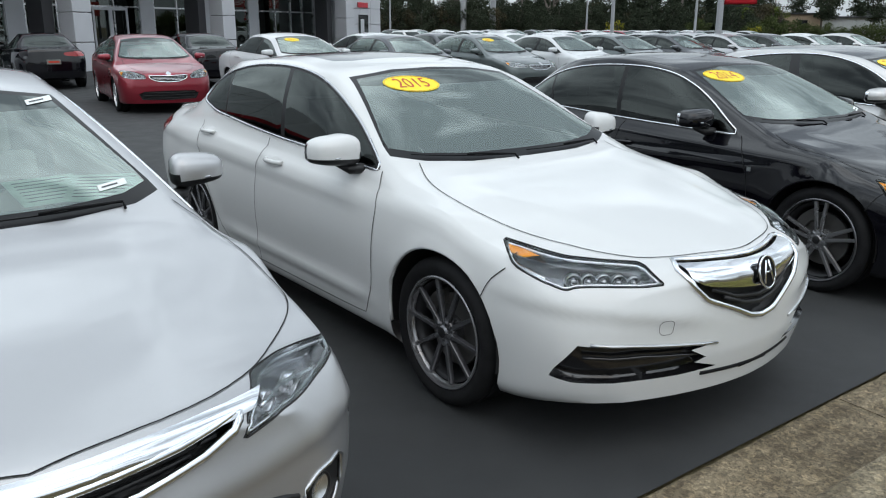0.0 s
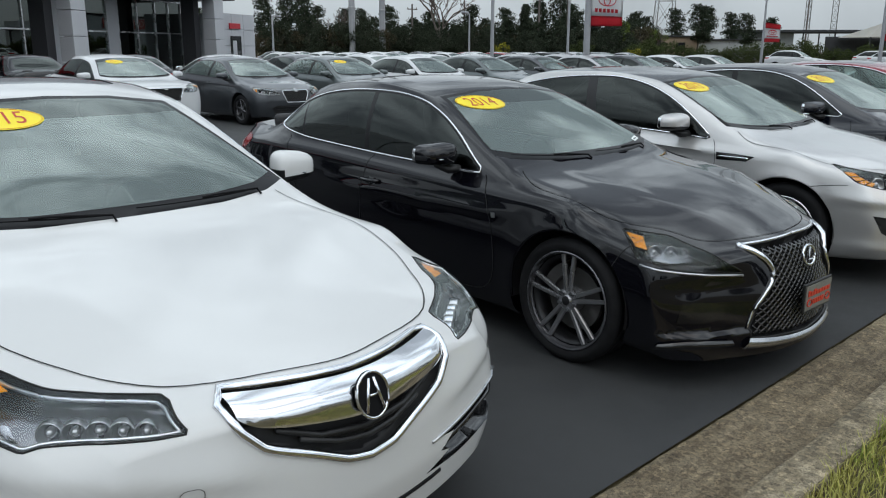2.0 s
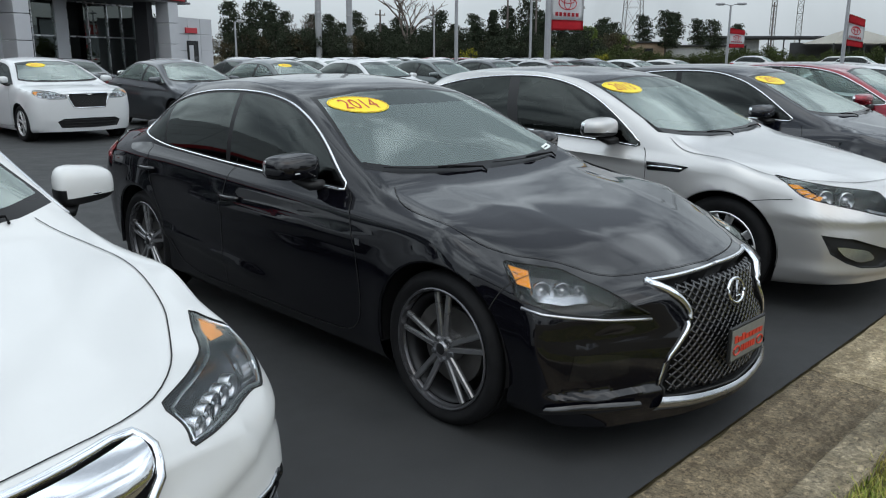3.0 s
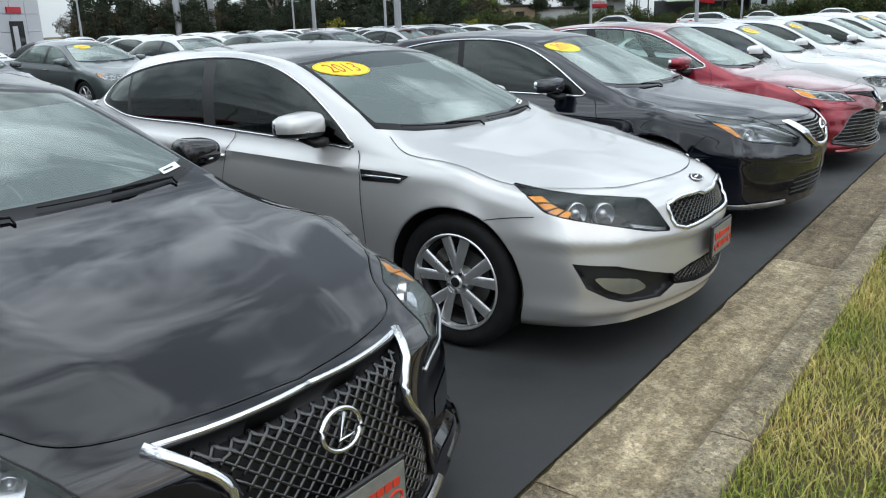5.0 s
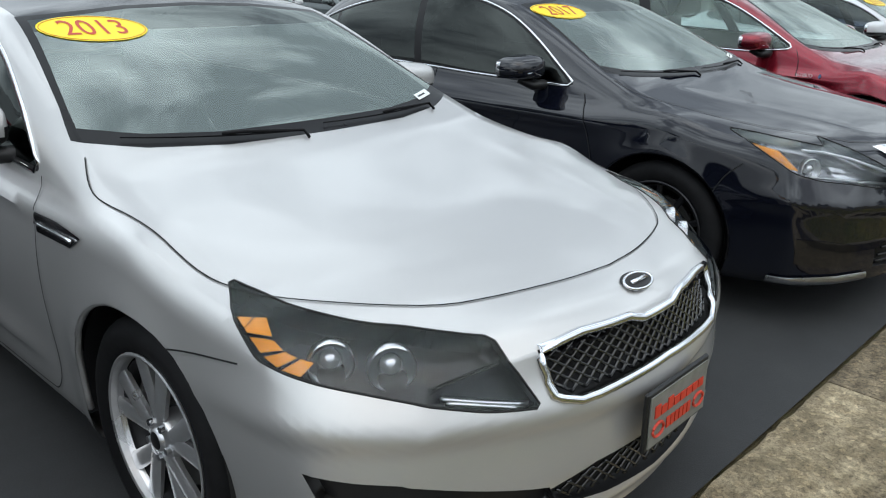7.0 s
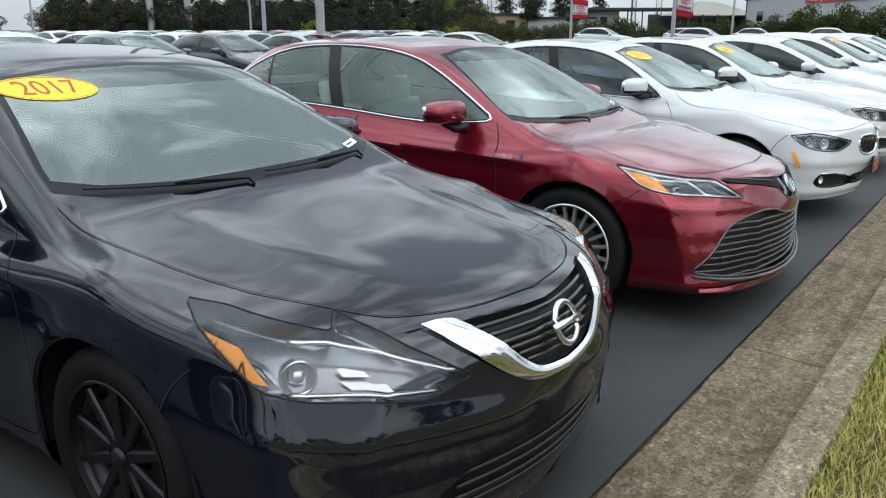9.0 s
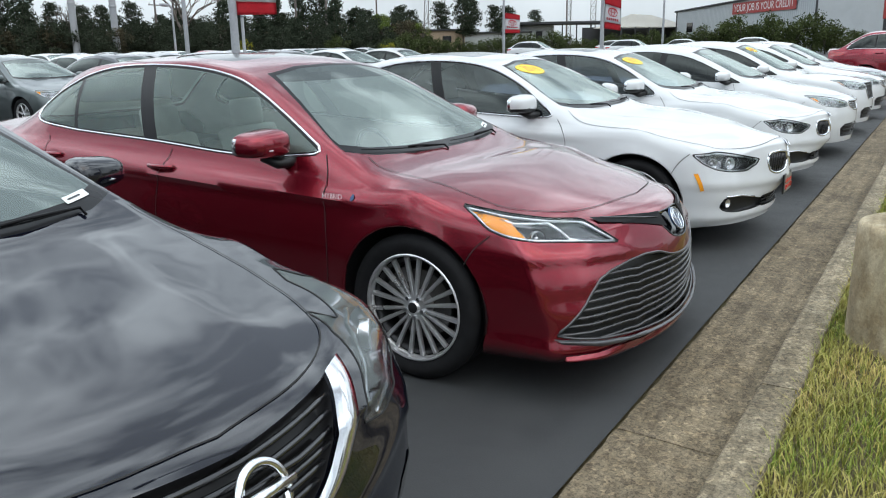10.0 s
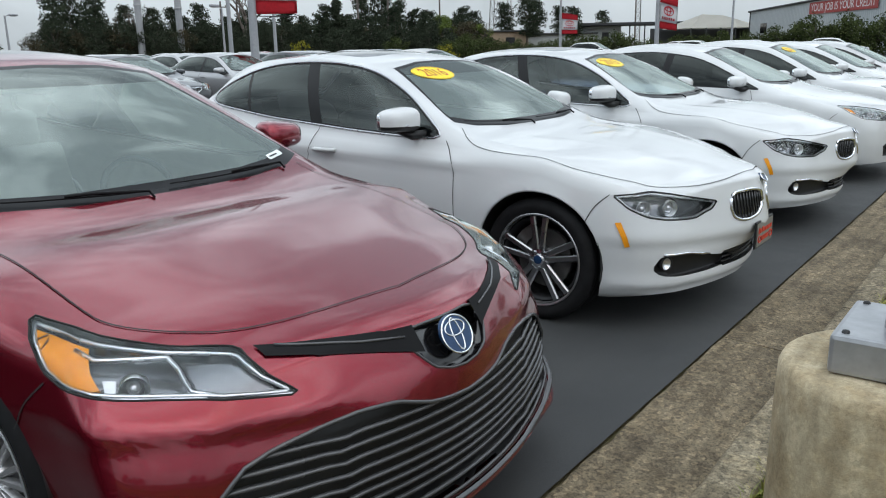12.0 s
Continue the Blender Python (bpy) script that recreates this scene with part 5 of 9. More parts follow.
def blade_mat():
    m, t, p = nodes_of("grass_blades")
    g = t.nodes.new("ShaderNodeNewGeometry")
    big = noise_node(t, 1.3, 4, 0.6)
    r = ramp_node(t, g.outputs["Random Per Island"], [(0.0, (0.40, 0.30, 0.10)), (0.4, (0.56, 0.45, 0.16)), (0.75, (0.38, 0.35, 0.08)), (1.0, (0.17, 0.23, 0.03))])
    r2 = ramp_node(t, g.outputs["Random Per Island"], [(0.0, (0.13, 0.19, 0.02)), (0.6, (0.24, 0.28, 0.04)), (1.0, (0.46, 0.38, 0.11))])
    k = ramp_node(t, big.outputs["Fac"], [(0.42, (0, 0, 0)), (0.58, (1, 1, 1))])
    t.links.new(mix_node(t, k.outputs["Color"], r.outputs["Color"], r2.outputs["Color"]), p.inputs["Base Color"])
    p.inputs["Roughness"].default_value = 0.7
    return m


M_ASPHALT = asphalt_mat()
M_GUTTER = concrete_mat("gutter_concrete", (0.135, 0.110, 0.074), (0.25, 0.207, 0.142), (0.62, 0.59, 0.54), 0.85)
M_GUTTER_PALE = concrete_mat("pale_gutter_concrete", (0.24, 0.20, 0.13), (0.46, 0.39, 0.27), (0.55, 0.52, 0.47), 0.65)
M_KERB = concrete_mat("kerb_concrete", (0.17, 0.145, 0.10), (0.31, 0.27, 0.195), (0.6, 0.57, 0.52), 0.85)
M_SOIL = soil_mat()
M_BLADE = blade_mat()

bm = bmesh.new()
bmesh.ops.create_grid(bm, x_segments=8, y_segments=8, size=1500)
for v in bm.verts:
    v.co.z = -0.02
ground = part("ground", bm, M_SOIL, None, "", False)
tagged(ground, "dry grass ground reaching the horizon", "ground", kind="structure")

bm = bmesh.new()
ny = 40
for i in range(61):
    for j in range(ny + 1):
        x = -40 + 160 * i / 60
        y = 0.030 + 70 * (j / ny) ** 1.6
        edge = 0.006 * (noise.noise((x * 1.7, 3.1, 0)) + 0.6 * noise.noise((x * 6.0, 1.1, 0))) if j == 0 else 0
        bm.verts.new((x, y + edge, 0.0))
bm.verts.ensure_lookup_table()
for i in range(60):
    for j in range(ny):
        a = i * (ny + 1) + j
        bm.faces.new((bm.verts[a], bm.verts[a + ny + 1], bm.verts[a + ny + 2], bm.verts[a + 1]))
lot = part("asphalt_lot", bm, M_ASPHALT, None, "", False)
tagged(lot, "smooth dark asphalt of the car lot", "asphalt", kind="structure")

GUTTER_JOINT, GUTTER_PITCH = 9.6, 3.12


def slab(name, x0, x1, prof, mat, parent, drop=0.0):
    """A length of cast concrete with a profile across it and slightly ragged faces."""
    bm = bmesh.new()
    n = max(2, int((x1 - x0) / (0.04 if name == "gutter_slab" else 0.08)))
    rows = []
    for i in range(n + 1):
        x = x0 + (x1 - x0) * i / n
        row = []
        for k, (y, z) in enumerate(prof):
            e = 0.0035 * noise.noise((x * 9, y * 30, z * 30)) + 0.004 * noise.noise((x * 2.3, y * 9, 5))
            if name == "gutter_slab" and k < 4:
                e += 0.008 * noise.noise((x * 5, 0.3, 2)) + 0.009 * noise.noise((x * 21, 0.7, 4))
                row.append(bm.verts.new((x, y + e, z)))
                continue
            row.append(bm.verts.new((x, y + e, z + 0.5 * e)))
        rows.append(row)
    for a, b in zip(rows, rows[1:]):
        for k in range(len(prof) - 1):
            bm.faces.new((a[k], b[k], b[k + 1], a[k + 1]))
    bm.faces.new(rows[0])
    bm.faces.new(rows[-1][::-1])
    bmesh.ops.recalc_face_normals(bm, faces=bm.faces)
    ob = part(name, bm, mat, parent, "", True)
    sharpen(ob, 35)
    return ob


gutter = thing("gutter", "stained concrete gutter along the asphalt", "gutter", kind="structure")
kerb = thing("kerb", "weathered concrete kerb beside the grass", "kerb", kind="structure")
x = GUTTER_JOINT - 5 * GUTTER_PITCH
while x < 60:
    slab("gutter_slab", x + 0.004, x + GUTTER_PITCH - 0.004, [(0.03, -0.06), (0.012, 0.004), (0.0, 0.008), (-0.15, 0.002), (-0.36, -0.010), (-0.415, -0.004), (-0.43, -0.05)], M_GUTTER_PALE if 5.0 < x < 8.0 else M_GUTTER, gutter)
    slab("kerb_stone", x + 0.45 + 0.005, x + 0.45 + GUTTER_PITCH - 0.005, [(-0.415, -0.05), (-0.424, 0.0), (-0.431, 0.105), (-0.434, 0.117), (-0.441, 0.124), (-0.452, 0.127), (-0.51, 0.128), (-0.575, 0.127), (-0.585, 0.123), (-0.590, 0.112), (-0.592, -0.05)], M_KERB, kerb)
    x += GUTTER_PITCH

bm = bmesh.new()
nx, ny = 150, 24
for i in range(nx + 1):
    for j in range(ny + 1):
        x, y = -30 + 110 * i / nx, -0.57 - 30 * (j / ny) ** 2
        bm.verts.new((x, y, 0.085 + 0.03 * noise.noise((x * 0.9, y * 0.9, 0)) * min(1, (-0.57 - y) * 4) + 0.10 * min(1, max(0, (-1 - y) / 6))))
bm.verts.ensure_lookup_table()
for i in range(nx):
    for j in range(ny):
        a = i * (ny + 1) + j
        bm.faces.new((bm.verts[a], bm.verts[a + 1], bm.verts[a + ny + 2], bm.verts[a + ny + 1]))
bmesh.ops.recalc_face_normals(bm, faces=bm.faces)
verge = part("verge", bm, M_SOIL, None, "", True)
tagged(verge, "half-dormant turf verge beside the kerb", "turf", kind="structure")


def grass_strip(x0, x1, y0, y1, count, seed):
    rng = np.random.default_rng(seed)
    n = count
    px, py = rng.uniform(x0, x1, n), y0 + (y1 - y0) * rng.uniform(0, 1, n) ** 1.3
    h = rng.uniform(0.022, 0.065, n) * np.where(rng.random(n) < 0.15, 1.5, 1.0)
    a = rng.uniform(0, 2 * np.pi, n)
    lean = rng.uniform(0.2, 1.1, n) * h
    w = rng.uniform(0.0014, 0.0030, n)
    base = np.stack([px, py, np.full(n, 0.082)], 1)
    side = np.stack([-np.sin(a), np.cos(a), np.zeros(n)], 1) * w[:, None]
    tilt = np.stack([np.cos(a), np.sin(a), np.zeros(n)], 1)
    mid = base + tilt * (lean * 0.35)[:, None] + np.array([0, 0, 1]) * (h * 0.65)[:, None]
    tip = base + tilt * lean[:, None] + np.array([0, 0, 1]) * h[:, None]
    vs = np.stack([base - side, base + side, mid + side * 0.8, mid - side * 0.8, tip], 1).reshape(-1, 3)
    i = np.arange(n) * 5
    me = bpy.data.meshes.new("grass")
    quads = np.stack([i, i + 1, i + 2, i + 3], 1).tolist()
    tris = np.stack([i + 3, i + 2, i + 4], 1).tolist()
    me.from_pydata(vs.tolist(), [], quads + tris)
    me.materials.append(M_BLADE)
    ob = new("grass", me)
    return tagged(ob, "short straw and green grass blades on the verge", "grass", kind="stuff")


grass_strip(2.5, 22.0, -0.575, -1.9, 120000, 3)

# ---------------- the front row ----------------
GROUP = "cars in the front row"
ROW = " on dark asphalt"
W_SPLIT = dict(name="ten spoke", kind="plain", n=10, face=M_GUNALLOY, lip=M_MIDALLOY, label="grey ten-spoke alloy", rim=0.735, w0=0.026, w1=0.022, turn=0.1, nuts=True)
W_TWIN_DARK = dict(name="twin dark", kind="twin", n=5, face=M_MIDALLOY, lip=M_GUNALLOY, label="dark twin-spoke alloy", rim=0.765, gap=0.145, w0=0.027, w1=0.025, nuts=True)
W_TWIN_BRIGHT = dict(name="twin bright", kind="split", n=5, face=M_ALLOY, lip=M_ALLOY, label="bright twin-spoke alloy", rim=0.70, w0=0.046, w1=0.058, nuts=True)
W_BLACK = dict(name="black five", kind="plain", n=10, face=M_DARKALLOY, lip=M_DARKALLOY, label="black alloy spokes", rim=0.70)
W_FINE = dict(name="mesh bright", kind="mesh", n=10, face=M_ALLOY, lip=M_ALLOY, label="fine bright alloy spokes", rim=0.715, nuts=True)
W_TWIN_SILVER = dict(name="twin silver", kind="twin", n=5, face=M_SATIN, lip=M_MIDALLOY, label="silver twin-spoke alloy", rim=0.74, gap=0.17, w0=0.034, w1=0.036, cap=M_BLUE, nuts=True)
DIAG = View(-45)


def hood_ridge(x0, x1, amp, wid=0.045):
    """A pair of raised lines that run along the hood."""
    def fn(b, x, y, z):
        if -b.FO + 0.2 < y < b.k["cowl"] and z > b.k["zF"] - 0.06:
            q = (y + b.FO) / (b.k["cowl"] + b.FO)
            c = x1 + (x0 - x1) * q
            d = (abs(x) - c) / wid
            z += 0.4 * amp * math.exp(-d * d) * min(1, (y + b.FO - 0.2) / 0.25, (b.k["cowl"] - y) / 0.15)
        return x, y, z
    return fn


def silver_sedan_with_papers():
    b = Body(FO=0.98, WB=2.82, RO=1.12, W=0.92, H=1.46, R=0.335, cowl=0.24, head=1.22, rear_head=2.40, deck=3.14, zF=0.80, zC=0.985, zD=1.06, beltF=0.93, beltR=0.99, dlo_r=3.05, pillar=1.55, quarter=2.60, nose_w=0.84, bow=0.26, shape=(hood_ridge(0.52, 0.30, 0.014), nose_ridge(0.56, 0.60, 0.014, 0.06)), hood_line=[(-0.74, 0.37), (-0.81, 0.2), (-0.838, -0.12), (-0.85, -0.3), (-0.815, -0.42), (-0.73, -0.546), (-0.552, -0.731), (-0.33, -0.85), (0, -0.91)])
    car = build_car("sedan", "silver sedan with papers on its dashboard" + ROW, b, P_SILVER2, W_TWIN_BRIGHT, GROUP, pose(0.13, 0.97, 0, 0, 0, 0), glass_side=G_LIGHT, trim=M_CHROME, leather=M_SEATLIGHT, seat_label="grey leather seat")
    headlight(b, car, DIAG, [(-0.219, 0.757), (-0.089, 0.767), (0.001, 0.77), (0.119, 0.766), (0.2, 0.745), (0.272, 0.715), (0.308, 0.675), (0.189, 0.695), (0.063, 0.697), (-0.085, 0.713), (-0.185, 0.74)], [(0.03, 0.73, 0.032), (0.15, 0.735, 0.03)], None, ([(-0.17, 0.70), (-0.05, 0.715), (-0.04, 0.675), (-0.16, 0.665)],), lines=([(0.21, 0.722), (0.10, 0.735), (-0.05, 0.722)], [(-0.18, 0.65), (-0.05, 0.665), (0.10, 0.685)]))
    half = [(0, 0.706), (-0.15, 0.712), (-0.24, 0.718), (-0.47, 0.733), (-0.45, 0.71), (-0.353, 0.680), (-0.19, 0.653), (0, 0.645)]
    for ob, loops, w in opening(b, car, FRONT, mir(half), "upper_grille", "black grille under a bright bar", mirror=False):
        surround(ob, loops, M_CHROME, 0.012)
        bars(b, ob, FRONT, [[(-0.40, 0.708), (0, 0.688), (0.40, 0.708)], [(-0.33, 0.688), (0, 0.668), (0.33, 0.688)]], M_TRIM, 0.006, -0.02)
    band(b, car, FRONT, [(-0.55, 0.746), (-0.3, 0.756), (0, 0.750), (0.3, 0.756), (0.55, 0.746)], [(-0.50, 0.722), (-0.3, 0.722), (0, 0.708), (0.3, 0.722), (0.50, 0.722)], M_CHROME, 0.006, "grille_bar", "bright bar along the hood", 40, 0.006)
    half = [(0, 0.52), (-0.42, 0.52), (-0.60, 0.46), (-0.56, 0.27), (0, 0.25)]
    for ob, loops, w in opening(b, car, FRONT, mir(half), "lower_grille", "black lower grille", mirror=False):
        surround(ob, loops, M_TRIM, 0.010)
        bars(b, ob, FRONT, [[(-0.52, z), (0, z), (0.52, z)] for z in (0.47, 0.42, 0.37, 0.32)], M_TRIM, 0.008, -0.015)
    for ob, loops, w in opening(b, car, DIAG, rounded([(-0.02, 0.50), (0.16, 0.48), (0.18, 0.33), (0.02, 0.36)], 0.2, 2), "fog_lamp_recess", "black fog lamp recess"):
        surround(ob, loops, M_SATIN, 0.007)
        headlamp_disc(b, ob, w, 0.09, 0.42, 0.045)
    door_mirror(car, b, P_SILVER2, (-0.96, 0.72, 1.05), 1.0, 1.05, under=M_TRIM)
    handle(b, car, 1.35, 0.87, P_SILVER2)
    handle(b, car, 2.42, 0.90, P_SILVER2)
    finish(b)
    stock_label(b, 0.56, 0.075)
    stock_label(b, 0.46, 0.34)
    # papers on the dashboard behind the glass
    for x0, y0, rz, mat, lab in ((0.42, 0.84, 12, M_PAPERGREEN, "green printed form"), (0.61, 0.78, -24, M_PAPERGREEN, "pale green printed form")):
        bm = bmesh.new()
        box(bm, (-0.14, -0.11, -0.0006), (0.14, 0.11, 0.0006), 0, 1, Matrix.Rotation(radians(18), 4, "X"))
        ob = part("paper_form", bm, mat, None, "", False)
        ob.matrix_basis = car.matrix_basis @ pose(x0, y0, 1.005, 0, 0, rz)
        tagged(ob, lab + " lying on a dashboard behind glass", "paper")
        bm = bmesh.new()
        for i in range(7):
            box(bm, (-0.11, 0.08 - i * 0.026, 0.0008), (0.11 - 0.03 * (i % 3), 0.086 - i * 0.026, 0.0012), 0, 1, Matrix.Rotation(radians(18), 4, "X"))
        part("print_bar", bm, M_SEAM, ob, "", False)
    return b


def headlamp_disc(b, ob, w, u, v, r):
    """A round fog lamp: ring, bright bowl and clear front."""
    p = onto(b.tree, w, u, v, -0.02)
    if p is None:
        return
    m = Matrix.Translation(p) @ Vector((w.d.x * 0.55, -0.85, 0)).to_track_quat("X", "Z").to_matrix().to_4x4()
    for nm, prof, mat in (("fog_lamp", [(0.0, -0.012), (r * 0.5, -0.008), (r * 0.85, 0.002)], M_REFL), ("fog_lamp_ring", [(r * 0.85, 0.0), (r * 0.9, 0.008), (r * 1.05, 0.006), (r * 1.08, -0.02)], M_TRIM)):
        bm = lathe(prof, 22)
        bmesh.ops.transform(bm, matrix=m, verts=bm.verts)
        part(nm, bm, mat, ob)


def white_sports_sedan():
    b = Body(dlo=[(0.54, 0.964), (0.72, 1.071), (0.91, 1.175), (1.16, 1.285), (1.36, 1.35), (1.57, 1.388), (1.81, 1.405), (2.12, 1.4), (2.37, 1.375), (2.6, 1.325), (2.76, 1.25), (2.84, 1.18), (2.78, 1.145), (2.67, 1.125), (2.5, 1.089), (2.31, 1.072), (1.93, 1.038), (1.555, 1.013), (1.285, 1.003), (0.917, 0.982), (0.656, 0.966)], posts=((1.53, 1.73, 0.022), (2.3, 2.52, 0.012)), door_line=[(0.542, 0.964), (0.475, 0.834), (0.493, 0.72), (0.513, 0.553), (0.536, 0.4), (0.6, 0.27)], shield_top=0.55, FO=0.975, bow_up=0.22, chin=0.235, WB=2.776, RO=1.08, W=0.925, H=1.47, roof_w=0.69, shield_w=0.815, R=0.335, cowl=0.36, head=1.36, rear_head=2.56, deck=3.22, zF=0.775, zC=0.975, zD=1.06, beltF=0.925, beltR=0.99, dlo_r=3.02, pillar=1.70, quarter=2.60, door_f=0.40, creases=((0.5, 0.80, 3.6, 0.90, 0.010, 0.035), (0.45, 0.33, 2.4, 0.36, 0.012, 0.04)), shape=(hood_ridge(0.60, 0.34, 0.012), nose_ridge(0.50, 0.64, 0.016, 0.07, 0.30)), hood_line=[(-0.655, 0.47), (-0.73, 0.29), (-0.775, 0.03), (-0.728, -0.246), (-0.655, -0.41), (-0.56, -0.60), (-0.40, -0.745), (-0.085, -0.84), (0, -0.845)])
    car = build_car("sedan", "pearl white sports sedan with dark windows" + ROW, b, P_WHITE, W_SPLIT, GROUP, pose(2.78, 1.07, 0, 0, 0, 1.0), trim=M_SATIN, sunroof=0.78)
    headlight(b, car, DIAG, [(-0.3605, 0.813), (-0.233, 0.789), (-0.1105, 0.771), (0.0425, 0.76), (0.1835, 0.7515), (0.267, 0.6905), (0.1855, 0.687), (0.059, 0.6895), (-0.067, 0.6865), (-0.1095, 0.6775), (-0.1955, 0.701), (-0.307, 0.74)], [(-0.075, 0.723, 0.031), (-0.018, 0.723, 0.031), (0.038, 0.723, 0.031), (0.095, 0.721, 0.031), (0.153, 0.72, 0.029)], [(-0.345, 0.803), (-0.26, 0.785), (-0.21, 0.774), (-0.27, 0.771), (-0.328, 0.782)], ([(-0.30, 0.752), (-0.18, 0.745), (-0.13, 0.70), (-0.19, 0.706)],), label="clear headlight with five lenses", bowl=M_BOWLMID, lines=([(-0.30, 0.748), (-0.18, 0.712)], [(-0.285, 0.739), (-0.165, 0.703)], [(-0.265, 0.729), (-0.150, 0.694)]))
    half = [(0, 0.747), (-0.20, 0.751), (-0.35, 0.753), (-0.383, 0.730), (-0.364, 0.678), (-0.305, 0.618), (-0.168, 0.565), (-0.08, 0.525), (0, 0.512)]
    for ob, loops, w in opening(b, car, FRONT, mir(half), "grille", "black slatted grille", mirror=False):
        surround(ob, loops, M_CHROME, 0.013, label="chrome grille frame")
        bars(b, ob, FRONT, [[(-0.27, 0.655), (-0.15, 0.610), (0, 0.595), (0.15, 0.610), (0.27, 0.655)], [(-0.21, 0.615), (-0.1, 0.578), (0, 0.566), (0.1, 0.578), (0.21, 0.615)]], M_TRIM, 0.010, -0.016)
        band(b, ob, FRONT, [(-0.362, 0.745), (-0.2, 0.742), (0, 0.736), (0.2, 0.742), (0.362, 0.745)], [(-0.358, 0.700), (-0.309, 0.670), (-0.159, 0.648), (0, 0.630), (0.159, 0.648), (0.309, 0.670), (0.358, 0.700)], M_CHROME, 0.004, "grille_beak", "broad chrome bar", 40, 0.010)
        emblem_disc(b, ob, 0.684, 0.054, 0.064, M_SLOT, "black round emblem", [([(-0.030, -0.044), (-0.008, 0.048)], 0.0055), ([(0.030, -0.044), (0.008, 0.048)], 0.0055), ([(-0.012, 0.0), (0.012, 0.0)], 0.0045)], lift=0.024, edge=0.0045)
    for ob, loops, w in opening(b, car, DIAG, [(-0.057, 0.481), (0.15, 0.470), (0.448, 0.440), (0.383, 0.430), (0.447, 0.392), (0.401, 0.375), (0.50, 0.340), (0.337, 0.330), (0.114, 0.330), (-0.074, 0.325), (-0.16, 0.340), (-0.14, 0.38)], "lower_intake", "black lower air intake", 0.05, M_GLOSSBLACK):
        bars(b, ob, w, [[(-0.04, 0.43), (0.2, 0.425), (0.45, 0.40)]], M_GLOSSBLACK, 0.012, -0.02, 0.6)
        bars(b, ob, w, [[(-0.01, 0.484), (0.15, 0.476), (0.49, 0.443)]], M_SATIN, 0.006, 0.002, name="intake_strip", label="satin strip")
    bars(b, car, DIAG, [[(0.43, 0.318), (0.56, 0.312), (0.74, 0.305)]], M_SLOT, 0.009, -0.002, name="lip_gap")
    bars(b, car, DIAG.mirror(), [[(0.43, 0.318), (0.56, 0.312), (0.74, 0.305)]], M_SLOT, 0.009, -0.002, name="lip_gap")
    part("hook_cover", ribbon(bmesh.new(), b.tree, FRONT, rounded([(-0.52, 0.565), (-0.465, 0.565), (-0.465, 0.508), (-0.52, 0.508)], 0.2, 2), 0.002, 0.01, closed=True), M_SEAM, car)
    door_mirror(car, b, P_WHITE, (-0.955, 0.79, 1.042), 1.03, 1.16, under=M_TRIM)
    handle(b, car, 1.547, 0.891, P_WHITE)
    handle(b, car, 2.515, 0.965, P_WHITE)
    finish(b)
    year_sticker(b, "2015", -0.25)
    return b


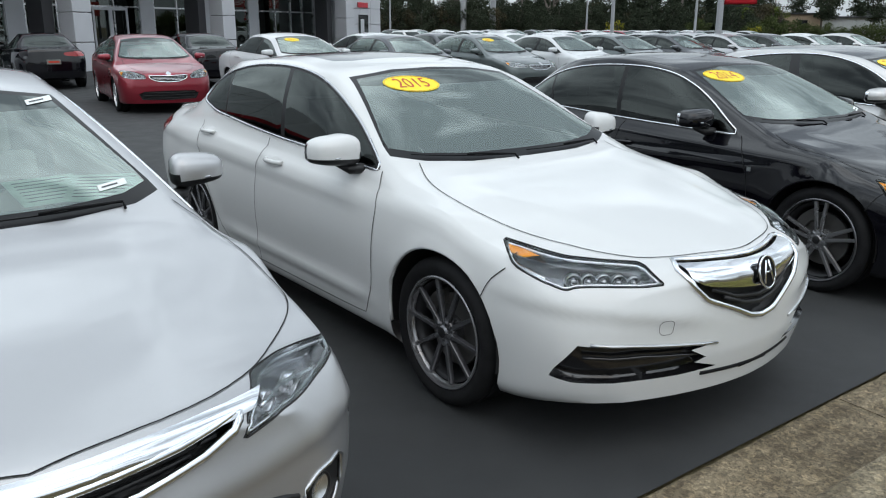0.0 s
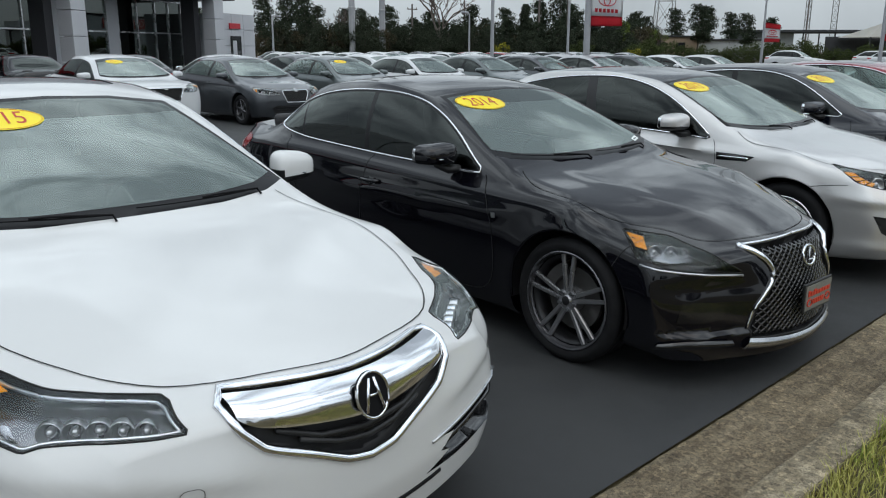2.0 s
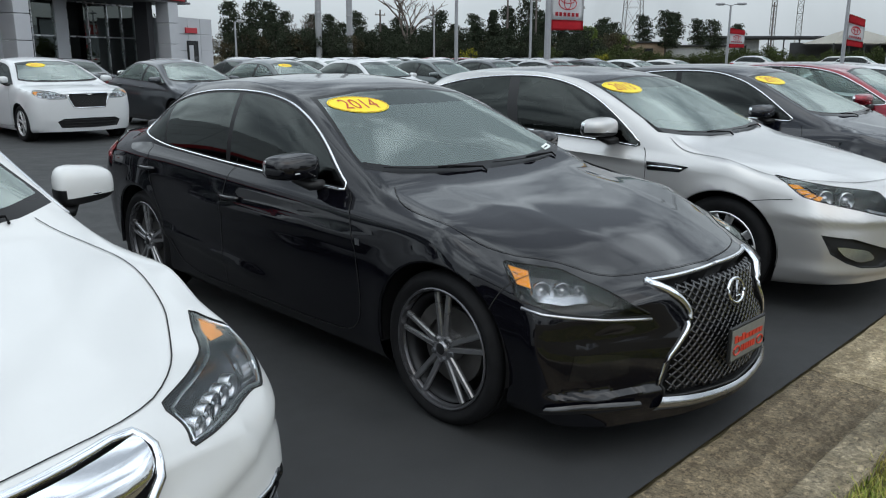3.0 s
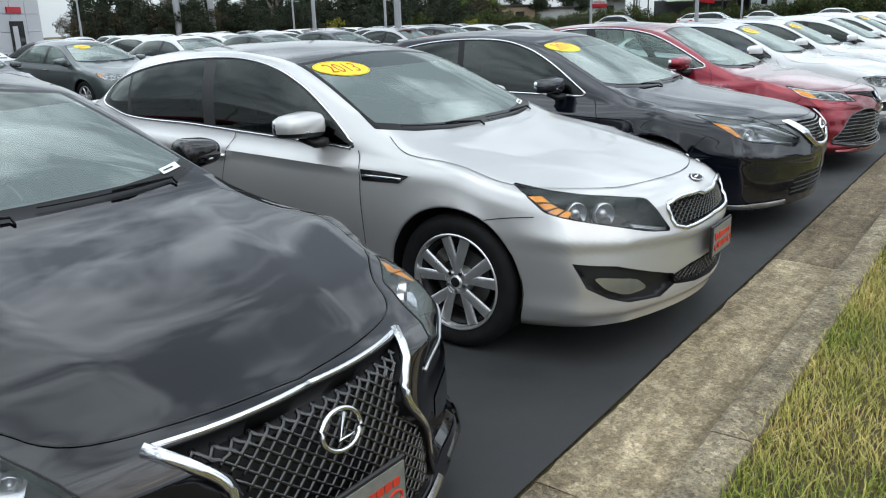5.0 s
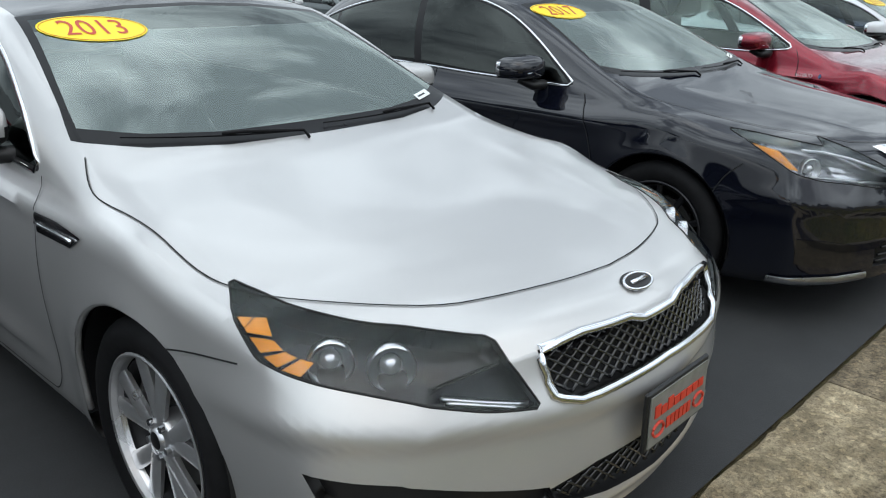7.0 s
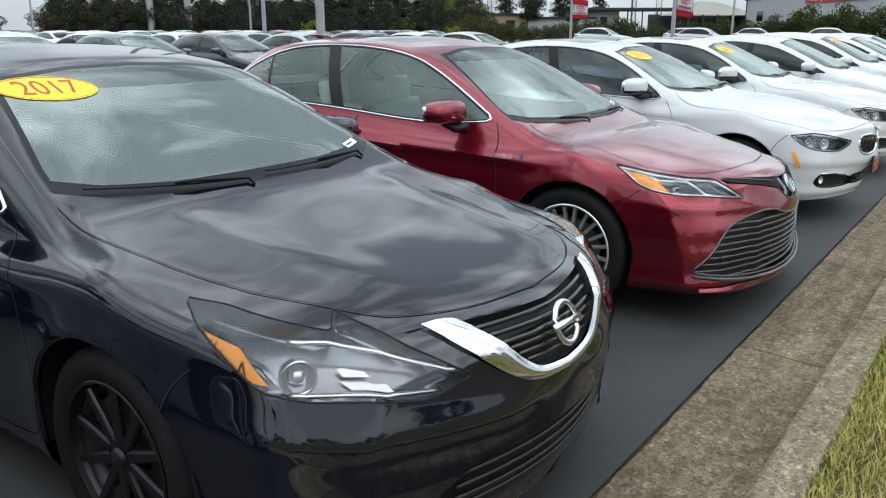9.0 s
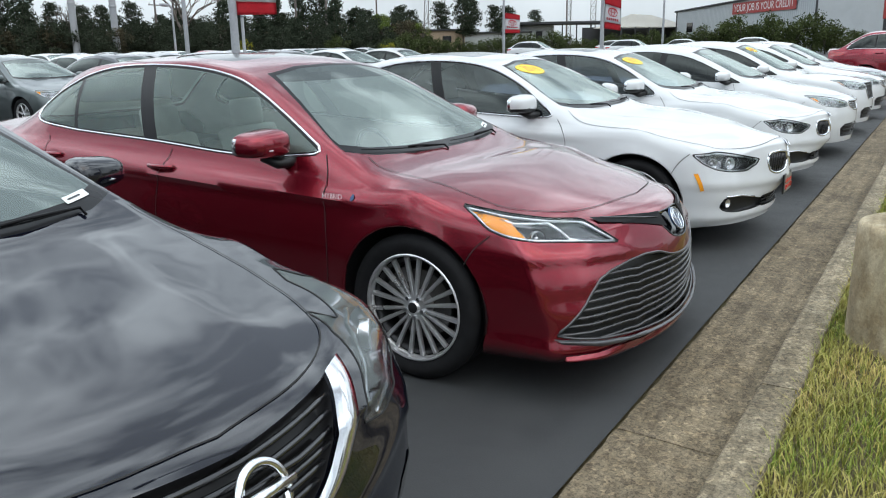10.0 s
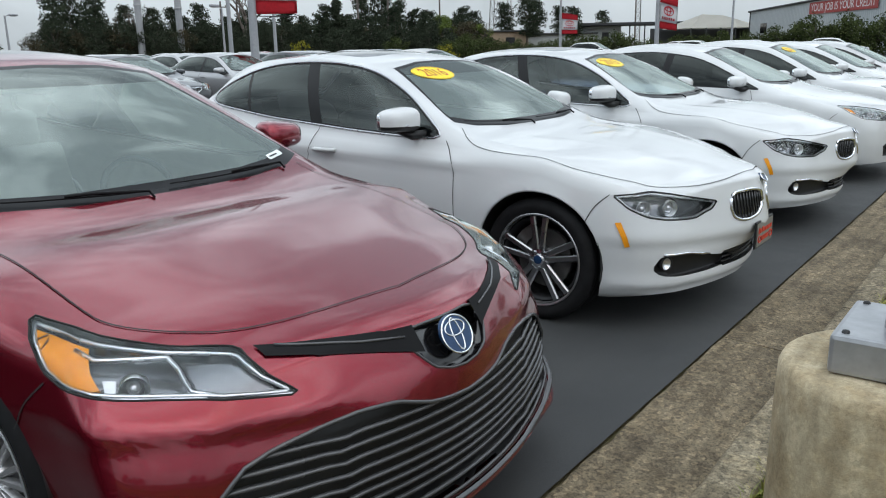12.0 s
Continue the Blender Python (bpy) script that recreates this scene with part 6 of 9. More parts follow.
def black_sports_sedan():
    def spindle(b, x, y, z):
        # the flanks of the grille fall back from its edge
        if y < -0.45 and abs(x) > 0.33 and z < 0.62:
            q = min(1, (abs(x) - 0.33) / 0.2) * min(1, (0.62 - z) / 0.12) * min(1, (-0.45 - y) / 0.2)
            y += 0.05 * q * (1 if z > 0.28 else 0.4)
        return x, y, z
    b = Body(dlo=[(0.645, 0.922), (0.774, 1), (0.965, 1.125), (1.147, 1.22), (1.349, 1.294), (1.585, 1.333), (1.845, 1.343), (2.139, 1.335), (2.4, 1.305), (2.6, 1.255), (2.78, 1.17), (2.92, 1.075), (2.86, 1.045), (2.737, 1.022), (2.479, 0.987), (2.153, 0.97), (1.791, 0.953), (1.403, 0.94), (1.077, 0.933), (0.852, 0.925)], posts=((1.755, 1.84, 0.022), (2.49, 2.66, 0.012)), door_line=[(0.64, 0.92), (0.585, 0.82), (0.535, 0.71), (0.5, 0.5), (0.54, 0.28)], shield_top=0.56, FO=0.885, lean=0.50, lean_from=0.42, WB=2.80, RO=0.96, W=0.905, H=1.43, roof_w=0.69, shield_w=0.81, R=0.335, cowl=0.44, head=1.40, rear_head=2.50, deck=3.12, zF=0.725, zC=0.965, zD=1.03, beltF=0.91, beltR=0.97, dlo_r=2.95, pillar=1.66, quarter=2.55, bow=0.32, nose_w=0.84, chin=0.15, tuck=0.0, creases=((0.3, 0.73, 2.2, 0.70, 0.012, 0.04), (1.2, 0.34, 3.0, 0.52, 0.016, 0.05)), shape=(hood_ridge(0.52, 0.26, 0.014), spindle), hood_line=[(-0.70, 0.47), (-0.80, 0.33), (-0.82, 0.08), (-0.79, -0.235), (-0.645, -0.38), (-0.597, -0.44), (-0.55, -0.54), (-0.44, -0.62), (-0.22, -0.70), (0, -0.725)])
    car = build_car("sedan", "glossy black sports sedan with mesh grille" + ROW, b, P_BLACK, W_TWIN_DARK, GROUP, pose(5.62, 0.91, 0, 0, 0, -1.5), trim=M_CHROME, sunroof=0.75)
    headlight(b, car, DIAG, [(-0.365, 0.761), (-0.266, 0.746), (-0.136, 0.728), (-0.053, 0.695), (0.049, 0.661), (0.217, 0.568), (0.092, 0.574), (-0.059, 0.589), (-0.179, 0.608), (-0.263, 0.631), (-0.312, 0.635), (-0.342, 0.702)], [(-0.215, 0.694, 0.036), (-0.132, 0.688, 0.036), (-0.07, 0.686, 0.024)], [(-0.344, 0.751), (-0.267, 0.733), (-0.262, 0.687), (-0.317, 0.695)], ([(-0.26, 0.735), (-0.15, 0.722), (-0.04, 0.69), (-0.04, 0.655), (-0.14, 0.648), (-0.25, 0.665)],), M_BOWLDARK, label="dark headlight with round projectors", border=False)
    for w in (DIAG, DIAG.mirror()):
        bars(b, car, w, [[(-0.30, 0.614), (-0.228, 0.599), (-0.083, 0.580), (0.039, 0.569), (0.205, 0.556)]], M_SATIN, 0.007, 0.002, name="running_light", label="slim running light strip")
    half = [(0, 0.693), (-0.19, 0.688), (-0.395, 0.681), (-0.342, 0.645), (-0.292, 0.60), (-0.278, 0.555), (-0.302, 0.51), (-0.36, 0.44), (-0.395, 0.39), (-0.424, 0.29), (-0.42, 0.24), (0, 0.215)]
    for ob, loops, w in opening(b, car, FRONT, mir(half), "grille", "black mesh spindle grille", 0.06, M_TRIM, False):
        surround(ob, loops, M_TRIM, 0.006)
        lattice(b, ob, mir([(0, 0.684), (-0.365, 0.672), (-0.32, 0.635), (-0.272, 0.58), (-0.268, 0.545), (-0.31, 0.48), (-0.385, 0.385), (-0.412, 0.29), (-0.40, 0.25), (0, 0.228)]), 0.044, 0.80, M_GLOSSBLACK, 0.0065, -0.012)
        emblem_disc(b, ob, 0.596, 0.064, 0.050, None, "", [([(0.022, 0.036), (-0.020, -0.022), (0.034, -0.022)], 0.006)], lift=0.016, edge=0.007)
    for s in (-1, 1):
        edge = [(s * 0.412, 0.684), (s * 0.354, 0.646), (s * 0.304, 0.60), (s * 0.290, 0.555), (s * 0.314, 0.51), (s * 0.372, 0.44), (s * 0.408, 0.39), (s * 0.437, 0.285)]
        part("grille_edge", tubed(drawn(b.tree, FRONT, rounded(edge, 0.25, 2, False), 0.03, 0.004), 0.013, sides=8, taper=lambda q: 1.3 - 0.9 * q), M_CHROME, car, "bright grille edge")
        part("grille_top_edge", tubed(drawn(b.tree, FRONT, [(s * 0.412, 0.684), (s * 0.2, 0.690), (0, 0.695)], 0.03, 0.004), 0.008, sides=8), M_CHROME, car, "bright grille edge")
    band(b, car, FRONT, [(-0.43, 0.245), (-0.2, 0.220), (0, 0.214), (0.2, 0.220), (0.43, 0.245)], [(-0.47, 0.195), (-0.2, 0.178), (0, 0.174), (0.2, 0.178), (0.47, 0.195)], M_SATIN, 0.012, "chin_strip", "satin lower lip", 30, 0.012)
    for w in (DIAG, DIAG.mirror()):
        band(b, car, w, [(-0.20, 0.245), (-0.05, 0.265), (0.16, 0.245)], [(-0.22, 0.215), (-0.05, 0.222), (0.17, 0.215)], M_GLOSSBLACK, 0.016, "corner_winglet", "black corner lip", 16, 0.01)
        band(b, car, w, [(-0.10, 0.44), (0.02, 0.44), (0.12, 0.42)], [(-0.12, 0.34), (0.02, 0.33), (0.12, 0.35)], M_GLOSSBLACK, 0.003, "corner_duct", "black corner duct", 12)
    pl = front_plate(b, 0.41, 0.0, 0.31, 0.15, 0.03)
    part("side_badge", patch(b.tree, RIGHT, [(-0.52, 0.735), (-0.49, 0.735), (-0.49, 0.705), (-0.52, 0.705)], 0.004), M_SATIN, car, "small bright side badge")
    door_mirror(car, b, P_BLACK, (-0.95, 0.955, 1.014), 1.03, 1.03)
    handle(b, car, 1.639, 0.78, P_BLACK)
    handle(b, car, 2.633, 0.846, P_BLACK)
    finish(b)
    year_sticker(b, "2014", -0.36)
    stock_label(b)
    return b


def silver_glass_roof_sedan():
    b = Body(dlo=[(0.607, 0.938), (0.703, 1.013), (0.835, 1.109), (1.028, 1.228), (1.211, 1.309), (1.387, 1.359), (1.581, 1.388), (1.772, 1.394), (2.038, 1.385), (2.34, 1.355), (2.62, 1.3), (2.82, 1.225), (2.9, 1.15), (2.86, 1.11), (2.71, 1.08), (2.56, 1.039), (2.339, 1.022), (1.937, 1.015), (1.624, 0.996), (1.336, 0.98), (0.987, 0.964), (0.752, 0.946)], posts=((1.735, 1.845, 0.05), (2.49, 2.62, 0.014)), door_line=[(0.6, 0.935), (0.552, 0.852), (0.55, 0.716), (0.536, 0.556), (0.54, 0.35), (0.6, 0.27)], FO=0.965, bow_up=0.22, nose_w=0.82, lean=0.36, WB=2.795, RO=1.10, W=0.915, H=1.465, roof_w=0.735, shield_w=0.835, R=0.335, bumper_line=[(-0.43, 0.705), (-0.30, 0.692), (-0.19, 0.672)], cowl=0.29, head=1.26, rear_head=2.56, deck=3.22, zF=0.80, zC=0.985, zD=1.06, beltF=0.93, beltR=0.99, dlo_r=3.05, pillar=1.52, quarter=2.75, door_f=0.44, frame_mat=M_TRIM, creases=((0.4, 0.845, 3.7, 0.93, 0.010, 0.03), (0.6, 0.36, 2.6, 0.42, 0.016, 0.05)), shape=(hood_ridge(0.60, 0.36, 0.010), nose_ridge(0.545, 0.600, 0.020, 0.06), nose_ridge(0.27, 0.27, 0.020, 0.05)), hood_line=[(-0.77, 0.44), (-0.806, 0.358), (-0.825, 0.27), (-0.814, 0.06), (-0.82, -0.19), (-0.79, -0.32), (-0.68, -0.48), (-0.50, -0.651), (-0.346, -0.718), (-0.151, -0.773), (0, -0.785)])
    car = build_car("sedan", "silver sedan with a dark glass roof" + ROW, b, P_SILVER, W_TWIN_BRIGHT, GROUP, pose(8.21, 0.955, 0, 0, 0, 1.0), trim=M_CHROME, roof=M_ROOFGLASS)
    headlight(b, car, DIAG, [(-0.3616, 0.8336), (-0.241, 0.8056), (-0.0492, 0.776), (0.0914, 0.7602), (0.2298, 0.7456), (0.276, 0.6872), (0.3398, 0.5972), (0.2178, 0.6144), (0.0786, 0.6486), (-0.0684, 0.6786), (-0.1952, 0.7064), (-0.2676, 0.7272), (-0.3184, 0.7802)], [(-0.112, 0.740, 0.050), (0.014, 0.727, 0.052)], None, (), M_BOWLDARK, label="black headlight with amber marks", lines=([(0.12, 0.655), (0.22, 0.632), (0.31, 0.612)], [(0.13, 0.646), (0.23, 0.624), (0.30, 0.606)]), border=False)
    for w in (DIAG, DIAG.mirror()):
        outer = [(-0.322, 0.798), (-0.292, 0.765), (-0.258, 0.735), (-0.218, 0.716), (-0.165, 0.704)]
        inner_ = [(-0.258, 0.795), (-0.232, 0.769), (-0.205, 0.750), (-0.175, 0.738), (-0.140, 0.729)]
        for p, q, r, s in zip(outer, outer[1:], inner_, inner_[1:]):
            mixed = lambda a, c, k: (a[0] + (c[0] - a[0]) * k, a[1] + (c[1] - a[1]) * k)
            part("turn_signal", patch(b.tree, w, [mixed(p, q, 0.08), mixed(p, q, 0.86), mixed(r, s, 0.86), mixed(r, s, 0.08)], -0.008, 0.03), M_AMBER, car, "amber turn signal")
    half = [(0, 0.712), (-0.07, 0.712), (-0.12, 0.728), (-0.27, 0.728), (-0.392, 0.714), (-0.386, 0.66), (-0.380, 0.610), (-0.310, 0.588), (-0.15, 0.595), (0, 0.600)]
    for ob, loops, w in opening(b, car, FRONT, mir(half), "grille", "black mesh grille", 0.05, M_TRIM, False):
        surround(ob, loops, M_CHROME, 0.012, label="chrome grille frame")
        lattice(b, ob, mir([(0, 0.705), (-0.07, 0.705), (-0.12, 0.720), (-0.27, 0.720), (-0.378, 0.706), (-0.368, 0.62), (-0.305, 0.598), (-0.15, 0.605), (0, 0.608)]), 0.040, 0.65, M_GLOSSBLACK, 0.005, -0.014)
    emblem_disc(b, car, 0.768, 0.056, 0.026, M_TRIM, "oval emblem", [([(-0.034, 0), (0.034, 0)], 0.006)], tilt=-66, lift=0.002, edge=0.004)
    for ob, loops, w in opening(b, car, DIAG, [(-0.171, 0.510), (0.034, 0.486), (0.20, 0.435), (0.367, 0.385), (0.385, 0.330), (0.286, 0.290), (0.10, 0.305), (-0.003, 0.337), (-0.109, 0.394)], "fog_lamp_recess", "black fog lamp recess", 0.035):
        part("fog_lamp", patch(b.tree, w, rounded([(-0.085, 0.446), (0.144, 0.412), (0.224, 0.345), (0.10, 0.335), (-0.015, 0.375)], 0.18, 2), -0.012), M_REFL, ob, "bright fog lamp reflector")
        ln = part("fog_lamp_lens", patch(b.tree, w, rounded([(-0.09, 0.450), (0.144, 0.415), (0.228, 0.345), (0.10, 0.331), (-0.018, 0.372)], 0.18, 2), 0.0), G_LENS, ob, "clear lens")
        ln.visible_shadow = False
    half = [(0, 0.415), (-0.25, 0.405), (-0.40, 0.375), (-0.36, 0.325), (-0.2, 0.30), (0, 0.29)]
    for ob, loops, w in opening(b, car, FRONT, mir(half), "lower_grille", "black lower grille", 0.04, M_TRIM, False):
        lattice(b, ob, mir([(0, 0.41), (-0.37, 0.375), (-0.34, 0.325), (0, 0.30)]), 0.045, 0.75, M_GLOSSBLACK, 0.005, -0.010)
    front_plate(b, 0.485, 0.0, 0.31, 0.16, 0.03)
    for s, view in ((-1, RIGHT), (1, RIGHT.mirror())):
        part("side_vent", patch(b.tree, view, [(-0.546, 0.850), (-0.40, 0.848), (-0.237, 0.838), (-0.30, 0.800), (-0.536, 0.794)], 0.004), M_GLOSSBLACK, car, "black fender vent")
        part("vent_strip", tubed(drawn(b.tree, view, [(-0.53, 0.824), (-0.28, 0.822)], 0.03, 0.010), 0.006, sides=6), M_CHROME, car, "chrome vent strip")
    door_mirror(car, b, P_SILVER, (-0.955, 0.915, 1.054), 1.08, 1.0, under=M_TRIM)
    handle(b, car, 1.662, 0.854, M_CHROME)
    handle(b, car, 2.721, 0.889, M_CHROME)
    finish(b)
    year_sticker(b, "2013", -0.44)
    stock_label(b)
    return b


def blue_black_sedan():
    b = Body(dlo=[(0.53, 0.965), (0.656, 1.047), (0.813, 1.151), (0.978, 1.246), (1.14, 1.32), (1.341, 1.378), (1.524, 1.4), (1.81, 1.404), (2.118, 1.388), (2.379, 1.35), (2.625, 1.285), (2.83, 1.2), (2.95, 1.11), (2.9, 1.065), (2.657, 1.034), (2.407, 1.03), (2.12, 1.021), (1.853, 1.01), (1.603, 1.002), (1.321, 0.988), (1.144, 0.983), (0.814, 0.975)], posts=((1.7, 1.82, 0.03), (2.49, 2.62, 0.014)), shield_top=0.575, FO=0.985, nose_w=0.835, WB=2.775, RO=1.12, W=0.915, H=1.47, roof_w=0.69, shield_w=0.80, R=0.335, cowl=0.22, head=1.20, rear_head=2.56, deck=3.22, zF=0.83, zC=0.99, zD=1.06, beltF=0.935, beltR=0.99, dlo_r=3.05, pillar=1.54, quarter=2.58, nose_drop=0.115, creases=((0.2, 0.80, 3.0, 0.86, 0.012, 0.04),), shape=(hood_ridge(0.50, 0.28, 0.020, 0.06), nose_ridge(0.50, 0.58, 0.016, 0.06, 0.15)), hood_line=[(-0.76, 0.36), (-0.77, 0.2), (-0.73, -0.02), (-0.70, -0.21), (-0.64, -0.42), (-0.565, -0.593), (-0.509, -0.69), (-0.378, -0.78), (-0.217, -0.838), (0, -0.862)])
    car = build_car("sedan", "blue-black sedan with chrome V-shaped grille" + ROW, b, P_NAVY, W_BLACK, GROUP, pose(10.82, 1.0, 0, 0, 0, 0), trim=M_CHROME)
    headlight(b, car, DIAG, [(-0.367, 0.86), (-0.24, 0.843), (-0.08, 0.818), (0.008, 0.803), (0.012, 0.832), (0.03, 0.828), (0.137, 0.789), (0.256, 0.732), (0.374, 0.667), (0.25, 0.635), (0.107, 0.66), (-0.05, 0.68), (-0.165, 0.71), (-0.268, 0.785)], [(-0.07, 0.747, 0.046)], [(-0.305, 0.818), (-0.215, 0.797), (-0.145, 0.722), (-0.185, 0.726), (-0.262, 0.772)], ([(0.02, 0.757), (0.09, 0.742), (0.11, 0.722), (0.04, 0.731)], [(0.03, 0.722), (0.15, 0.700), (0.17, 0.680), (0.06, 0.694)]), border=False, bowl=M_BOWLMID, label="clear headlight with amber corner", lines=([(-0.10, 0.800), (0.0, 0.788), (0.12, 0.762), (0.34, 0.684)], [(-0.10, 0.700), (0.06, 0.682), (0.28, 0.650)]))
    half = [(0, 0.772), (-0.18, 0.778), (-0.350, 0.782), (-0.290, 0.735), (-0.19, 0.645), (-0.13, 0.613), (0, 0.602)]
    for ob, loops, w in opening(b, car, FRONT, mir(half), "grille", "black slatted grille", 0.05, M_TRIM, False):
        bars(b, ob, FRONT, [[(-q, z), (0, z - 0.006), (q, z)] for q, z in ((0.315, 0.764), (0.288, 0.741), (0.262, 0.718), (0.235, 0.694), (0.206, 0.670), (0.174, 0.645))], M_GLOSSBLACK, 0.008, -0.008)
        emblem_disc(b, ob, 0.705, 0.058, 0.060, None, "", [([(-0.075, 0), (0.075, 0)], 0.012)], lift=0.014, edge=0.010, tilt=-20)
    for s in (-1, 1):
        band(b, car, FRONT, [(s * 0.350, 0.784), (s * 0.290, 0.735), (s * 0.235, 0.685), (s * 0.19, 0.645), (s * 0.13, 0.613), (0, 0.604)], [(s * 0.445, 0.787), (s * 0.385, 0.722), (s * 0.30, 0.655), (s * 0.22, 0.602), (s * 0.13, 0.578), (0, 0.572)], M_CHROME, 0.012, "grille_v", "broad chrome V", 40, 0.010)
    half = [(0, 0.42), (-0.38, 0.42), (-0.50, 0.36), (-0.46, 0.26), (0, 0.25)]
    for ob, loops, w in opening(b, car, FRONT, mir(half), "lower_grille", "black lower grille", 0.05, M_TRIM, False):
        bars(b, ob, FRONT, [[(-0.44, z), (0, z), (0.44, z)] for z in (0.39, 0.35, 0.31, 0.28)], M_TRIM, 0.007, -0.012)
    for w in (DIAG, DIAG.mirror()):
        band(b, car, w, [(-0.13, 0.43), (0.02, 0.42), (0.16, 0.39)], [(-0.12, 0.31), (0.02, 0.30), (0.16, 0.30)], M_GLOSSBLACK, 0.003, "fog_panel", "black fog lamp panel", 14)
        headlamp_disc(b, car, w, -0.03, 0.36, 0.035)
        band(b, car, w, [(-0.20, 0.240), (0.0, 0.255), (0.25, 0.250)], [(-0.20, 0.205), (0.0, 0.212), (0.25, 0.210)], M_SATIN, 0.010, "chin_strip", "grey lower lip", 16, 0.008)
    door_mirror(car, b, P_NAVY, (-0.955, 0.83, 1.050), 1.05, 0.95)
    handle(b, car, 1.558, 0.838, M_CHROME)
    handle(b, car, 2.50, 0.88, M_CHROME)
    finish(b)
    year_sticker(b, "2017", -0.42)
    stock_label(b)
    return b


def red_hybrid_sedan():
    def brow(b, x, y, z):
        # the nose stands proud round the emblem
        if y < -0.5 and 0.50 < z < 0.78:
            y -= 0.025 * math.exp(-(x / 0.24) ** 2) * math.exp(-((z - 0.64) / 0.09) ** 2) * min(1, (-0.5 - y) / 0.2)
        return x, y, z
    b = Body(dlo=[(0.549, 1.011), (0.706, 1.099), (0.891, 1.198), (1.065, 1.283), (1.24, 1.353), (1.447, 1.397), (1.696, 1.423), (2.019, 1.43), (2.284, 1.418), (2.431, 1.396), (2.589, 1.355), (2.791, 1.265), (2.93, 1.15), (2.86, 1.1), (2.7, 1.078), (2.559, 1.067), (2.439, 1.055), (2.164, 1.042), (1.763, 1.024), (1.441, 1.002), (1.246, 0.988), (0.901, 0.977), (0.722, 0.994)], posts=((1.76, 1.99, 0.055), (2.43, 2.6, 0.016)), door_line=[(0.54, 1.005), (0.498, 0.935), (0.49, 0.87), (0.47, 0.8), (0.46, 0.55), (0.5, 0.29)], shield_top=0.5, FO=0.975, bow=0.29, bow_up=0.22, bow_low=0.22, nose_w=0.85, WB=2.825, RO=1.10, W=0.92, H=1.488, lean=0.75, roof_w=0.645, shield_w=0.80, R=0.345, cowl=0.26, head=1.26, rear_head=2.60, deck=3.26, zF=0.80, hood_arch=0.78, zC=0.965, zD=1.06, beltF=0.905, beltR=0.99, dlo_r=2.98, dlo_slope=0.20, pillar=1.60, quarter=2.52, nose_drop=0.05, chin=0.19, creases=((0.1, 0.80, 3.6, 0.90, 0.014, 0.04), (0.5, 0.34, 2.6, 0.38, 0.014, 0.05)), shape=(hood_ridge(0.56, 0.24, 0.006, 0.10), brow, nose_ridge(0.60, 0.645, 0.016, 0.05, 0.35), nose_ridge(0.225, 0.235, 0.030, 0.05)), hood_line=[(-0.665, 0.38), (-0.696, 0.305), (-0.704, 0.03), (-0.709, -0.30), (-0.69, -0.42), (-0.60, -0.54), (-0.501, -0.623), (-0.313, -0.70), (0, -0.738)])
    car = build_car("sedan", "ruby red hybrid sedan with wide slatted grille" + ROW, b, P_RED, W_FINE, GROUP, pose(13.63, 1.01, 0, 0, 0, 0), glass_side=G_LIGHT, trim=M_CHROME, leather=M_SEATLIGHT, seat_label="ash grey leather seat", sunroof=0.75)
    headlight(b, car, DIAG, [(-0.4122, 0.8392), (-0.248, 0.8042), (-0.0348, 0.7722), (0.0996, 0.763), (0.15, 0.7324), (0.2512, 0.6652), (0.0488, 0.6892), (-0.1428, 0.703), (-0.2776, 0.7238), (-0.337, 0.7472)], [(-0.128, 0.736, 0.034)], [(-0.394, 0.821), (-0.24, 0.79), (-0.22, 0.755), (-0.183, 0.713), (-0.28, 0.734), (-0.332, 0.757)], ([(-0.20, 0.758), (-0.17, 0.752), (-0.165, 0.712), (-0.18, 0.712)],), bowl=M_BOWLMID, label="clear headlight with amber corner", grey=([(-0.02, 0.752), (0.09, 0.752), (0.15, 0.722), (0.205, 0.684), (0.06, 0.700), (0.015, 0.712)],), lines=([(-0.27, 0.791), (-0.22, 0.775), (-0.06, 0.762), (-0.03, 0.743), (0.003, 0.708), (0.06, 0.697), (0.25, 0.668)], [(-0.20, 0.712), (-0.08, 0.701), (0.04, 0.693)]))
    half = [(0, 0.736), (-0.09, 0.736), (-0.155, 0.733), (-0.175, 0.705), (-0.144, 0.666), (-0.115, 0.634), (-0.06, 0.617), (0, 0.612)]
    for s in (-1, 1):
        band(b, car, FRONT, [(s * 0.505, 0.760), (s * 0.372, 0.755), (s * 0.251, 0.747), (s * 0.13, 0.740)], [(s * 0.507, 0.744), (s * 0.392, 0.730), (s * 0.233, 0.700), (s * 0.13, 0.675)], M_SLOT, 0.006, "grille_slot", "gloss black slot beside the emblem", 30)
        bars(b, car, FRONT, [[(s * 0.47, 0.757), (s * 0.3, 0.738), (s * 0.17, 0.720)]], M_SLAT, 0.004, 0.007, name="slot_strip", label="grey strip in the slot")
    for ob, loops, w in opening(b, car, FRONT, mir(half), "upper_grille", "gloss black upper grille", 0.03, M_GLOSSBLACK, False):
        surround(ob, loops, M_SLAT, 0.004)
        emblem_disc(b, ob, 0.686, 0.062, 0.054, M_BLUE, "blue and chrome oval emblem", (), ((0, 0, 0.018, 0.046), (0, 0.018, 0.042, 0.021)), tilt=-30, lift=0.004, edge=0.0032)
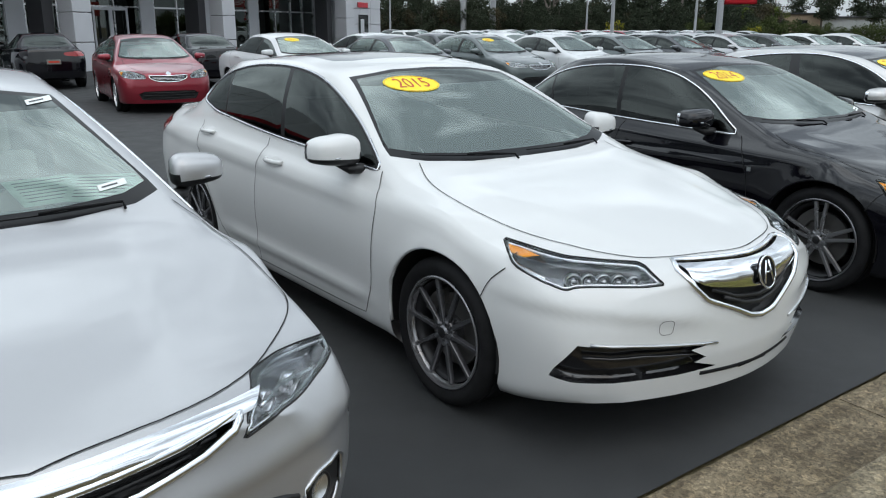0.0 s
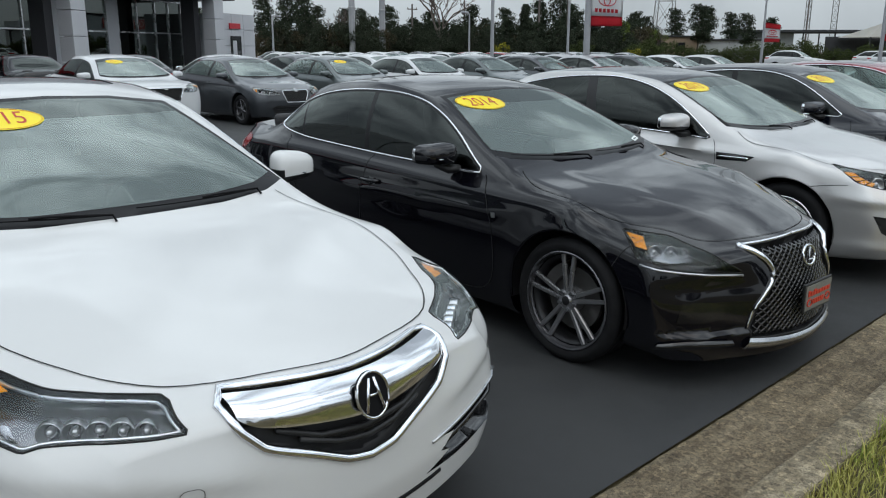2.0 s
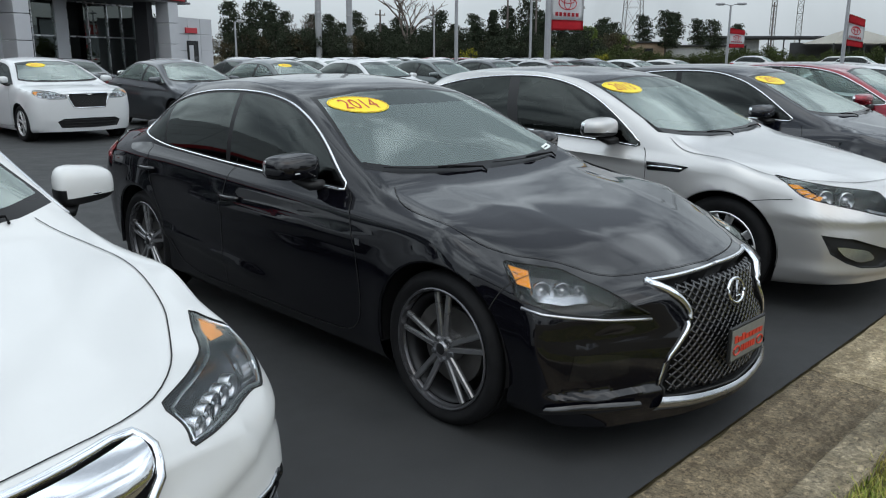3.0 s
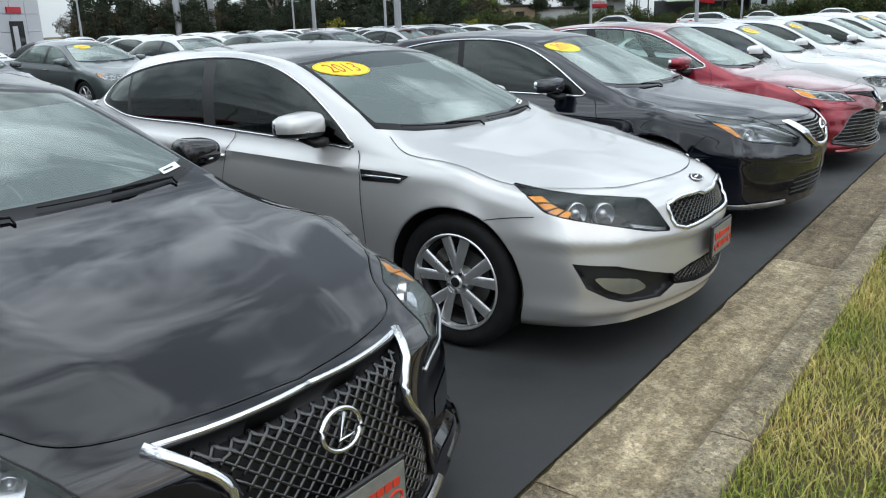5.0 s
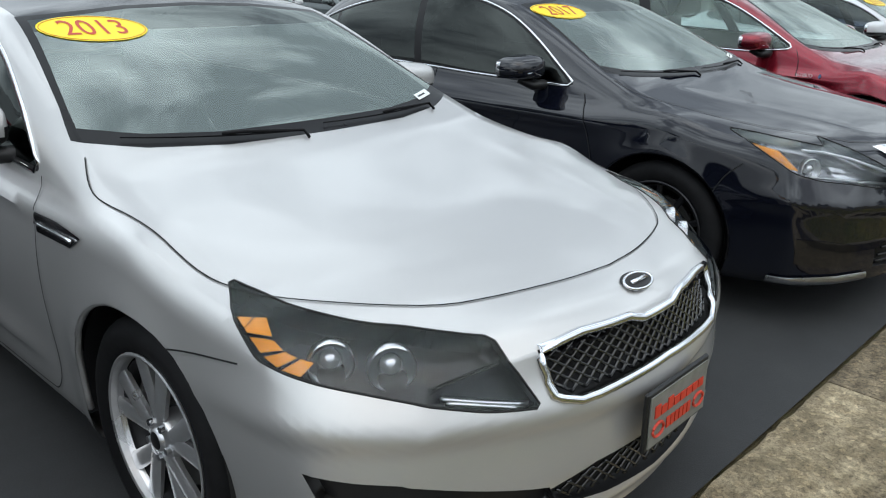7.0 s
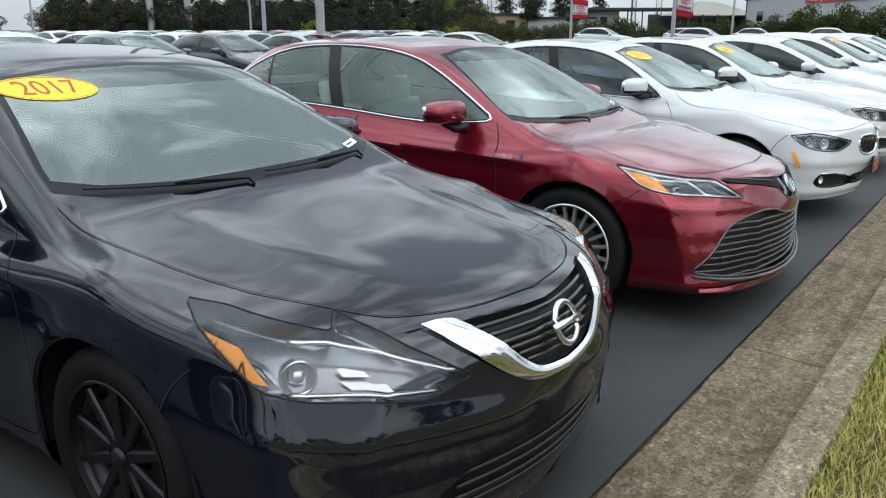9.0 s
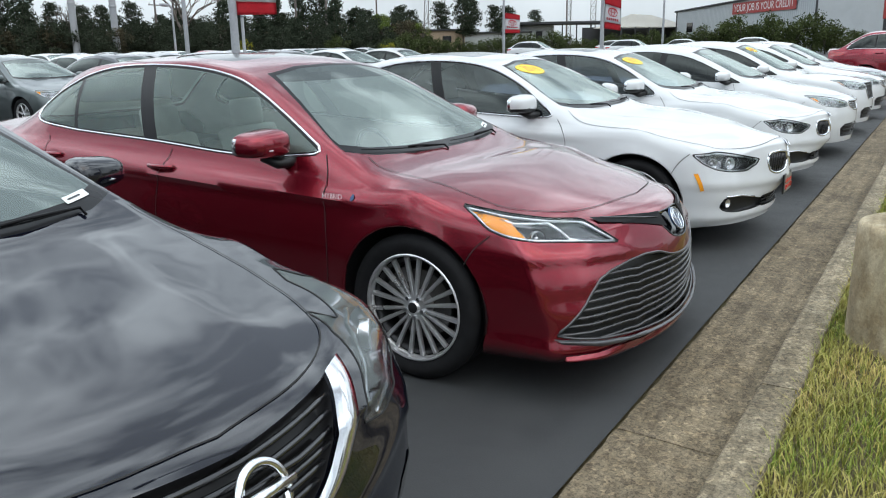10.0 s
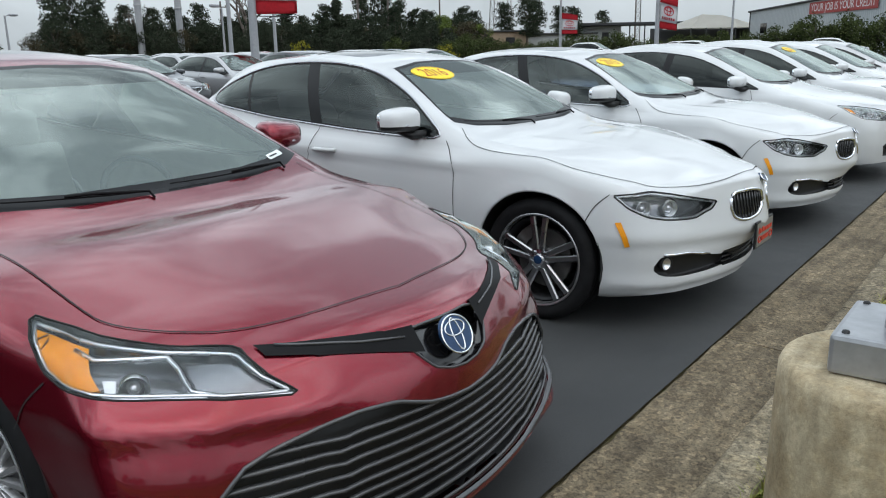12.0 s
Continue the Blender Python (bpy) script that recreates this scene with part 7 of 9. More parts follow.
    half = [(0, 0.538), (-0.09, 0.543), (-0.16, 0.553), (-0.255, 0.584), (-0.36, 0.591), (-0.46, 0.583), (-0.58, 0.562), (-0.655, 0.535), (-0.715, 0.470), (-0.79, 0.385), (-0.845, 0.322), (-0.78, 0.302), (-0.66, 0.280), (-0.49, 0.262), (-0.24, 0.245), (0, 0.242)]
    for ob, loops, w in opening(b, car, FRONT, rounded(mir(half), 0.1, 1), "grille", "wide grille of grey slats", 0.05, M_TRIM, False):
        surround(ob, loops, M_SLAT, 0.006, label="grey grille frame")
        full = mir(half)
        lines = []
        for i in range(9):
            z = 0.285 + i * 0.0335
            us = [u for u in np.linspace(-0.84, 0.84, 169) if inside(full, u, z - 0.012 * math.cos(u * 2.2))]
            if us:
                lines.append([(u, z - 0.012 * math.cos(u * 2.2) - 0.007 * math.exp(-((abs(u) - 0.42) / 0.03) ** 2)) for u in us[::4]])
        bars(b, ob, FRONT, lines, M_SLAT, 0.0095, -0.010, 0.7, label="grey slat")
    band(b, car, FRONT, [(-0.83, 0.242), (-0.6, 0.236), (-0.3, 0.215), (0, 0.210), (0.3, 0.215), (0.6, 0.236), (0.83, 0.242)], [(-0.83, 0.234), (-0.6, 0.198), (-0.3, 0.180), (0, 0.178), (0.3, 0.180), (0.6, 0.198), (0.83, 0.234)], P_RED, 0.012, "front_lip", "red front lip", 44, 0.024)
    band(b, car, FRONT, [(-0.85, 0.312), (-0.66, 0.272), (-0.49, 0.252), (-0.24, 0.236), (0, 0.233), (0.24, 0.236), (0.49, 0.252), (0.66, 0.272), (0.85, 0.312)], [(-0.83, 0.285), (-0.66, 0.246), (-0.49, 0.236), (-0.24, 0.224), (0, 0.221), (0.24, 0.224), (0.49, 0.236), (0.66, 0.246), (0.83, 0.285)], M_SLAT, 0.012, "grille_base", "grey blade under the grille", 44, 0.012)
    for view in (RIGHT,):
        t = text_bm("HYBRID", 0.034)
        p, q = onto(b.tree, view, -0.49, 0.832, 0.006), onto(b.tree, view, -0.33, 0.832, 0.006)
        along = (q - p).normalized()
        out = along.cross(Z) * -1
        out = out if out.x < 0 else -out
        up = out.cross(along)
        flat = Matrix.Translation((p + q) / 2 + out * 0.014) @ Matrix((along, up, out)).transposed().to_4x4()
        bmesh.ops.transform(t, matrix=flat, verts=t.verts)
        part("badge", t, M_BADGE, car, "chrome lettered badge", False)
        part("badge_mark", patch(b.tree, view, ellipse(-0.305, 0.832, 0.010, 0.014), 0.004), M_BLUE, car)
    door_mirror(car, b, P_RED, (-0.955, 0.825, 1.056), 1.10, 1.0, base=M_TRIM)
    handle(b, car, 1.63, 0.898, P_RED)
    handle(b, car, 2.60, 0.92, P_RED)
    finish(b)
    stock_label(b)
    return b


def white_twin_grille_sedan(at, label, mat, year, amber_marker=True, plate=True):
    def beak(b, x, y, z):
        # the twin grille stands forward of the nose
        if y < -0.4 and z > 0.36:
            y -= 0.085 * math.exp(-(x / 0.27) ** 2) * min(1, (-0.4 - y) / 0.25) * min(1, (z - 0.36) / 0.14)
        return x, y, z
    b = Body(dlo=[(0.641, 0.943), (0.797, 1.054), (1.008, 1.191), (1.252, 1.3), (1.448, 1.349), (1.694, 1.376), (1.939, 1.38), (2.2, 1.368), (2.45, 1.322), (2.68, 1.235), (2.83, 1.15), (2.75, 1.1), (2.6, 1.075), (2.42, 1.055), (2.119, 1.019), (1.79, 0.997), (1.383, 0.968), (1.009, 0.951)], posts=((1.66, 1.86, 0.05), (2.3, 2.48, 0.014)), door_line=[(0.632, 0.937), (0.535, 0.822), (0.536, 0.694), (0.54, 0.4), (0.6, 0.28)], shield_top=0.505, FO=0.85, WB=2.81, RO=0.98, W=0.905, H=1.447, roof_w=0.67, R=0.335, cowl=0.46, head=1.38, rear_head=2.52, deck=3.12, zF=0.80, zC=0.98, zD=1.06, beltF=0.93, beltR=0.99, dlo_r=2.98, pillar=1.64, quarter=2.58, nose_drop=0.05, creases=((0.3, 0.80, 3.4, 0.88, 0.012, 0.035),), shape=(beak, hood_ridge(0.50, 0.26, 0.012), nose_ridge(0.46, 0.50, 0.014, 0.06), nose_ridge(0.25, 0.25, 0.020, 0.05)), hood_line=[(-0.722, 0.588), (-0.784, 0.518), (-0.83, 0.39), (-0.86, 0.01), (-0.81, -0.29), (-0.75, -0.42), (-0.577, -0.66), (-0.274, -0.80), (0, -0.85)])
    car = build_car("sedan", label + ROW, b, mat, W_TWIN_SILVER, GROUP, at, trim=M_SATIN, glass_side=glass_grey, sunroof=0.70)
    headlight(b, car, DIAG, [(-0.306, 0.723), (-0.218, 0.728), (-0.105, 0.735), (0.01, 0.719), (0.177, 0.684), (0.293, 0.658), (0.252, 0.62), (0.213, 0.611), (0.136, 0.586), (-0.036, 0.595), (-0.138, 0.613), (-0.232, 0.655)], [(-0.15, 0.662, 0.042), (0, 0.655, 0.042)], None, (), M_BOWLMID, label="clear headlight with round projectors")
    for s in (-1, 1):
        kid = rounded([(s * 0.04, 0.680), (s * 0.127, 0.694), (s * 0.275, 0.686), (s * 0.292, 0.61), (s * 0.268, 0.55), (s * 0.19, 0.533), (s * 0.09, 0.555), (s * 0.035, 0.61)], 0.2, 2)
        for ob, loops, w in opening(b, car, FRONT, kid, "kidney_grille", "oval grille half with black bars", 0.04, M_TRIM, False):
            surround(ob, loops, M_CHROME, 0.010, label="chrome grille frame")
            bars(b, ob, FRONT, [[(s * (0.055 + 0.022 * i), 0.684), (s * (0.055 + 0.022 * i), 0.548)] for i in range(10)], M_GLOSSBLACK, 0.005, -0.006)
    emblem_disc(b, car, 0.736, 0.030, 0.027, M_BLUE, "round blue and white emblem", tilt=-40, lift=0.008, edge=0.004)
    for ob, loops, w in opening(b, car, DIAG, rounded([(-0.106, 0.346), (-0.058, 0.415), (0.10, 0.41), (0.277, 0.375), (0.45, 0.345), (0.45, 0.305), (0.25, 0.290), (0.062, 0.290), (-0.06, 0.305)], 0.2, 1), "lower_intake", "black lower intake", 0.04):
        headlamp_disc(b, ob, w, -0.02, 0.36, 0.036)
        bars(b, ob, w, [[(-0.05, 0.418), (0.1, 0.414), (0.25, 0.385)]], M_CHROME, 0.007, 0.003, name="intake_strip", label="bright strip")
    half = [(0, 0.385), (-0.30, 0.375), (-0.34, 0.33), (-0.28, 0.29), (0, 0.285)]
    for ob, loops, w in opening(b, car, FRONT, mir(half), "lower_grille", "black lower grille", 0.04, M_TRIM, False):
        bars(b, ob, FRONT, [[(-0.28, z), (0, z), (0.28, z)] for z in (0.36, 0.335, 0.31)], M_TRIM, 0.006, -0.01)
    if amber_marker:
        for w in (DIAG, DIAG.mirror()):
            part("side_marker", patch(b.tree, w, [(-0.295, 0.588), (-0.268, 0.592), (-0.225, 0.472), (-0.247, 0.468)], 0.010), M_AMBER, car, "amber side marker")
    if plate:
        front_plate(b, 0.44, 0.0, 0.31, 0.15, 0.025)
    door_mirror(car, b, mat, (-0.95, 0.90, 1.050), 1.03, 1.1, under=M_TRIM)
    handle(b, car, 1.543, 0.845, mat)
    handle(b, car, 2.58, 0.90, mat)
    finish(b)
    if year:
        year_sticker(b, year, -0.28)
    return b


glass_grey = glass("grey_side_glass", (0.72, 0.84, 1.0), 0.42, ior=1.65)
SPOTS = []
for made in (silver_sedan_with_papers(), white_sports_sedan(), black_sports_sedan(), silver_glass_roof_sedan(), blue_black_sedan(), red_hybrid_sedan(), white_twin_grille_sedan(pose(16.45, 0.95, 0), "white sports sedan with twin oval grille", P_WHITE2, "2016")):
    SPOTS.append((0, 0, made))
white_twin_grille_sedan(pose(19.15, 0.98, 0), "white compact sports sedan", P_WHITE2, "2015", True, False)

# ---------------- the other cars of the lot ----------------
W_PLAIN = dict(name="plain silver", kind="plain", n=7, face=M_ALLOY, lip=M_ALLOY, label="silver alloy spokes", rim=0.68)
W_GREY = dict(name="plain grey", kind="plain", n=6, face=M_GUNALLOY, lip=M_GUNALLOY, label="grey alloy spokes", rim=0.68)


def plain_car(name, label, mat, at, group, grille="slats", wide=0.36, style=None, year="", glass_side=None, trim=None, leather=None, low=True, lamp_dark=False, light=False, **k):
    """Another make of car, with lamps, grille, mirrors and handles of its own proportions."""
    b = Body(**dict(k, coarse=light))
    car = build_car(name, label, b, mat, style or W_PLAIN, group, at, glass_side=glass_side, trim=trim, leather=leather, light=light)
    zF = k["zF"]
    headlight(b, car, DIAG, [(-0.30, zF + 0.01), (-0.10, zF), (0.12, zF - 0.03), (0.30, zF - 0.075), (0.32, zF - 0.14), (0.12, zF - 0.145), (-0.10, zF - 0.12), (-0.22, zF - 0.06)], [(-0.04, zF - 0.065, 0.04), (0.12, zF - 0.085, 0.035)], [(-0.28, zF - 0.005), (-0.18, zF - 0.015), (-0.16, zF - 0.075), (-0.21, zF - 0.05)], (), M_BOWLDARK if lamp_dark else M_BOWL, light=light)
    if grille == "box":
        half = [(0, zF - 0.05), (-wide, zF - 0.05), (-wide - 0.02, zF - 0.10), (-wide + 0.06, zF - 0.30), (0, zF - 0.30)]
    else:
        half = [(0, zF - 0.085), (-wide, zF - 0.075), (-wide + 0.02, zF - 0.135), (-0.2, zF - 0.19), (0, zF - 0.20)]
    for ob, loops, w in opening(b, car, FRONT, mir(half), "grille", "black grille", 0.04, M_TRIM, False):
        surround(ob, loops, M_CHROME, 0.011)
        if grille == "box":
            lattice(b, ob, mir([(0, zF - 0.06), (-wide + 0.02, zF - 0.06), (-wide + 0.08, zF - 0.29), (0, zF - 0.29)]), 0.05, 1.0, M_GLOSSBLACK, 0.005, -0.01)
        else:
            bars(b, ob, FRONT, [[(-wide + 0.05, z), (0, z - 0.005), (wide - 0.05, z)] for z in (zF - 0.105, zF - 0.13, zF - 0.155)], M_CHROME, 0.005, -0.008, one=light, name="slat")
    if low:
        half = [(0, 0.44), (-0.46, 0.43), (-0.56, 0.38), (-0.50, 0.27), (0, 0.26)]
        for ob, loops, w in opening(b, car, FRONT, mir(half), "lower_grille", "black lower grille", 0.04, M_TRIM, False):
            bars(b, ob, FRONT, [[(-0.48, z), (0, z), (0.48, z)] for z in (0.40, 0.35, 0.30)], M_TRIM, 0.008, -0.01, one=light)
        for w in (DIAG, DIAG.mirror()) if not light else ():
            headlamp_disc(b, car, w, 0.03, 0.36, 0.04)
    part("emblem", patch(b.tree, FRONT, ellipse(0, zF - 0.05, 0.045, 0.032), 0.008), M_SATIN, car, "oval emblem")
    zm = k["zC"] + 0.055
    door_mirror(car, b, mat, (-b.W - 0.04, k["cowl"] + 0.40, zm), 1.0)
    handle(b, car, k["pillar"] - 0.15, k["beltF"] - 0.06, mat)
    handle(b, car, k["pillar"] + 0.92, k["beltR"] - 0.08, mat)
    finish(b)
    # the back: number plate recess and bumper line
    p = onto(b.tree, REAR, 0, 0.72, 0.006)
    if p is not None:
        part("rear_plate", boxed((-0.17, p.y - 0.002, 0.66), (0.17, p.y + 0.012, 0.78), 0.004), M_PLATE, car, "blank plate with red bars", False)
        part("plate_bar", boxed((-0.13, p.y + 0.0125, 0.70), (0.13, p.y + 0.015, 0.745)), M_PLATERED, car, "", False)
    b.car = car
    if year:
        year_sticker(b, year, -0.22)
    return car


def repaint(car, old, new_mat):
    """Gives a copy its own paint."""
    for o in car.children_recursive:
        if o.type == "MESH":
            for s in o.material_slots:
                if s.material == old:
                    s.link = "OBJECT"
                    s.material = new_mat


SED = dict(FO=0.93, WB=2.74, RO=1.05, W=0.905, H=1.46, R=0.325, cowl=0.24, head=1.22, rear_head=2.32, deck=3.02, zF=0.80, zC=0.98, zD=1.06, beltF=0.93, beltR=0.99, dlo_r=2.95, pillar=1.52, quarter=2.52)
HATCH = dict(SED, H=1.475, rear_head=2.45, deck=3.45, zD=1.14, RO=0.95, dlo_r=3.15, FO=0.95, WB=2.70, cowl=0.10, head=1.15, zF=0.80)
SUV = dict(SED, FO=0.98, WB=2.79, RO=1.05, W=0.945, H=1.69, R=0.365, cowl=0.36, head=1.28, rear_head=2.75, deck=3.55, zF=0.96, zC=1.14, zD=1.20, beltF=1.09, beltR=1.16, dlo_r=3.30, pillar=1.55, quarter=2.60, chin=0.26, roof_w=0.66)
G2 = "cars across the aisle"

# the rest of the front row
plain_car("sedan", "white compact sedan with slim bright grille" + ROW, P_WHITE2, pose(21.9, 0.98, 0), GROUP, **dict(SED, zF=0.79))
plain_car("sedan", "large white sedan with wide bright grille" + ROW, P_WHITE2, pose(24.7, 1.0, 0), GROUP, "box", 0.40, year="2014", **dict(SED, zF=0.86, H=1.49, W=0.94))
sed = plain_car("sedan", "white sedan with slatted grille" + ROW, P_WHITE2, pose(27.4, 1.0, 0), GROUP, **SED)
ob = copy_thing(sed, pose(30.1, 1.05, 0))
tagged(ob, "pale silver sedan at the row's end" + ROW)
repaint(ob, P_WHITE2, P_SILVER2)
suv = plain_car("suv", "ruby red sport utility car parked across the row's end", P_RED, pose(36.6, -1.6, 0, 0, 0, 4), "", glass_side=G_TINT, trim=M_CHROME, **SUV)

# the row across the aisle
plain_car("sedan", "white saloon with a square black mesh grille" + ROW, P_WHITE2, pose(8.55, 14.4, 0), G2, "box", 0.34, year="2011", **dict(SED, zF=0.92, H=1.50, zC=1.03, W=0.945, FO=0.90, WB=3.0, nose_drop=0.04, lean=0.1, beltF=0.99, beltR=1.03))
plain_car("sedan", "dark grey compact sedan with wide grille" + ROW, P_GREY, pose(11.45, 14.3, 0), G2, "box", 0.30, style=W_GREY, glass_side=G_LIGHT, lamp_dark=True, **dict(SED, zF=0.80, FO=0.90, WB=2.65))
plain_car("sedan", "dark grey-green sedan with a year sticker" + ROW, P_GREYGREEN, pose(14.3, 14.4, 0), G2, year="2016", glass_side=G_LIGHT, **SED)
for i, (x, mat, lab) in enumerate(((17.1, P_WHITE2, "white sedan with clear windows"), (19.9, P_GREYGREEN, "grey-green sedan"), (22.7, P_GREY, "dark grey sedan"), (25.5, P_SILVER2, "pale silver sedan"), (28.3, P_GREY, "dark grey sedan"), (31.1, P_WHITE2, "white sedan"), (33.9, P_SILVER, "silver sedan"))):
    ob = copy_thing(sed, pose(x, 14.4 + 0.1 * (i % 3), 0, 0, 0, (i * 7 % 5 - 2) * 0.5))
    tagged(ob, lab + " across the aisle" + ROW, group=G2)
    repaint(ob, P_WHITE2, mat)
plain_car("hatchback", "bright red hatchback turned towards the aisle" + ROW, P_RED2, pose(5.2, 15.0, 0, 0, 0, -7), G2, glass_side=G_LIGHT, **HATCH)
blk = plain_car("sedan", "black sedan seen from behind" + ROW, P_BLACK, pose(4.9, 25.6, 0, 0, 0, 176), G2, **dict(SED, WB=2.82))
wh = copy_thing(sed, pose(2.1, 25.2, 0, 0, 0, 178))
tagged(wh, "white sedan seen from behind" + ROW, group=G2)

# back-to-back row and the rows far out in the lot
far_a = plain_car("sedan", "white sedan far out in the lot" + ROW, P_WHITE2, pose(33.0, 38.0, 0), "cars far out in the lot", light=True, **SED)
far_b = plain_car("hatchback", "white hatchback far out in the lot" + ROW, P_WHITE2, pose(35.8, 38.0, 0), "cars far out in the lot", light=True, **HATCH)
far_mats = (P_WHITE2, P_SILVER2, P_GREY, P_WHITE2, P_GREYGREEN, P_SILVER, P_RED2, P_WHITE2, P_BLACK)
rng = random.Random(11)
back = 0
for y, x0, x1, rz in ((23.5, 8.6, 36, 180), (38.0, 38.6, 64, 0), (44.5, 30, 66, 180), (58.0, 40, 84, 0)):
    x = x0
    while x < x1:
        if rng.random() < 0.86:
            ob = copy_thing(far_a if rng.random() < 0.7 else far_b, pose(x, y + rng.uniform(-0.3, 0.3), 0, 0, 0, rz + rng.uniform(-1.5, 1.5)))
            mat = rng.choice(far_mats)
            names = {P_WHITE2: "white", P_SILVER2: "pale silver", P_GREY: "dark grey", P_GREYGREEN: "grey-green", P_SILVER: "silver", P_RED2: "red", P_BLACK: "black"}
            tagged(ob, names[mat] + " sedan far out in the lot" + ROW, "car", "cars far out in the lot")
            repaint(ob, P_WHITE2, mat)
            repaint(ob, P_GREY, mat)
        x += 2.8
far_suv = plain_car("suv", "white sport utility car by the far hedge", P_WHITE2, pose(92, 20, 0, 0, 0, 10), "cars far out in the lot", light=True, **SUV)
for x, y, rz, mat, lab in ((84, 24, 8, P_SILVER, "silver"), (76, 20, 5, P_WHITE2, "white"), (80, 11.0, 12, P_WHITE2, "white"), (70, 26, 8, P_WHITE2, "white")):
    ob = copy_thing(far_suv, pose(x, y, 0, 0, 0, rz))
    repaint(ob, P_WHITE2, mat)
    tagged(ob, lab + " sport utility car by the far hedge", "car", "cars far out in the lot")

# ---------------- light pole on its concrete drum ----------------
M_DRUM = concrete_mat("drum_concrete", (0.34, 0.28, 0.18), (0.52, 0.45, 0.32), (0.72, 0.66, 0.58), 0.25)
M_GALV = plain("galvanised_steel", (0.42, 0.43, 0.45), 0.45, 0.7, vary=0.12)
M_POLE = plain("grey_painted_pole", (0.36, 0.37, 0.39), 0.5, 0.2, vary=0.12)


def light_pole_base(x, y):
    t = thing("light_pole", "grey light pole on a stained concrete drum", "light pole", at=pose(x, y, 0.02))
    n = 48
    prof = [(0.315, 0.0), (0.312, 0.25), (0.308, 0.55), (0.305, 0.625), (0.296, 0.645), (0.280, 0.652), (0.15, 0.655), (0.0, 0.655)]
    bm = lathe(prof, n, "z")
    for v in bm.verts:
        if v.co.z < 0.64:
            q = 1 + 0.010 * noise.noise((v.co.x * 6, v.co.y * 6, v.co.z * 5))
            v.co.x *= q
            v.co.y *= q
    sharpen(part("drum", bm, M_DRUM, t, "weathered round concrete base"), 50)
    part("base_cover", boxed((-0.165, -0.165, 0.657), (0.165, 0.165, 0.755), 0.012, 2), M_GALV, t, "square grey metal cover", False)
    for sx in (-1, 1):
        for sy in (-1, 1):
            part("screw", lathe([(0.0, 0.763), (0.008, 0.761), (0.010, 0.754)], 10, "z"), M_TRIM, t).matrix_basis = Matrix.Translation((sx * 0.135, sy * 0.135, 0))
    part("pole", boxed((-0.065, -0.065, 0.75), (0.065, 0.065, 8.5), 0.01, 1), M_POLE, t, "square grey pole", False)
    part("lamp_head", boxed((-0.7, -0.16, 8.45), (-0.1, 0.16, 8.6), 0.04, 2), M_POLE, t, "flat lamp head")
    return t


light_pole_base(14.10, -0.97)

# ---------------- the showroom building ----------------
def panel_mat(name, col, pitch=1.2):
    m, t, p = nodes_of(name)
    a = noise_node(t, 0.6, 4)
    c = noise_node(t, 40, 3)
    r = ramp_node(t, a.outputs["Fac"], [(0.3, tuple(q * 0.9 for q in col)), (0.7, col)])
    f = ramp_node(t, c.outputs["Fac"], [(0.3, (0.94, 0.94, 0.94)), (0.7, (1, 1, 1))])
    t.links.new(mix_node(t, 1.0, r.outputs["Color"], f.outputs["Color"], "MULTIPLY"), p.inputs["Base Color"])
    p.inputs["Roughness"].default_value = 0.45
    p.inputs["Metallic"].default_value = 0.2
    return m


M_PANEL = panel_mat("grey_metal_panel", (0.56, 0.57, 0.60))
M_PANELDARK = panel_mat("dark_metal_panel", (0.05, 0.05, 0.055))
M_REDBAND = plain("red_fascia", (0.50, 0.02, 0.035), 0.4)
M_SOFFIT = plain("dark_soffit", (0.10, 0.10, 0.11), 0.7)
M_SHOPGLASS = glass("showroom_glass", (0.62, 0.70, 0.72), 0.40, ior=1.9)
M_INNER = plain("showroom_inside", (0.16, 0.165, 0.17), 0.8)


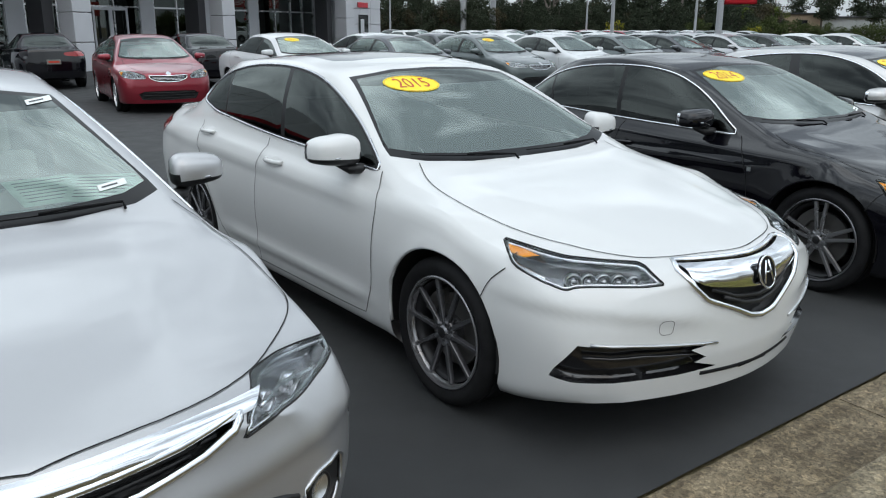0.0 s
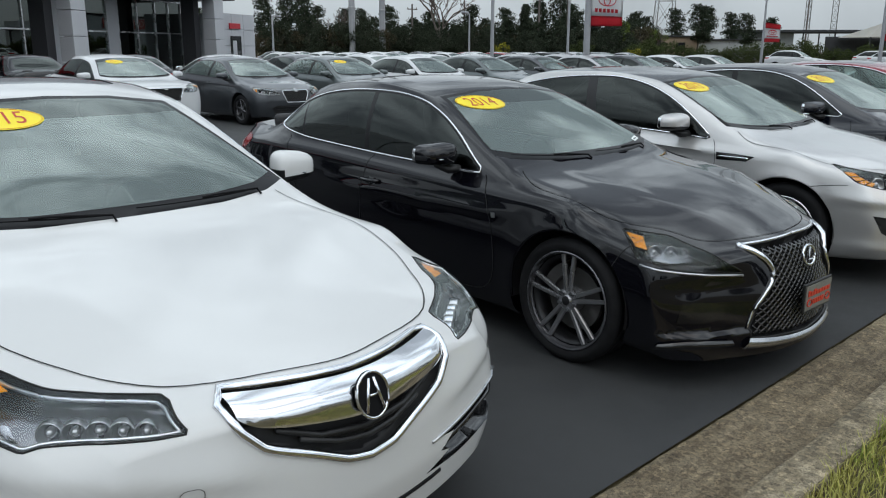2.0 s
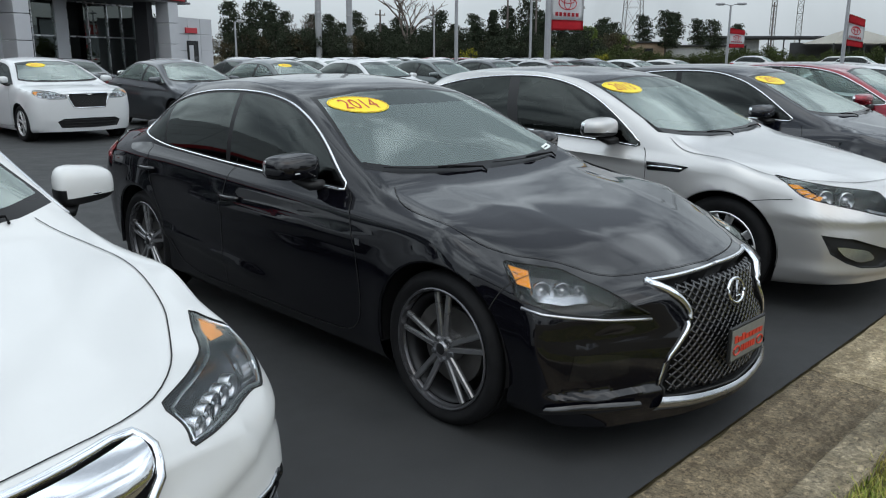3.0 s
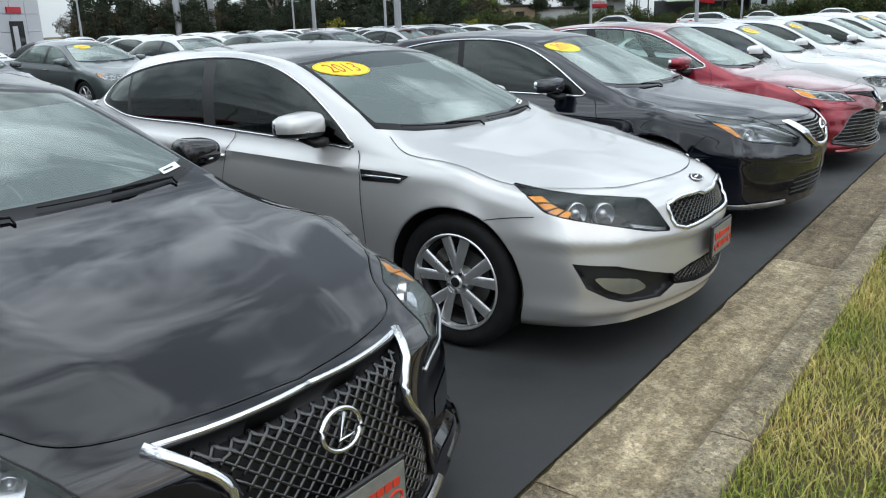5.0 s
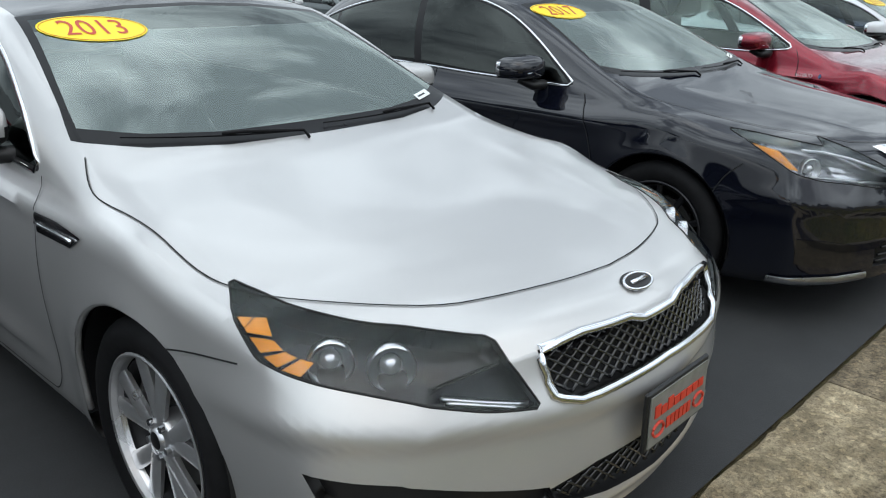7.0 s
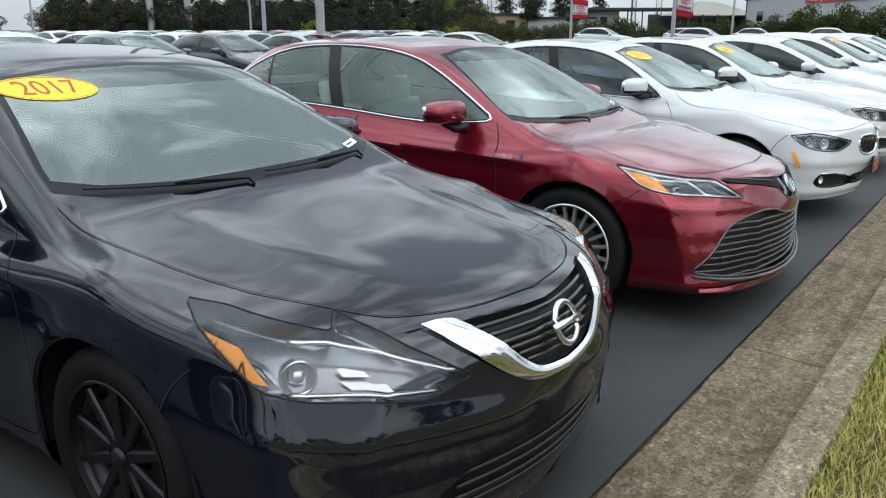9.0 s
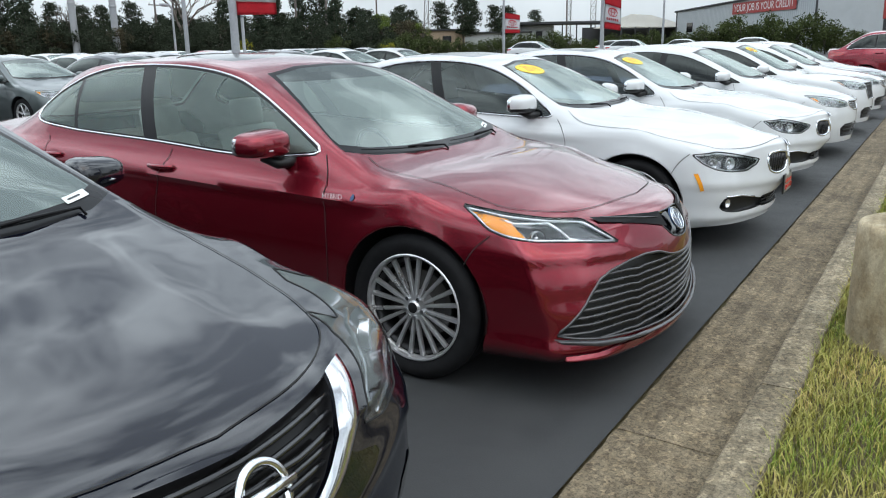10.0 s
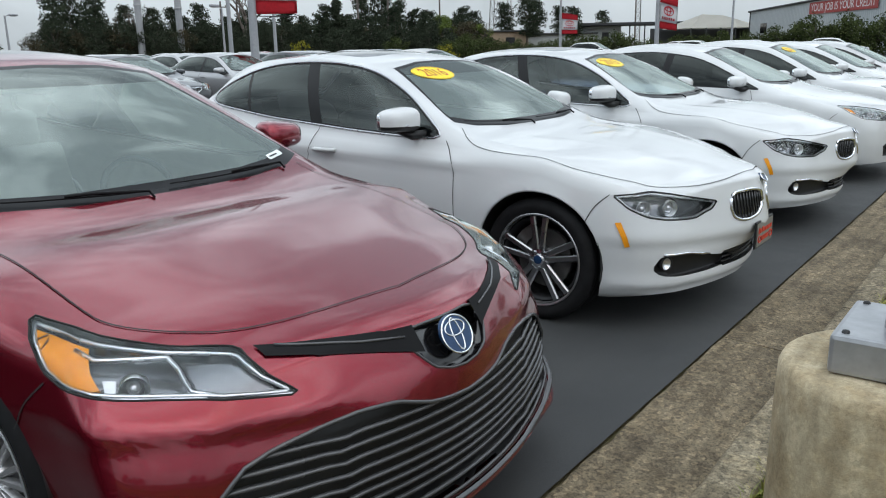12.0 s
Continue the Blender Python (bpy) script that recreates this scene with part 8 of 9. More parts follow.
def showroom():
    """Local axes: the front along x, facing -y; x = 0 at the end column, negative towards the entrance."""
    at = Matrix.Translation((24.7, 39.52, 0)) @ Matrix.Rotation(radians(27.4), 4, "Z")
    t = thing("showroom", "grey-panelled car showroom with a red fascia band", "building", at=at)
    L, B = -62.0, 4.32

    def panels(name, x0, x1, y, z0, z1, w, h, mat, gap=0.03):
        x = x0
        while x < x1 - 0.05:
            xe = min(x1, x + w)
            z = z0
            while z < z1 - 0.05:
                ze = min(z1, z + h)
                part(name, boxed((x + gap / 2, y - 0.06, z + gap / 2), (xe - gap / 2, y, ze - gap / 2), 0.01), mat, t, "", False)
                z = ze
            x = xe
    # upper parapet over the portal with a backing, rounded at its end
    part("parapet_wall", boxed((L, 0.0, B), (0.2, 0.35, 8.4)), M_PANELDARK, t, "", False)
    panels("facade_panel", L + 14, 0.2, 0.0, B + 0.36, 8.4, 2.4, 1.36, M_PANEL)
    bm = bmesh.new()
    prof = [(L, -0.10), (-0.4, -0.10)] + [(-0.4 + 1.0 * math.sin(a), 0.90 - 1.0 * math.cos(a)) for a in np.linspace(0, math.pi / 2, 8)] + [(0.6, 3.4)]
    lo = [bm.verts.new((x, y, B)) for x, y in prof]
    hi = [bm.verts.new((x, y, B + 0.36)) for x, y in prof]
    for i in range(len(prof) - 1):
        bm.faces.new((lo[i], lo[i + 1], hi[i + 1], hi[i]))
    bmesh.ops.solidify(bm, geom=bm.faces[:], thickness=0.08)
    sharpen(part("fascia_band", bm, M_REDBAND, t, "red band along the portal"), 40)
    bm = bmesh.new()
    lo = [bm.verts.new((x, y + 0.06, B + 0.37)) for x, y in prof[1:]]
    hi = [bm.verts.new((x, y + 0.06, 8.4)) for x, y in prof[1:]]
    for i in range(len(lo) - 1):
        bm.faces.new((lo[i], lo[i + 1], hi[i + 1], hi[i]))
    sharpen(part("rounded_corner", bm, M_PANEL, t, "rounded grey corner"), 40)
    part("soffit", boxed((L, 0.0, B - 0.12), (0.5, 3.6, B - 0.02)), M_SOFFIT, t, "", False)
    # columns
    for x in (-1.1, -11.3, -19.3, -33.0, -43.0):
        for z in range(4):
            part("column_panel", boxed((x - 0.42, -0.02, z * 1.06 + 0.01), (x + 0.42, 0.75, z * 1.06 + 1.045), 0.015), M_PANEL, t, "", False)
        # added near-black box, stands in for the shaded recess behind the column
        part("recess_shade_block", boxed((x - 0.95, 0.9, 0), (x - 0.50, 1.7, B - 0.12)), M_PANELDARK, t, "", False)
    part("wall_block", boxed((-26.3, 0.0, 0), (-24.2, 3.4, B - 0.12)), M_PANEL, t, "pale panelled wall block", False)
    panels("facade_panel", -26.3, -24.2, -0.005, 0.02, B - 0.14, 1.05, 1.04, M_PANEL)
    # glass front behind the portal
    y = 3.45
    part("inner_wall", boxed((L, y + 7.0, 0), (0.28, y + 7.2, B)), M_INNER, t, "", False)
    part("inner_floor", boxed((L, y, 0.0), (0.28, y + 7.0, 0.06)), M_INNER, t, "", False)
    w = part("shop_window", boxed((-2.0, y, 0.0), (0.28, y + 0.02, B - 0.1)), M_SHOPGLASS, t, "dark storefront glazing", False)
    w.visible_shadow = False
    bm = bmesh.new()
    for xx in (-0.86, 0.24):
        box(bm, (xx - 0.035, y - 0.07, 0), (xx + 0.035, y + 0.05, B - 0.1))
    for zz in (0.1, 2.45, B - 0.2):
        box(bm, (-2.0, y - 0.06, zz - 0.035), (0.28, y + 0.045, zz + 0.035))
    part("window_frame", bm, M_SATIN, w, "aluminium glazing bars", False)
    x = -2.0
    k = 0
    while x > L + 3:
        door = k % 4 == 3
        w = part("shop_window", boxed((x - 2.9, y, 0.0), (x, y + 0.02, B - 0.1)), M_SHOPGLASS, t, "dark storefront glazing", False)
        w.visible_shadow = False
        bm = bmesh.new()
        for xx in (x - 2.9, x - 1.45, x):
            box(bm, (xx - 0.035, y - 0.07, 0), (xx + 0.035, y + 0.05, B - 0.1))
        for zz in (0.1, 2.45, B - 0.2):
            box(bm, (x - 2.9, y - 0.06, zz - 0.035), (x, y + 0.045, zz + 0.035))
        part("window_frame", bm, M_SATIN, w, "aluminium glazing bars", False)
        if door:
            for xx in (x - 2.6, x - 1.75, x - 1.65, x - 0.8):
                part("door_stile", boxed((xx - 0.05, y - 0.12, 0.18), (xx + 0.05, y - 0.075, 2.30)), M_PANEL, w, "", False)
            part("door_head", boxed((x - 2.65, y - 0.12, 2.3), (x - 0.75, y - 0.075, 2.42)), M_PANEL, w, "", False)
            part("door_sill", boxed((x - 2.65, y - 0.12, 0.0), (x - 0.75, y - 0.075, 0.18)), M_PANEL, w, "", False)
        else:
            part("wall_pier", boxed((x - 3.75, y - 0.1, 0), (x - 2.95, y + 0.3, B - 0.1)), M_PANEL, t, "", False)
            x -= 0.85
        x -= 2.9
        k += 1
    # lower grey block at the end, with its door and red sign
    part("end_block", boxed((0.3, 1.0, 0), (3.9, 9.0, 3.55), 0.02), M_PANEL, t, "", False)
    panels("facade_panel", 0.3, 3.9, 0.995, 0.0, 3.6, 1.2, 0.9, M_PANEL)
    part("end_door", boxed((1.3, 0.88, 0), (2.35, 0.935, 2.35), 0.01), M_GLOSSBLACK, t, "dark service door", False)
    part("door_pane", boxed((1.45, 0.868, 0.9), (1.85, 0.879, 2.1)), M_PANEL, t, "", False)
    part("red_sign", boxed((1.2, 0.86, 2.75), (2.3, 0.93, 3.05), 0.01), M_REDBAND, t, "plain red sign", False)
    part("building_core", boxed((L, 10.7, 0), (3.9, 26, 8.2)), M_PANELDARK, t, "", False)
    return t


showroom()


# ---------------- poles, flags, masts ----------------
def flag_pole(x, y, height, z0, flag_w, flag_h, label, lamps=0, bracket=True, r=0.075, turn=0.0, limp=False):
    t = thing("street_lamp" if lamps else "flag_pole", label, "street lamp" if lamps else "flag pole", at=pose(x, y, 0, 0, 0, turn))
    part("pole", lathe([(r * 1.15, 0.0), (r, height * 0.5), (r * 0.75, height)], 16, "z"), M_POLE, t, "grey steel pole")
    part("foot", lathe([(r * 2.4, 0.0), (r * 2.4, 0.35), (r * 1.6, 0.42), (0.0, 0.42)], 16, "z"), M_DRUM, t, "concrete foot")
    for i in range(lamps):
        s = 1 if i == 0 else -1
        a = part("lamp_arm", tubed([(0, 0, height - 0.1), (s * 0.25, 0, height + 0.02), (s * 0.55, 0, height + 0.05)], 0.035, sides=8), M_POLE, t)
        part("lamp_head", boxed((s * 0.85 - 0.38, -0.17, height), (s * 0.85 + 0.38, 0.17, height + 0.16), 0.06, 3), M_POLE, t, "flat grey lamp head")
        part("lamp_glass", boxed((s * 0.85 - 0.25, -0.12, height - 0.03), (s * 0.85 + 0.25, 0.12, height + 0.005), 0.015), M_PLATE, t)
    if flag_w:
        def cloth(u, v):
            wave = 0.06 * math.sin(u * 5 + v * 2.0) * u / flag_w
            drop = 0.28 * u / flag_w * flag_h * 0.45 if not limp else 0.38 * u / flag_w * flag_h * 0.5
            sx = u * (0.72 if limp else 1.0)
            top = z0 + flag_h - drop * (1 if v > 0.5 else 0.25 if not limp else 0.8)
            z = z0 + flag_h * v - drop * (v if not limp else 0.4 + 0.6 * v)
            return Vector((0.10 + sx, wave, z))
        fl = None
        for nm, v0, v1, mat, lab in (("flag_bottom", 0.0, 0.20, M_FLAGRED, "red lower band"), ("flag_middle", 0.20, 0.72, M_FLAGWHITE, "white middle band"), ("flag_top", 0.72, 1.0, M_FLAGRED, "red upper band")):
            bm = bmesh.new()
            g = [[bm.verts.new(cloth(flag_w * i / 12, v0 + (v1 - v0) * j / 4)) for j in range(5)] for i in range(13)]
            for p, q in zip(g, g[1:]):
                for j in range(4):
                    bm.faces.new((p[j], q[j], q[j + 1], p[j + 1]))
            bmesh.ops.solidify(bm, geom=bm.faces[:], thickness=0.006)
            part(nm, bm, mat, t, lab)
        for side in (-1, 1):
            bm = bmesh.new()
            for a, c, du, dv in ((0.27, 0.13, 0, 0), (0.10, 0.12, 0, 0.0), (0.20, 0.055, 0, 0.05)):
                pts = []
                for i in range(20):
                    u = 0.5 + du + a * math.cos(2 * math.pi * i / 20)
                    v = 0.53 + dv + c * math.sin(2 * math.pi * i / 20)
                    p = cloth(flag_w * u, v)
                    pts.append(p + Vector((0, side * 0.012, 0)))
                tube(bm, pts, 0.018, 4, True)
            part("flag_emblem", bm, M_FLAGRED, t, "red oval emblem")
            for i in range(6):
                u0 = 0.13 + i * 0.125
                bm = bmesh.new()
                q = [bm.verts.new(cloth(flag_w * u, v) + Vector((0, side * 0.012, 0))) for u, v in ((u0, 0.27), (u0 + 0.09, 0.27), (u0 + 0.09, 0.345), (u0, 0.345))]
                bm.faces.new(q)
                bmesh.ops.solidify(bm, geom=bm.faces[:], thickness=0.004)
                part("flag_bar", bm, M_FLAGRED, t, "", False)
        if bracket:
            part("flag_bracket", tubed([(0, 0, z0 - 0.05), (flag_w * 1.05, 0, z0 - 0.09)], 0.016, sides=6), M_TRIM, t)
    return t


M_FLAGRED = plain("flag_red", (0.55, 0.02, 0.035), 0.7)
M_FLAGWHITE = plain("flag_white", (0.72, 0.72, 0.73), 0.7, vary=0.04)
M_RUST = plain("brown_utility_pole", (0.13, 0.11, 0.10), 0.8)
flag_pole(28.6, 18.4, 7.6, 2.55, 1.25, 2.05, "tall grey pole flying a red and white flag", 0, True, 0.12, -52)
flag_pole(69.0, 30.0, 5.8, 2.35, 1.2, 1.6, "double street lamp with a red and white flag", 2, False, 0.10, -62)
flag_pole(50.5, 14.6, 6.1, 2.2, 1.15, 1.7, "double street lamp with a drooping red and white flag", 2, False, 0.10, -68, True)
flag_pole(41.5, 35.5, 9.2, 0, 0, 0, "tall double street lamp in the lot", 2, False, 0.11, 45)
flag_pole(47.0, 43.0, 4.3, 0, 0, 0, "small street lamp in the lot", 1, False, 0.07, 200)
flag_pole(95.0, 25.0, 7.5, 0, 0, 0, "plain grey pole beside the hedge", 0, False, 0.11)
flag_pole(44.0, 66.0, 4.6, 0, 0, 0, "plain street lamp by the far trees", 1, False, 0.09, 20)
flag_pole(34.0, 23.5, 5.2, 0, 0, 0, "slim grey pole in the lot", 0, False, 0.06)
for x, y, r, h in ((70.3, 88.0, 0.42, 26), (78.5, 91.5, 0.44, 26)):
    t = thing("steel_pole", "thick grey steel pole beyond the lot", "pole", "thick steel poles", at=pose(x, y, 0))
    part("pole", lathe([(r, 0), (r * 0.9, h)], 16, "z"), M_POLE, t, "thick grey tube")
    part("pole_collar", lathe([(r * 1.06, 7.0), (r * 1.12, 7.05), (r * 1.12, 7.25), (r * 1.06, 7.3)], 16, "z"), M_GALV, t)
for b, d, h in ((49.3, 130, 13.5), (51.3, 130, 11.0), (54.5, 150, 11), (44.2, 150, 10.5), (67.1, 190, 13.2), (40.4, 135, 9)):
    x, y = 6 + d * math.sin(radians(b)), -1 + d * math.cos(radians(b))
    t = thing("utility_pole", "thin brown utility pole above the trees", "utility pole", "utility poles", at=pose(x, y, 0))
    part("pole", lathe([(0.20, 0), (0.13, h)], 10, "z"), M_RUST, t)
    part("crossarm", boxed((-1.1, -0.06, h - 0.9), (1.1, 0.06, h - 0.75)), M_RUST, t, "", False)
    for sx in (-1, 1):
        part("insulator", lathe([(0.07, h - 0.75), (0.05, h - 0.5), (0.0, h - 0.48)], 8, "z"), M_PLATE, t).matrix_basis = Matrix.Translation((sx * 0.95, 0, 0))


def lattice_tower(b, d, h, w0, w1, label, guy=False):
    x, y = 6 + d * math.sin(radians(b)), -1 + d * math.cos(radians(b))
    t = thing("radio_mast", label, "radio mast", "radio masts", at=pose(x, y, 0, 0, 0, 20))
    n = int(h / max(w0, 1.2) / 1.1)
    legs = [(-1, -1), (1, -1), (1, 1), (-1, 1)] if not guy else [(-1, -0.6), (1, -0.6), (0, 1.1)]
    pt = lambda k, q: Vector((legs[k][0] * (w0 + (w1 - w0) * q) / 2, legs[k][1] * (w0 + (w1 - w0) * q) / 2, h * q))
    for k in range(len(legs)):
        part("mast_leg", tubed([pt(k, 0), pt(k, 1)], 0.12 if not guy else 0.09, sides=5), M_GALV, t)
    bm = bmesh.new()
    for i in range(n):
        q0, q1 = i / n, (i + 1) / n
        for k in range(len(legs)):
            j = (k + 1) % len(legs)
            tube(bm, [pt(k, q0), pt(j, q1)], 0.05, 4)
            tube(bm, [pt(j, q0), pt(k, q1)], 0.05, 4)
            tube(bm, [pt(k, q1), pt(j, q1)], 0.05, 4)
    tagged(part("mast_bracing", bm, M_GALV, t, "crossed steel braces"), kind="stuff")
    return t


lattice_tower(58.2, 210, 34, 5.2, 2.4, "wide steel lattice mast behind the trees")
lattice_tower(67.2, 220, 48, 1.4, 1.3, "slender steel lattice mast", True)
lattice_tower(68.8, 240, 60, 1.7, 1.6, "slender tall steel lattice mast", True)

# ---------------- buildings beyond the hedge ----------------
M_SIDING = panel_mat("pale_metal_siding", (0.44, 0.47, 0.49))
M_TAN = plain("tan_stucco", (0.36, 0.27, 0.19), 0.85, vary=0.15, scale=3)
M_WHITEWALL = plain("grey_white_boards", (0.46, 0.48, 0.48), 0.8, vary=0.15, scale=4)
M_ROOFDARK = plain("dark_roofing", (0.035, 0.037, 0.04), 0.8)
M_TENT = plain("pale_tent_cloth", (0.62, 0.60, 0.55), 0.8, vary=0.06)
M_SIGNRED = plain("faded_sign_red", (0.33, 0.035, 0.03), 0.6, vary=0.12)
M_BRICKRED = plain("dull_red_boards", (0.20, 0.06, 0.035), 0.8, vary=0.2)


def place(b, d):
    return 6 + d * math.sin(radians(b)), -1 + d * math.cos(radians(b))


def metal_shed():
    (xl, yl), (xr, yr) = place(74.3, 150), place(82.6, 108)
    ang = math.atan2(yr - yl, xr - xl)
    L = math.hypot(xr - xl, yr - yl)
    t = thing("metal_shed", "pale corrugated metal shed with a red banner", "building", at=Matrix.Translation((xl, yl, 0)) @ Matrix.Rotation(ang, 4, "Z"))
    h = 7.1
    bm = bmesh.new()
    n = int(L / 0.5)
    for face_y, s in ((0.0, 1),):
        prev = None
        for i in range(n * 2 + 1):
            x = L * i / (n * 2)
            y = face_y - (0.05 if i % 2 else 0.0)
            cur = (bm.verts.new((x, y, 0)), bm.verts.new((x, y, h - 0.9 * (1 - x / L))))
            if prev:
                bm.faces.new((prev[0], cur[0], cur[1], prev[1]))
            prev = cur
    part("wall", bm, M_SIDING, t, "corrugated pale wall", False)
    part("wall_core", boxed((0, 0.05, 0), (L, 18, h - 1.0)), M_SIDING, t, "", False)
    part("roof_edge", tubed([(-0.3, -0.25, h - 0.85), (L + 0.3, -0.25, h + 0.05)], 0.16, sides=6), M_ROOFDARK, t, "dark eaves trim")
    for x in (0.0, L):
        part("corner_trim", boxed((x - 0.15, -0.12, 0), (x + 0.15, 0.0, h - 0.9 * (1 - x / L))), M_ROOFDARK, t, "", False)
    part("window", boxed((5.0, -0.12, 2.8), (7.5, -0.06, 4.3)), M_GLOSSBLACK, t, "dark window", False)
    x0, x1 = L * 0.50, L * 0.90
    bn = thing("banner", "red banner with white lettering on a shed wall", "banner", at=t.matrix_basis @ pose(0, -0.16, 0))
    part("cloth", boxed((x0, -0.03, 4.95), (x1, 0.0, 6.45)), M_SIGNRED, bn, "red cloth", False)
    tx = text_bm("YOUR JOB IS YOUR CREDIT", 1.35)
    xs = [v.co.x for v in tx.verts]
    k = (x1 - x0) * 0.94 / (max(xs) - min(xs))
    for v in tx.verts:
        v.co = Vector(((x0 + x1) / 2 + v.co.x * k, -0.04, 5.70 + v.co.y * 1.0))
    part("lettering", tx, M_FLAGWHITE, bn, "white capital letters", False)
    return t


metal_shed()
x, y = place(86.5, 118)
t = thing("porch_house", "red-boarded house with a dark porch roof", "building", at=pose(x, y, 0, 0, 0, -75))
part("wall", boxed((-6, 0, 0), (6, 9, 4.6)), M_BRICKRED, t, "", False)
part("roof", boxed((-8.5, -4, 4.6), (7, 9.5, 5.1), 0.05), M_ROOFDARK, t, "", False)
for i in range(5):
    part("porch_post", boxed((-8 + i * 3.4, -3.8, 0), (-7.75 + i * 3.4, -3.55, 4.6)), M_ROOFDARK, t, "", False)
part("porch_rail", boxed((-8, -3.8, 1.9), (6.5, -3.65, 2.05)), M_BRICKRED, t, "", False)
x, y = place(87.6, 85)
t = thing("pylon_sign", "faded red roadside sign on two posts", "sign", at=pose(x, y, 0, 0, 0, -75))
for sx in (-1.9, 1.9):
    part("post", boxed((sx - 0.12, -0.12, 0), (sx + 0.12, 0.12, 7.5)), M_ROOFDARK, t, "", False)
part("sign_panel", boxed((-2.1, -0.2, 3.0), (2.1, 0.2, 4.9), 0.04), M_SIGNRED, t, "red panel", False)
tx = text_bm("600", 1.5)
for v in tx.verts:
    v.co = Vector((v.co.x, -0.215, 3.85 + v.co.y))
part("figures", tx, M_FLAGWHITE, t, "white figures", False)
part("top_panel", boxed((-2.4, -0.2, 5.2), (2.4, 0.2, 7.2), 0.04), M_SIGNRED, t, "red panel", False)
for z in (5.6, 6.4):
    part("print_bar", boxed((-2.0, -0.24, z), (2.0, -0.205, z + 0.45)), M_FLAGWHITE, t, "", False)

x, y = place(66.0, 165)
t = thing("canopy_house", "pale boarded house under a dark flat canopy", "building", at=pose(x, y, 0, 0, 0, -52))
part("wall", boxed((-10, 0, 0), (1, 7, 4.9)), M_WHITEWALL, t, "", False)
part("canopy", boxed((-10.5, -2.5, 5.0), (13.5, 7.5, 5.5), 0.05), M_ROOFDARK, t, "", False)
for i in range(5):
    part("post", boxed((2 + i * 2.8, -2.2, 0), (2.2 + i * 2.8, -2.0, 5.0)), M_ROOFDARK, t, "", False)
for i in range(3):
    part("window", boxed((-9 + i * 3.2, -0.08, 2.4), (-7.7 + i * 3.2, -0.01, 3.8)), M_GLOSSBLACK, t, "dark window", False)
x, y = place(57.0, 150)
t = thing("tan_house", "low tan house with a dark roof behind trees", "building", at=pose(x, y, 0, 0, 0, -50))
part("wall", boxed((-9, 0, 0), (9, 8, 4.0)), M_TAN, t, "", False)
part("roof", boxed((-9.5, -0.4, 4.0), (9.5, 8.4, 4.3), 0.05), M_ROOFDARK, t, "", False)
for i in range(4):
    part("window", boxed((-7 + i * 4, -0.08, 1.8), (-5.4 + i * 4, -0.01, 3.1)), M_GLOSSBLACK, t, "dark window", False)
x, y = place(61.5, 158)
t = thing("flat_house", "long grey flat-roofed house behind the hedge", "building", at=pose(x, y, 0, 0, 0, -50))
part("wall", boxed((-9, 0, 0), (9, 8, 3.5)), M_WHITEWALL, t, "", False)
part("roof", boxed((-9.6, -0.5, 3.5), (9.6, 8.4, 3.8), 0.05), M_ROOFDARK, t, "", False)
x, y = place(72.0, 160)
t = thing("tent_shelter", "pale tented roof on dark posts", "shelter", at=pose(x, y, 0, 0, 0, -40))
bm = bmesh.new()
c = [bm.verts.new(q) for q in ((-7, -5, 4.0), (7, -5, 4.0), (7, 5, 4.0), (-7, 5, 4.0))]
a = bm.verts.new((-2, 0, 6.4))
e = bm.verts.new((2, 0, 6.2))
bm.faces.new((c[0], c[1], e, a))
bm.faces.new((c[1], c[2], e))
bm.faces.new((c[2], c[3], a, e))
bm.faces.new((c[3], c[0], a))
bmesh.ops.solidify(bm, geom=bm.faces[:], thickness=0.1)
part("roof", bm, M_TENT, t, "pale tent cloth", False)
part("back_wall", boxed((-9, 5.2, 0), (16, 5.6, 4.2)), M_ROOFDARK, t, "", False)
part("side_roof", boxed((7.2, -5, 3.9), (16, 5.5, 4.5), 0.05), M_ROOFDARK, t, "", False)
for i in range(9):
    part("post", boxed((-6.9 + i * 2.8, -4.9, 0), (-6.7 + i * 2.8, -4.7, 4.0)), M_ROOFDARK, t, "", False)


# ---------------- trees ----------------
def leaf_mat(name, dark, light):
    m, t, p = nodes_of(name)
    g = t.nodes.new("ShaderNodeNewGeometry")
    big = noise_node(t, 0.8, 3)
    r = ramp_node(t, g.outputs["Random Per Island"], [(0.0, dark), (0.6, tuple((a + b) / 2 for a, b in zip(dark, light))), (1.0, light)])
    k = ramp_node(t, big.outputs["Fac"], [(0.3, (0.6, 0.6, 0.6)), (0.7, (1.2, 1.2, 1.2))])
    t.links.new(mix_node(t, 1.0, r.outputs["Color"], k.outputs["Color"], "MULTIPLY"), p.inputs["Base Color"])
    p.inputs["Roughness"].default_value = 1.0
    p.inputs["Specular IOR Level"].default_value = 0.0
    return m


M_PINE = leaf_mat("pine_needles", (0.026, 0.036, 0.026), (0.062, 0.075, 0.048))
M_EVERGREEN = leaf_mat("evergreen_leaves", (0.030, 0.038, 0.027), (0.060, 0.072, 0.048))
M_SPRING = leaf_mat("young_green_leaves", (0.07, 0.105, 0.02), (0.17, 0.22, 0.06))
M_YELLOWBUSH = leaf_mat("yellow_green_leaves", (0.17, 0.17, 0.02), (0.36, 0.33, 0.05))
M_SCRUB = leaf_mat("brown_scrub", (0.050, 0.042, 0.028), (0.105, 0.092, 0.058))
M_HEDGE = leaf_mat("hedge_leaves", (0.035, 0.050, 0.020), (0.105, 0.125, 0.050))
M_BARK = plain("tree_bark", (0.085, 0.07, 0.058), 0.9, vary=0.3, scale=6, bump=0.3)
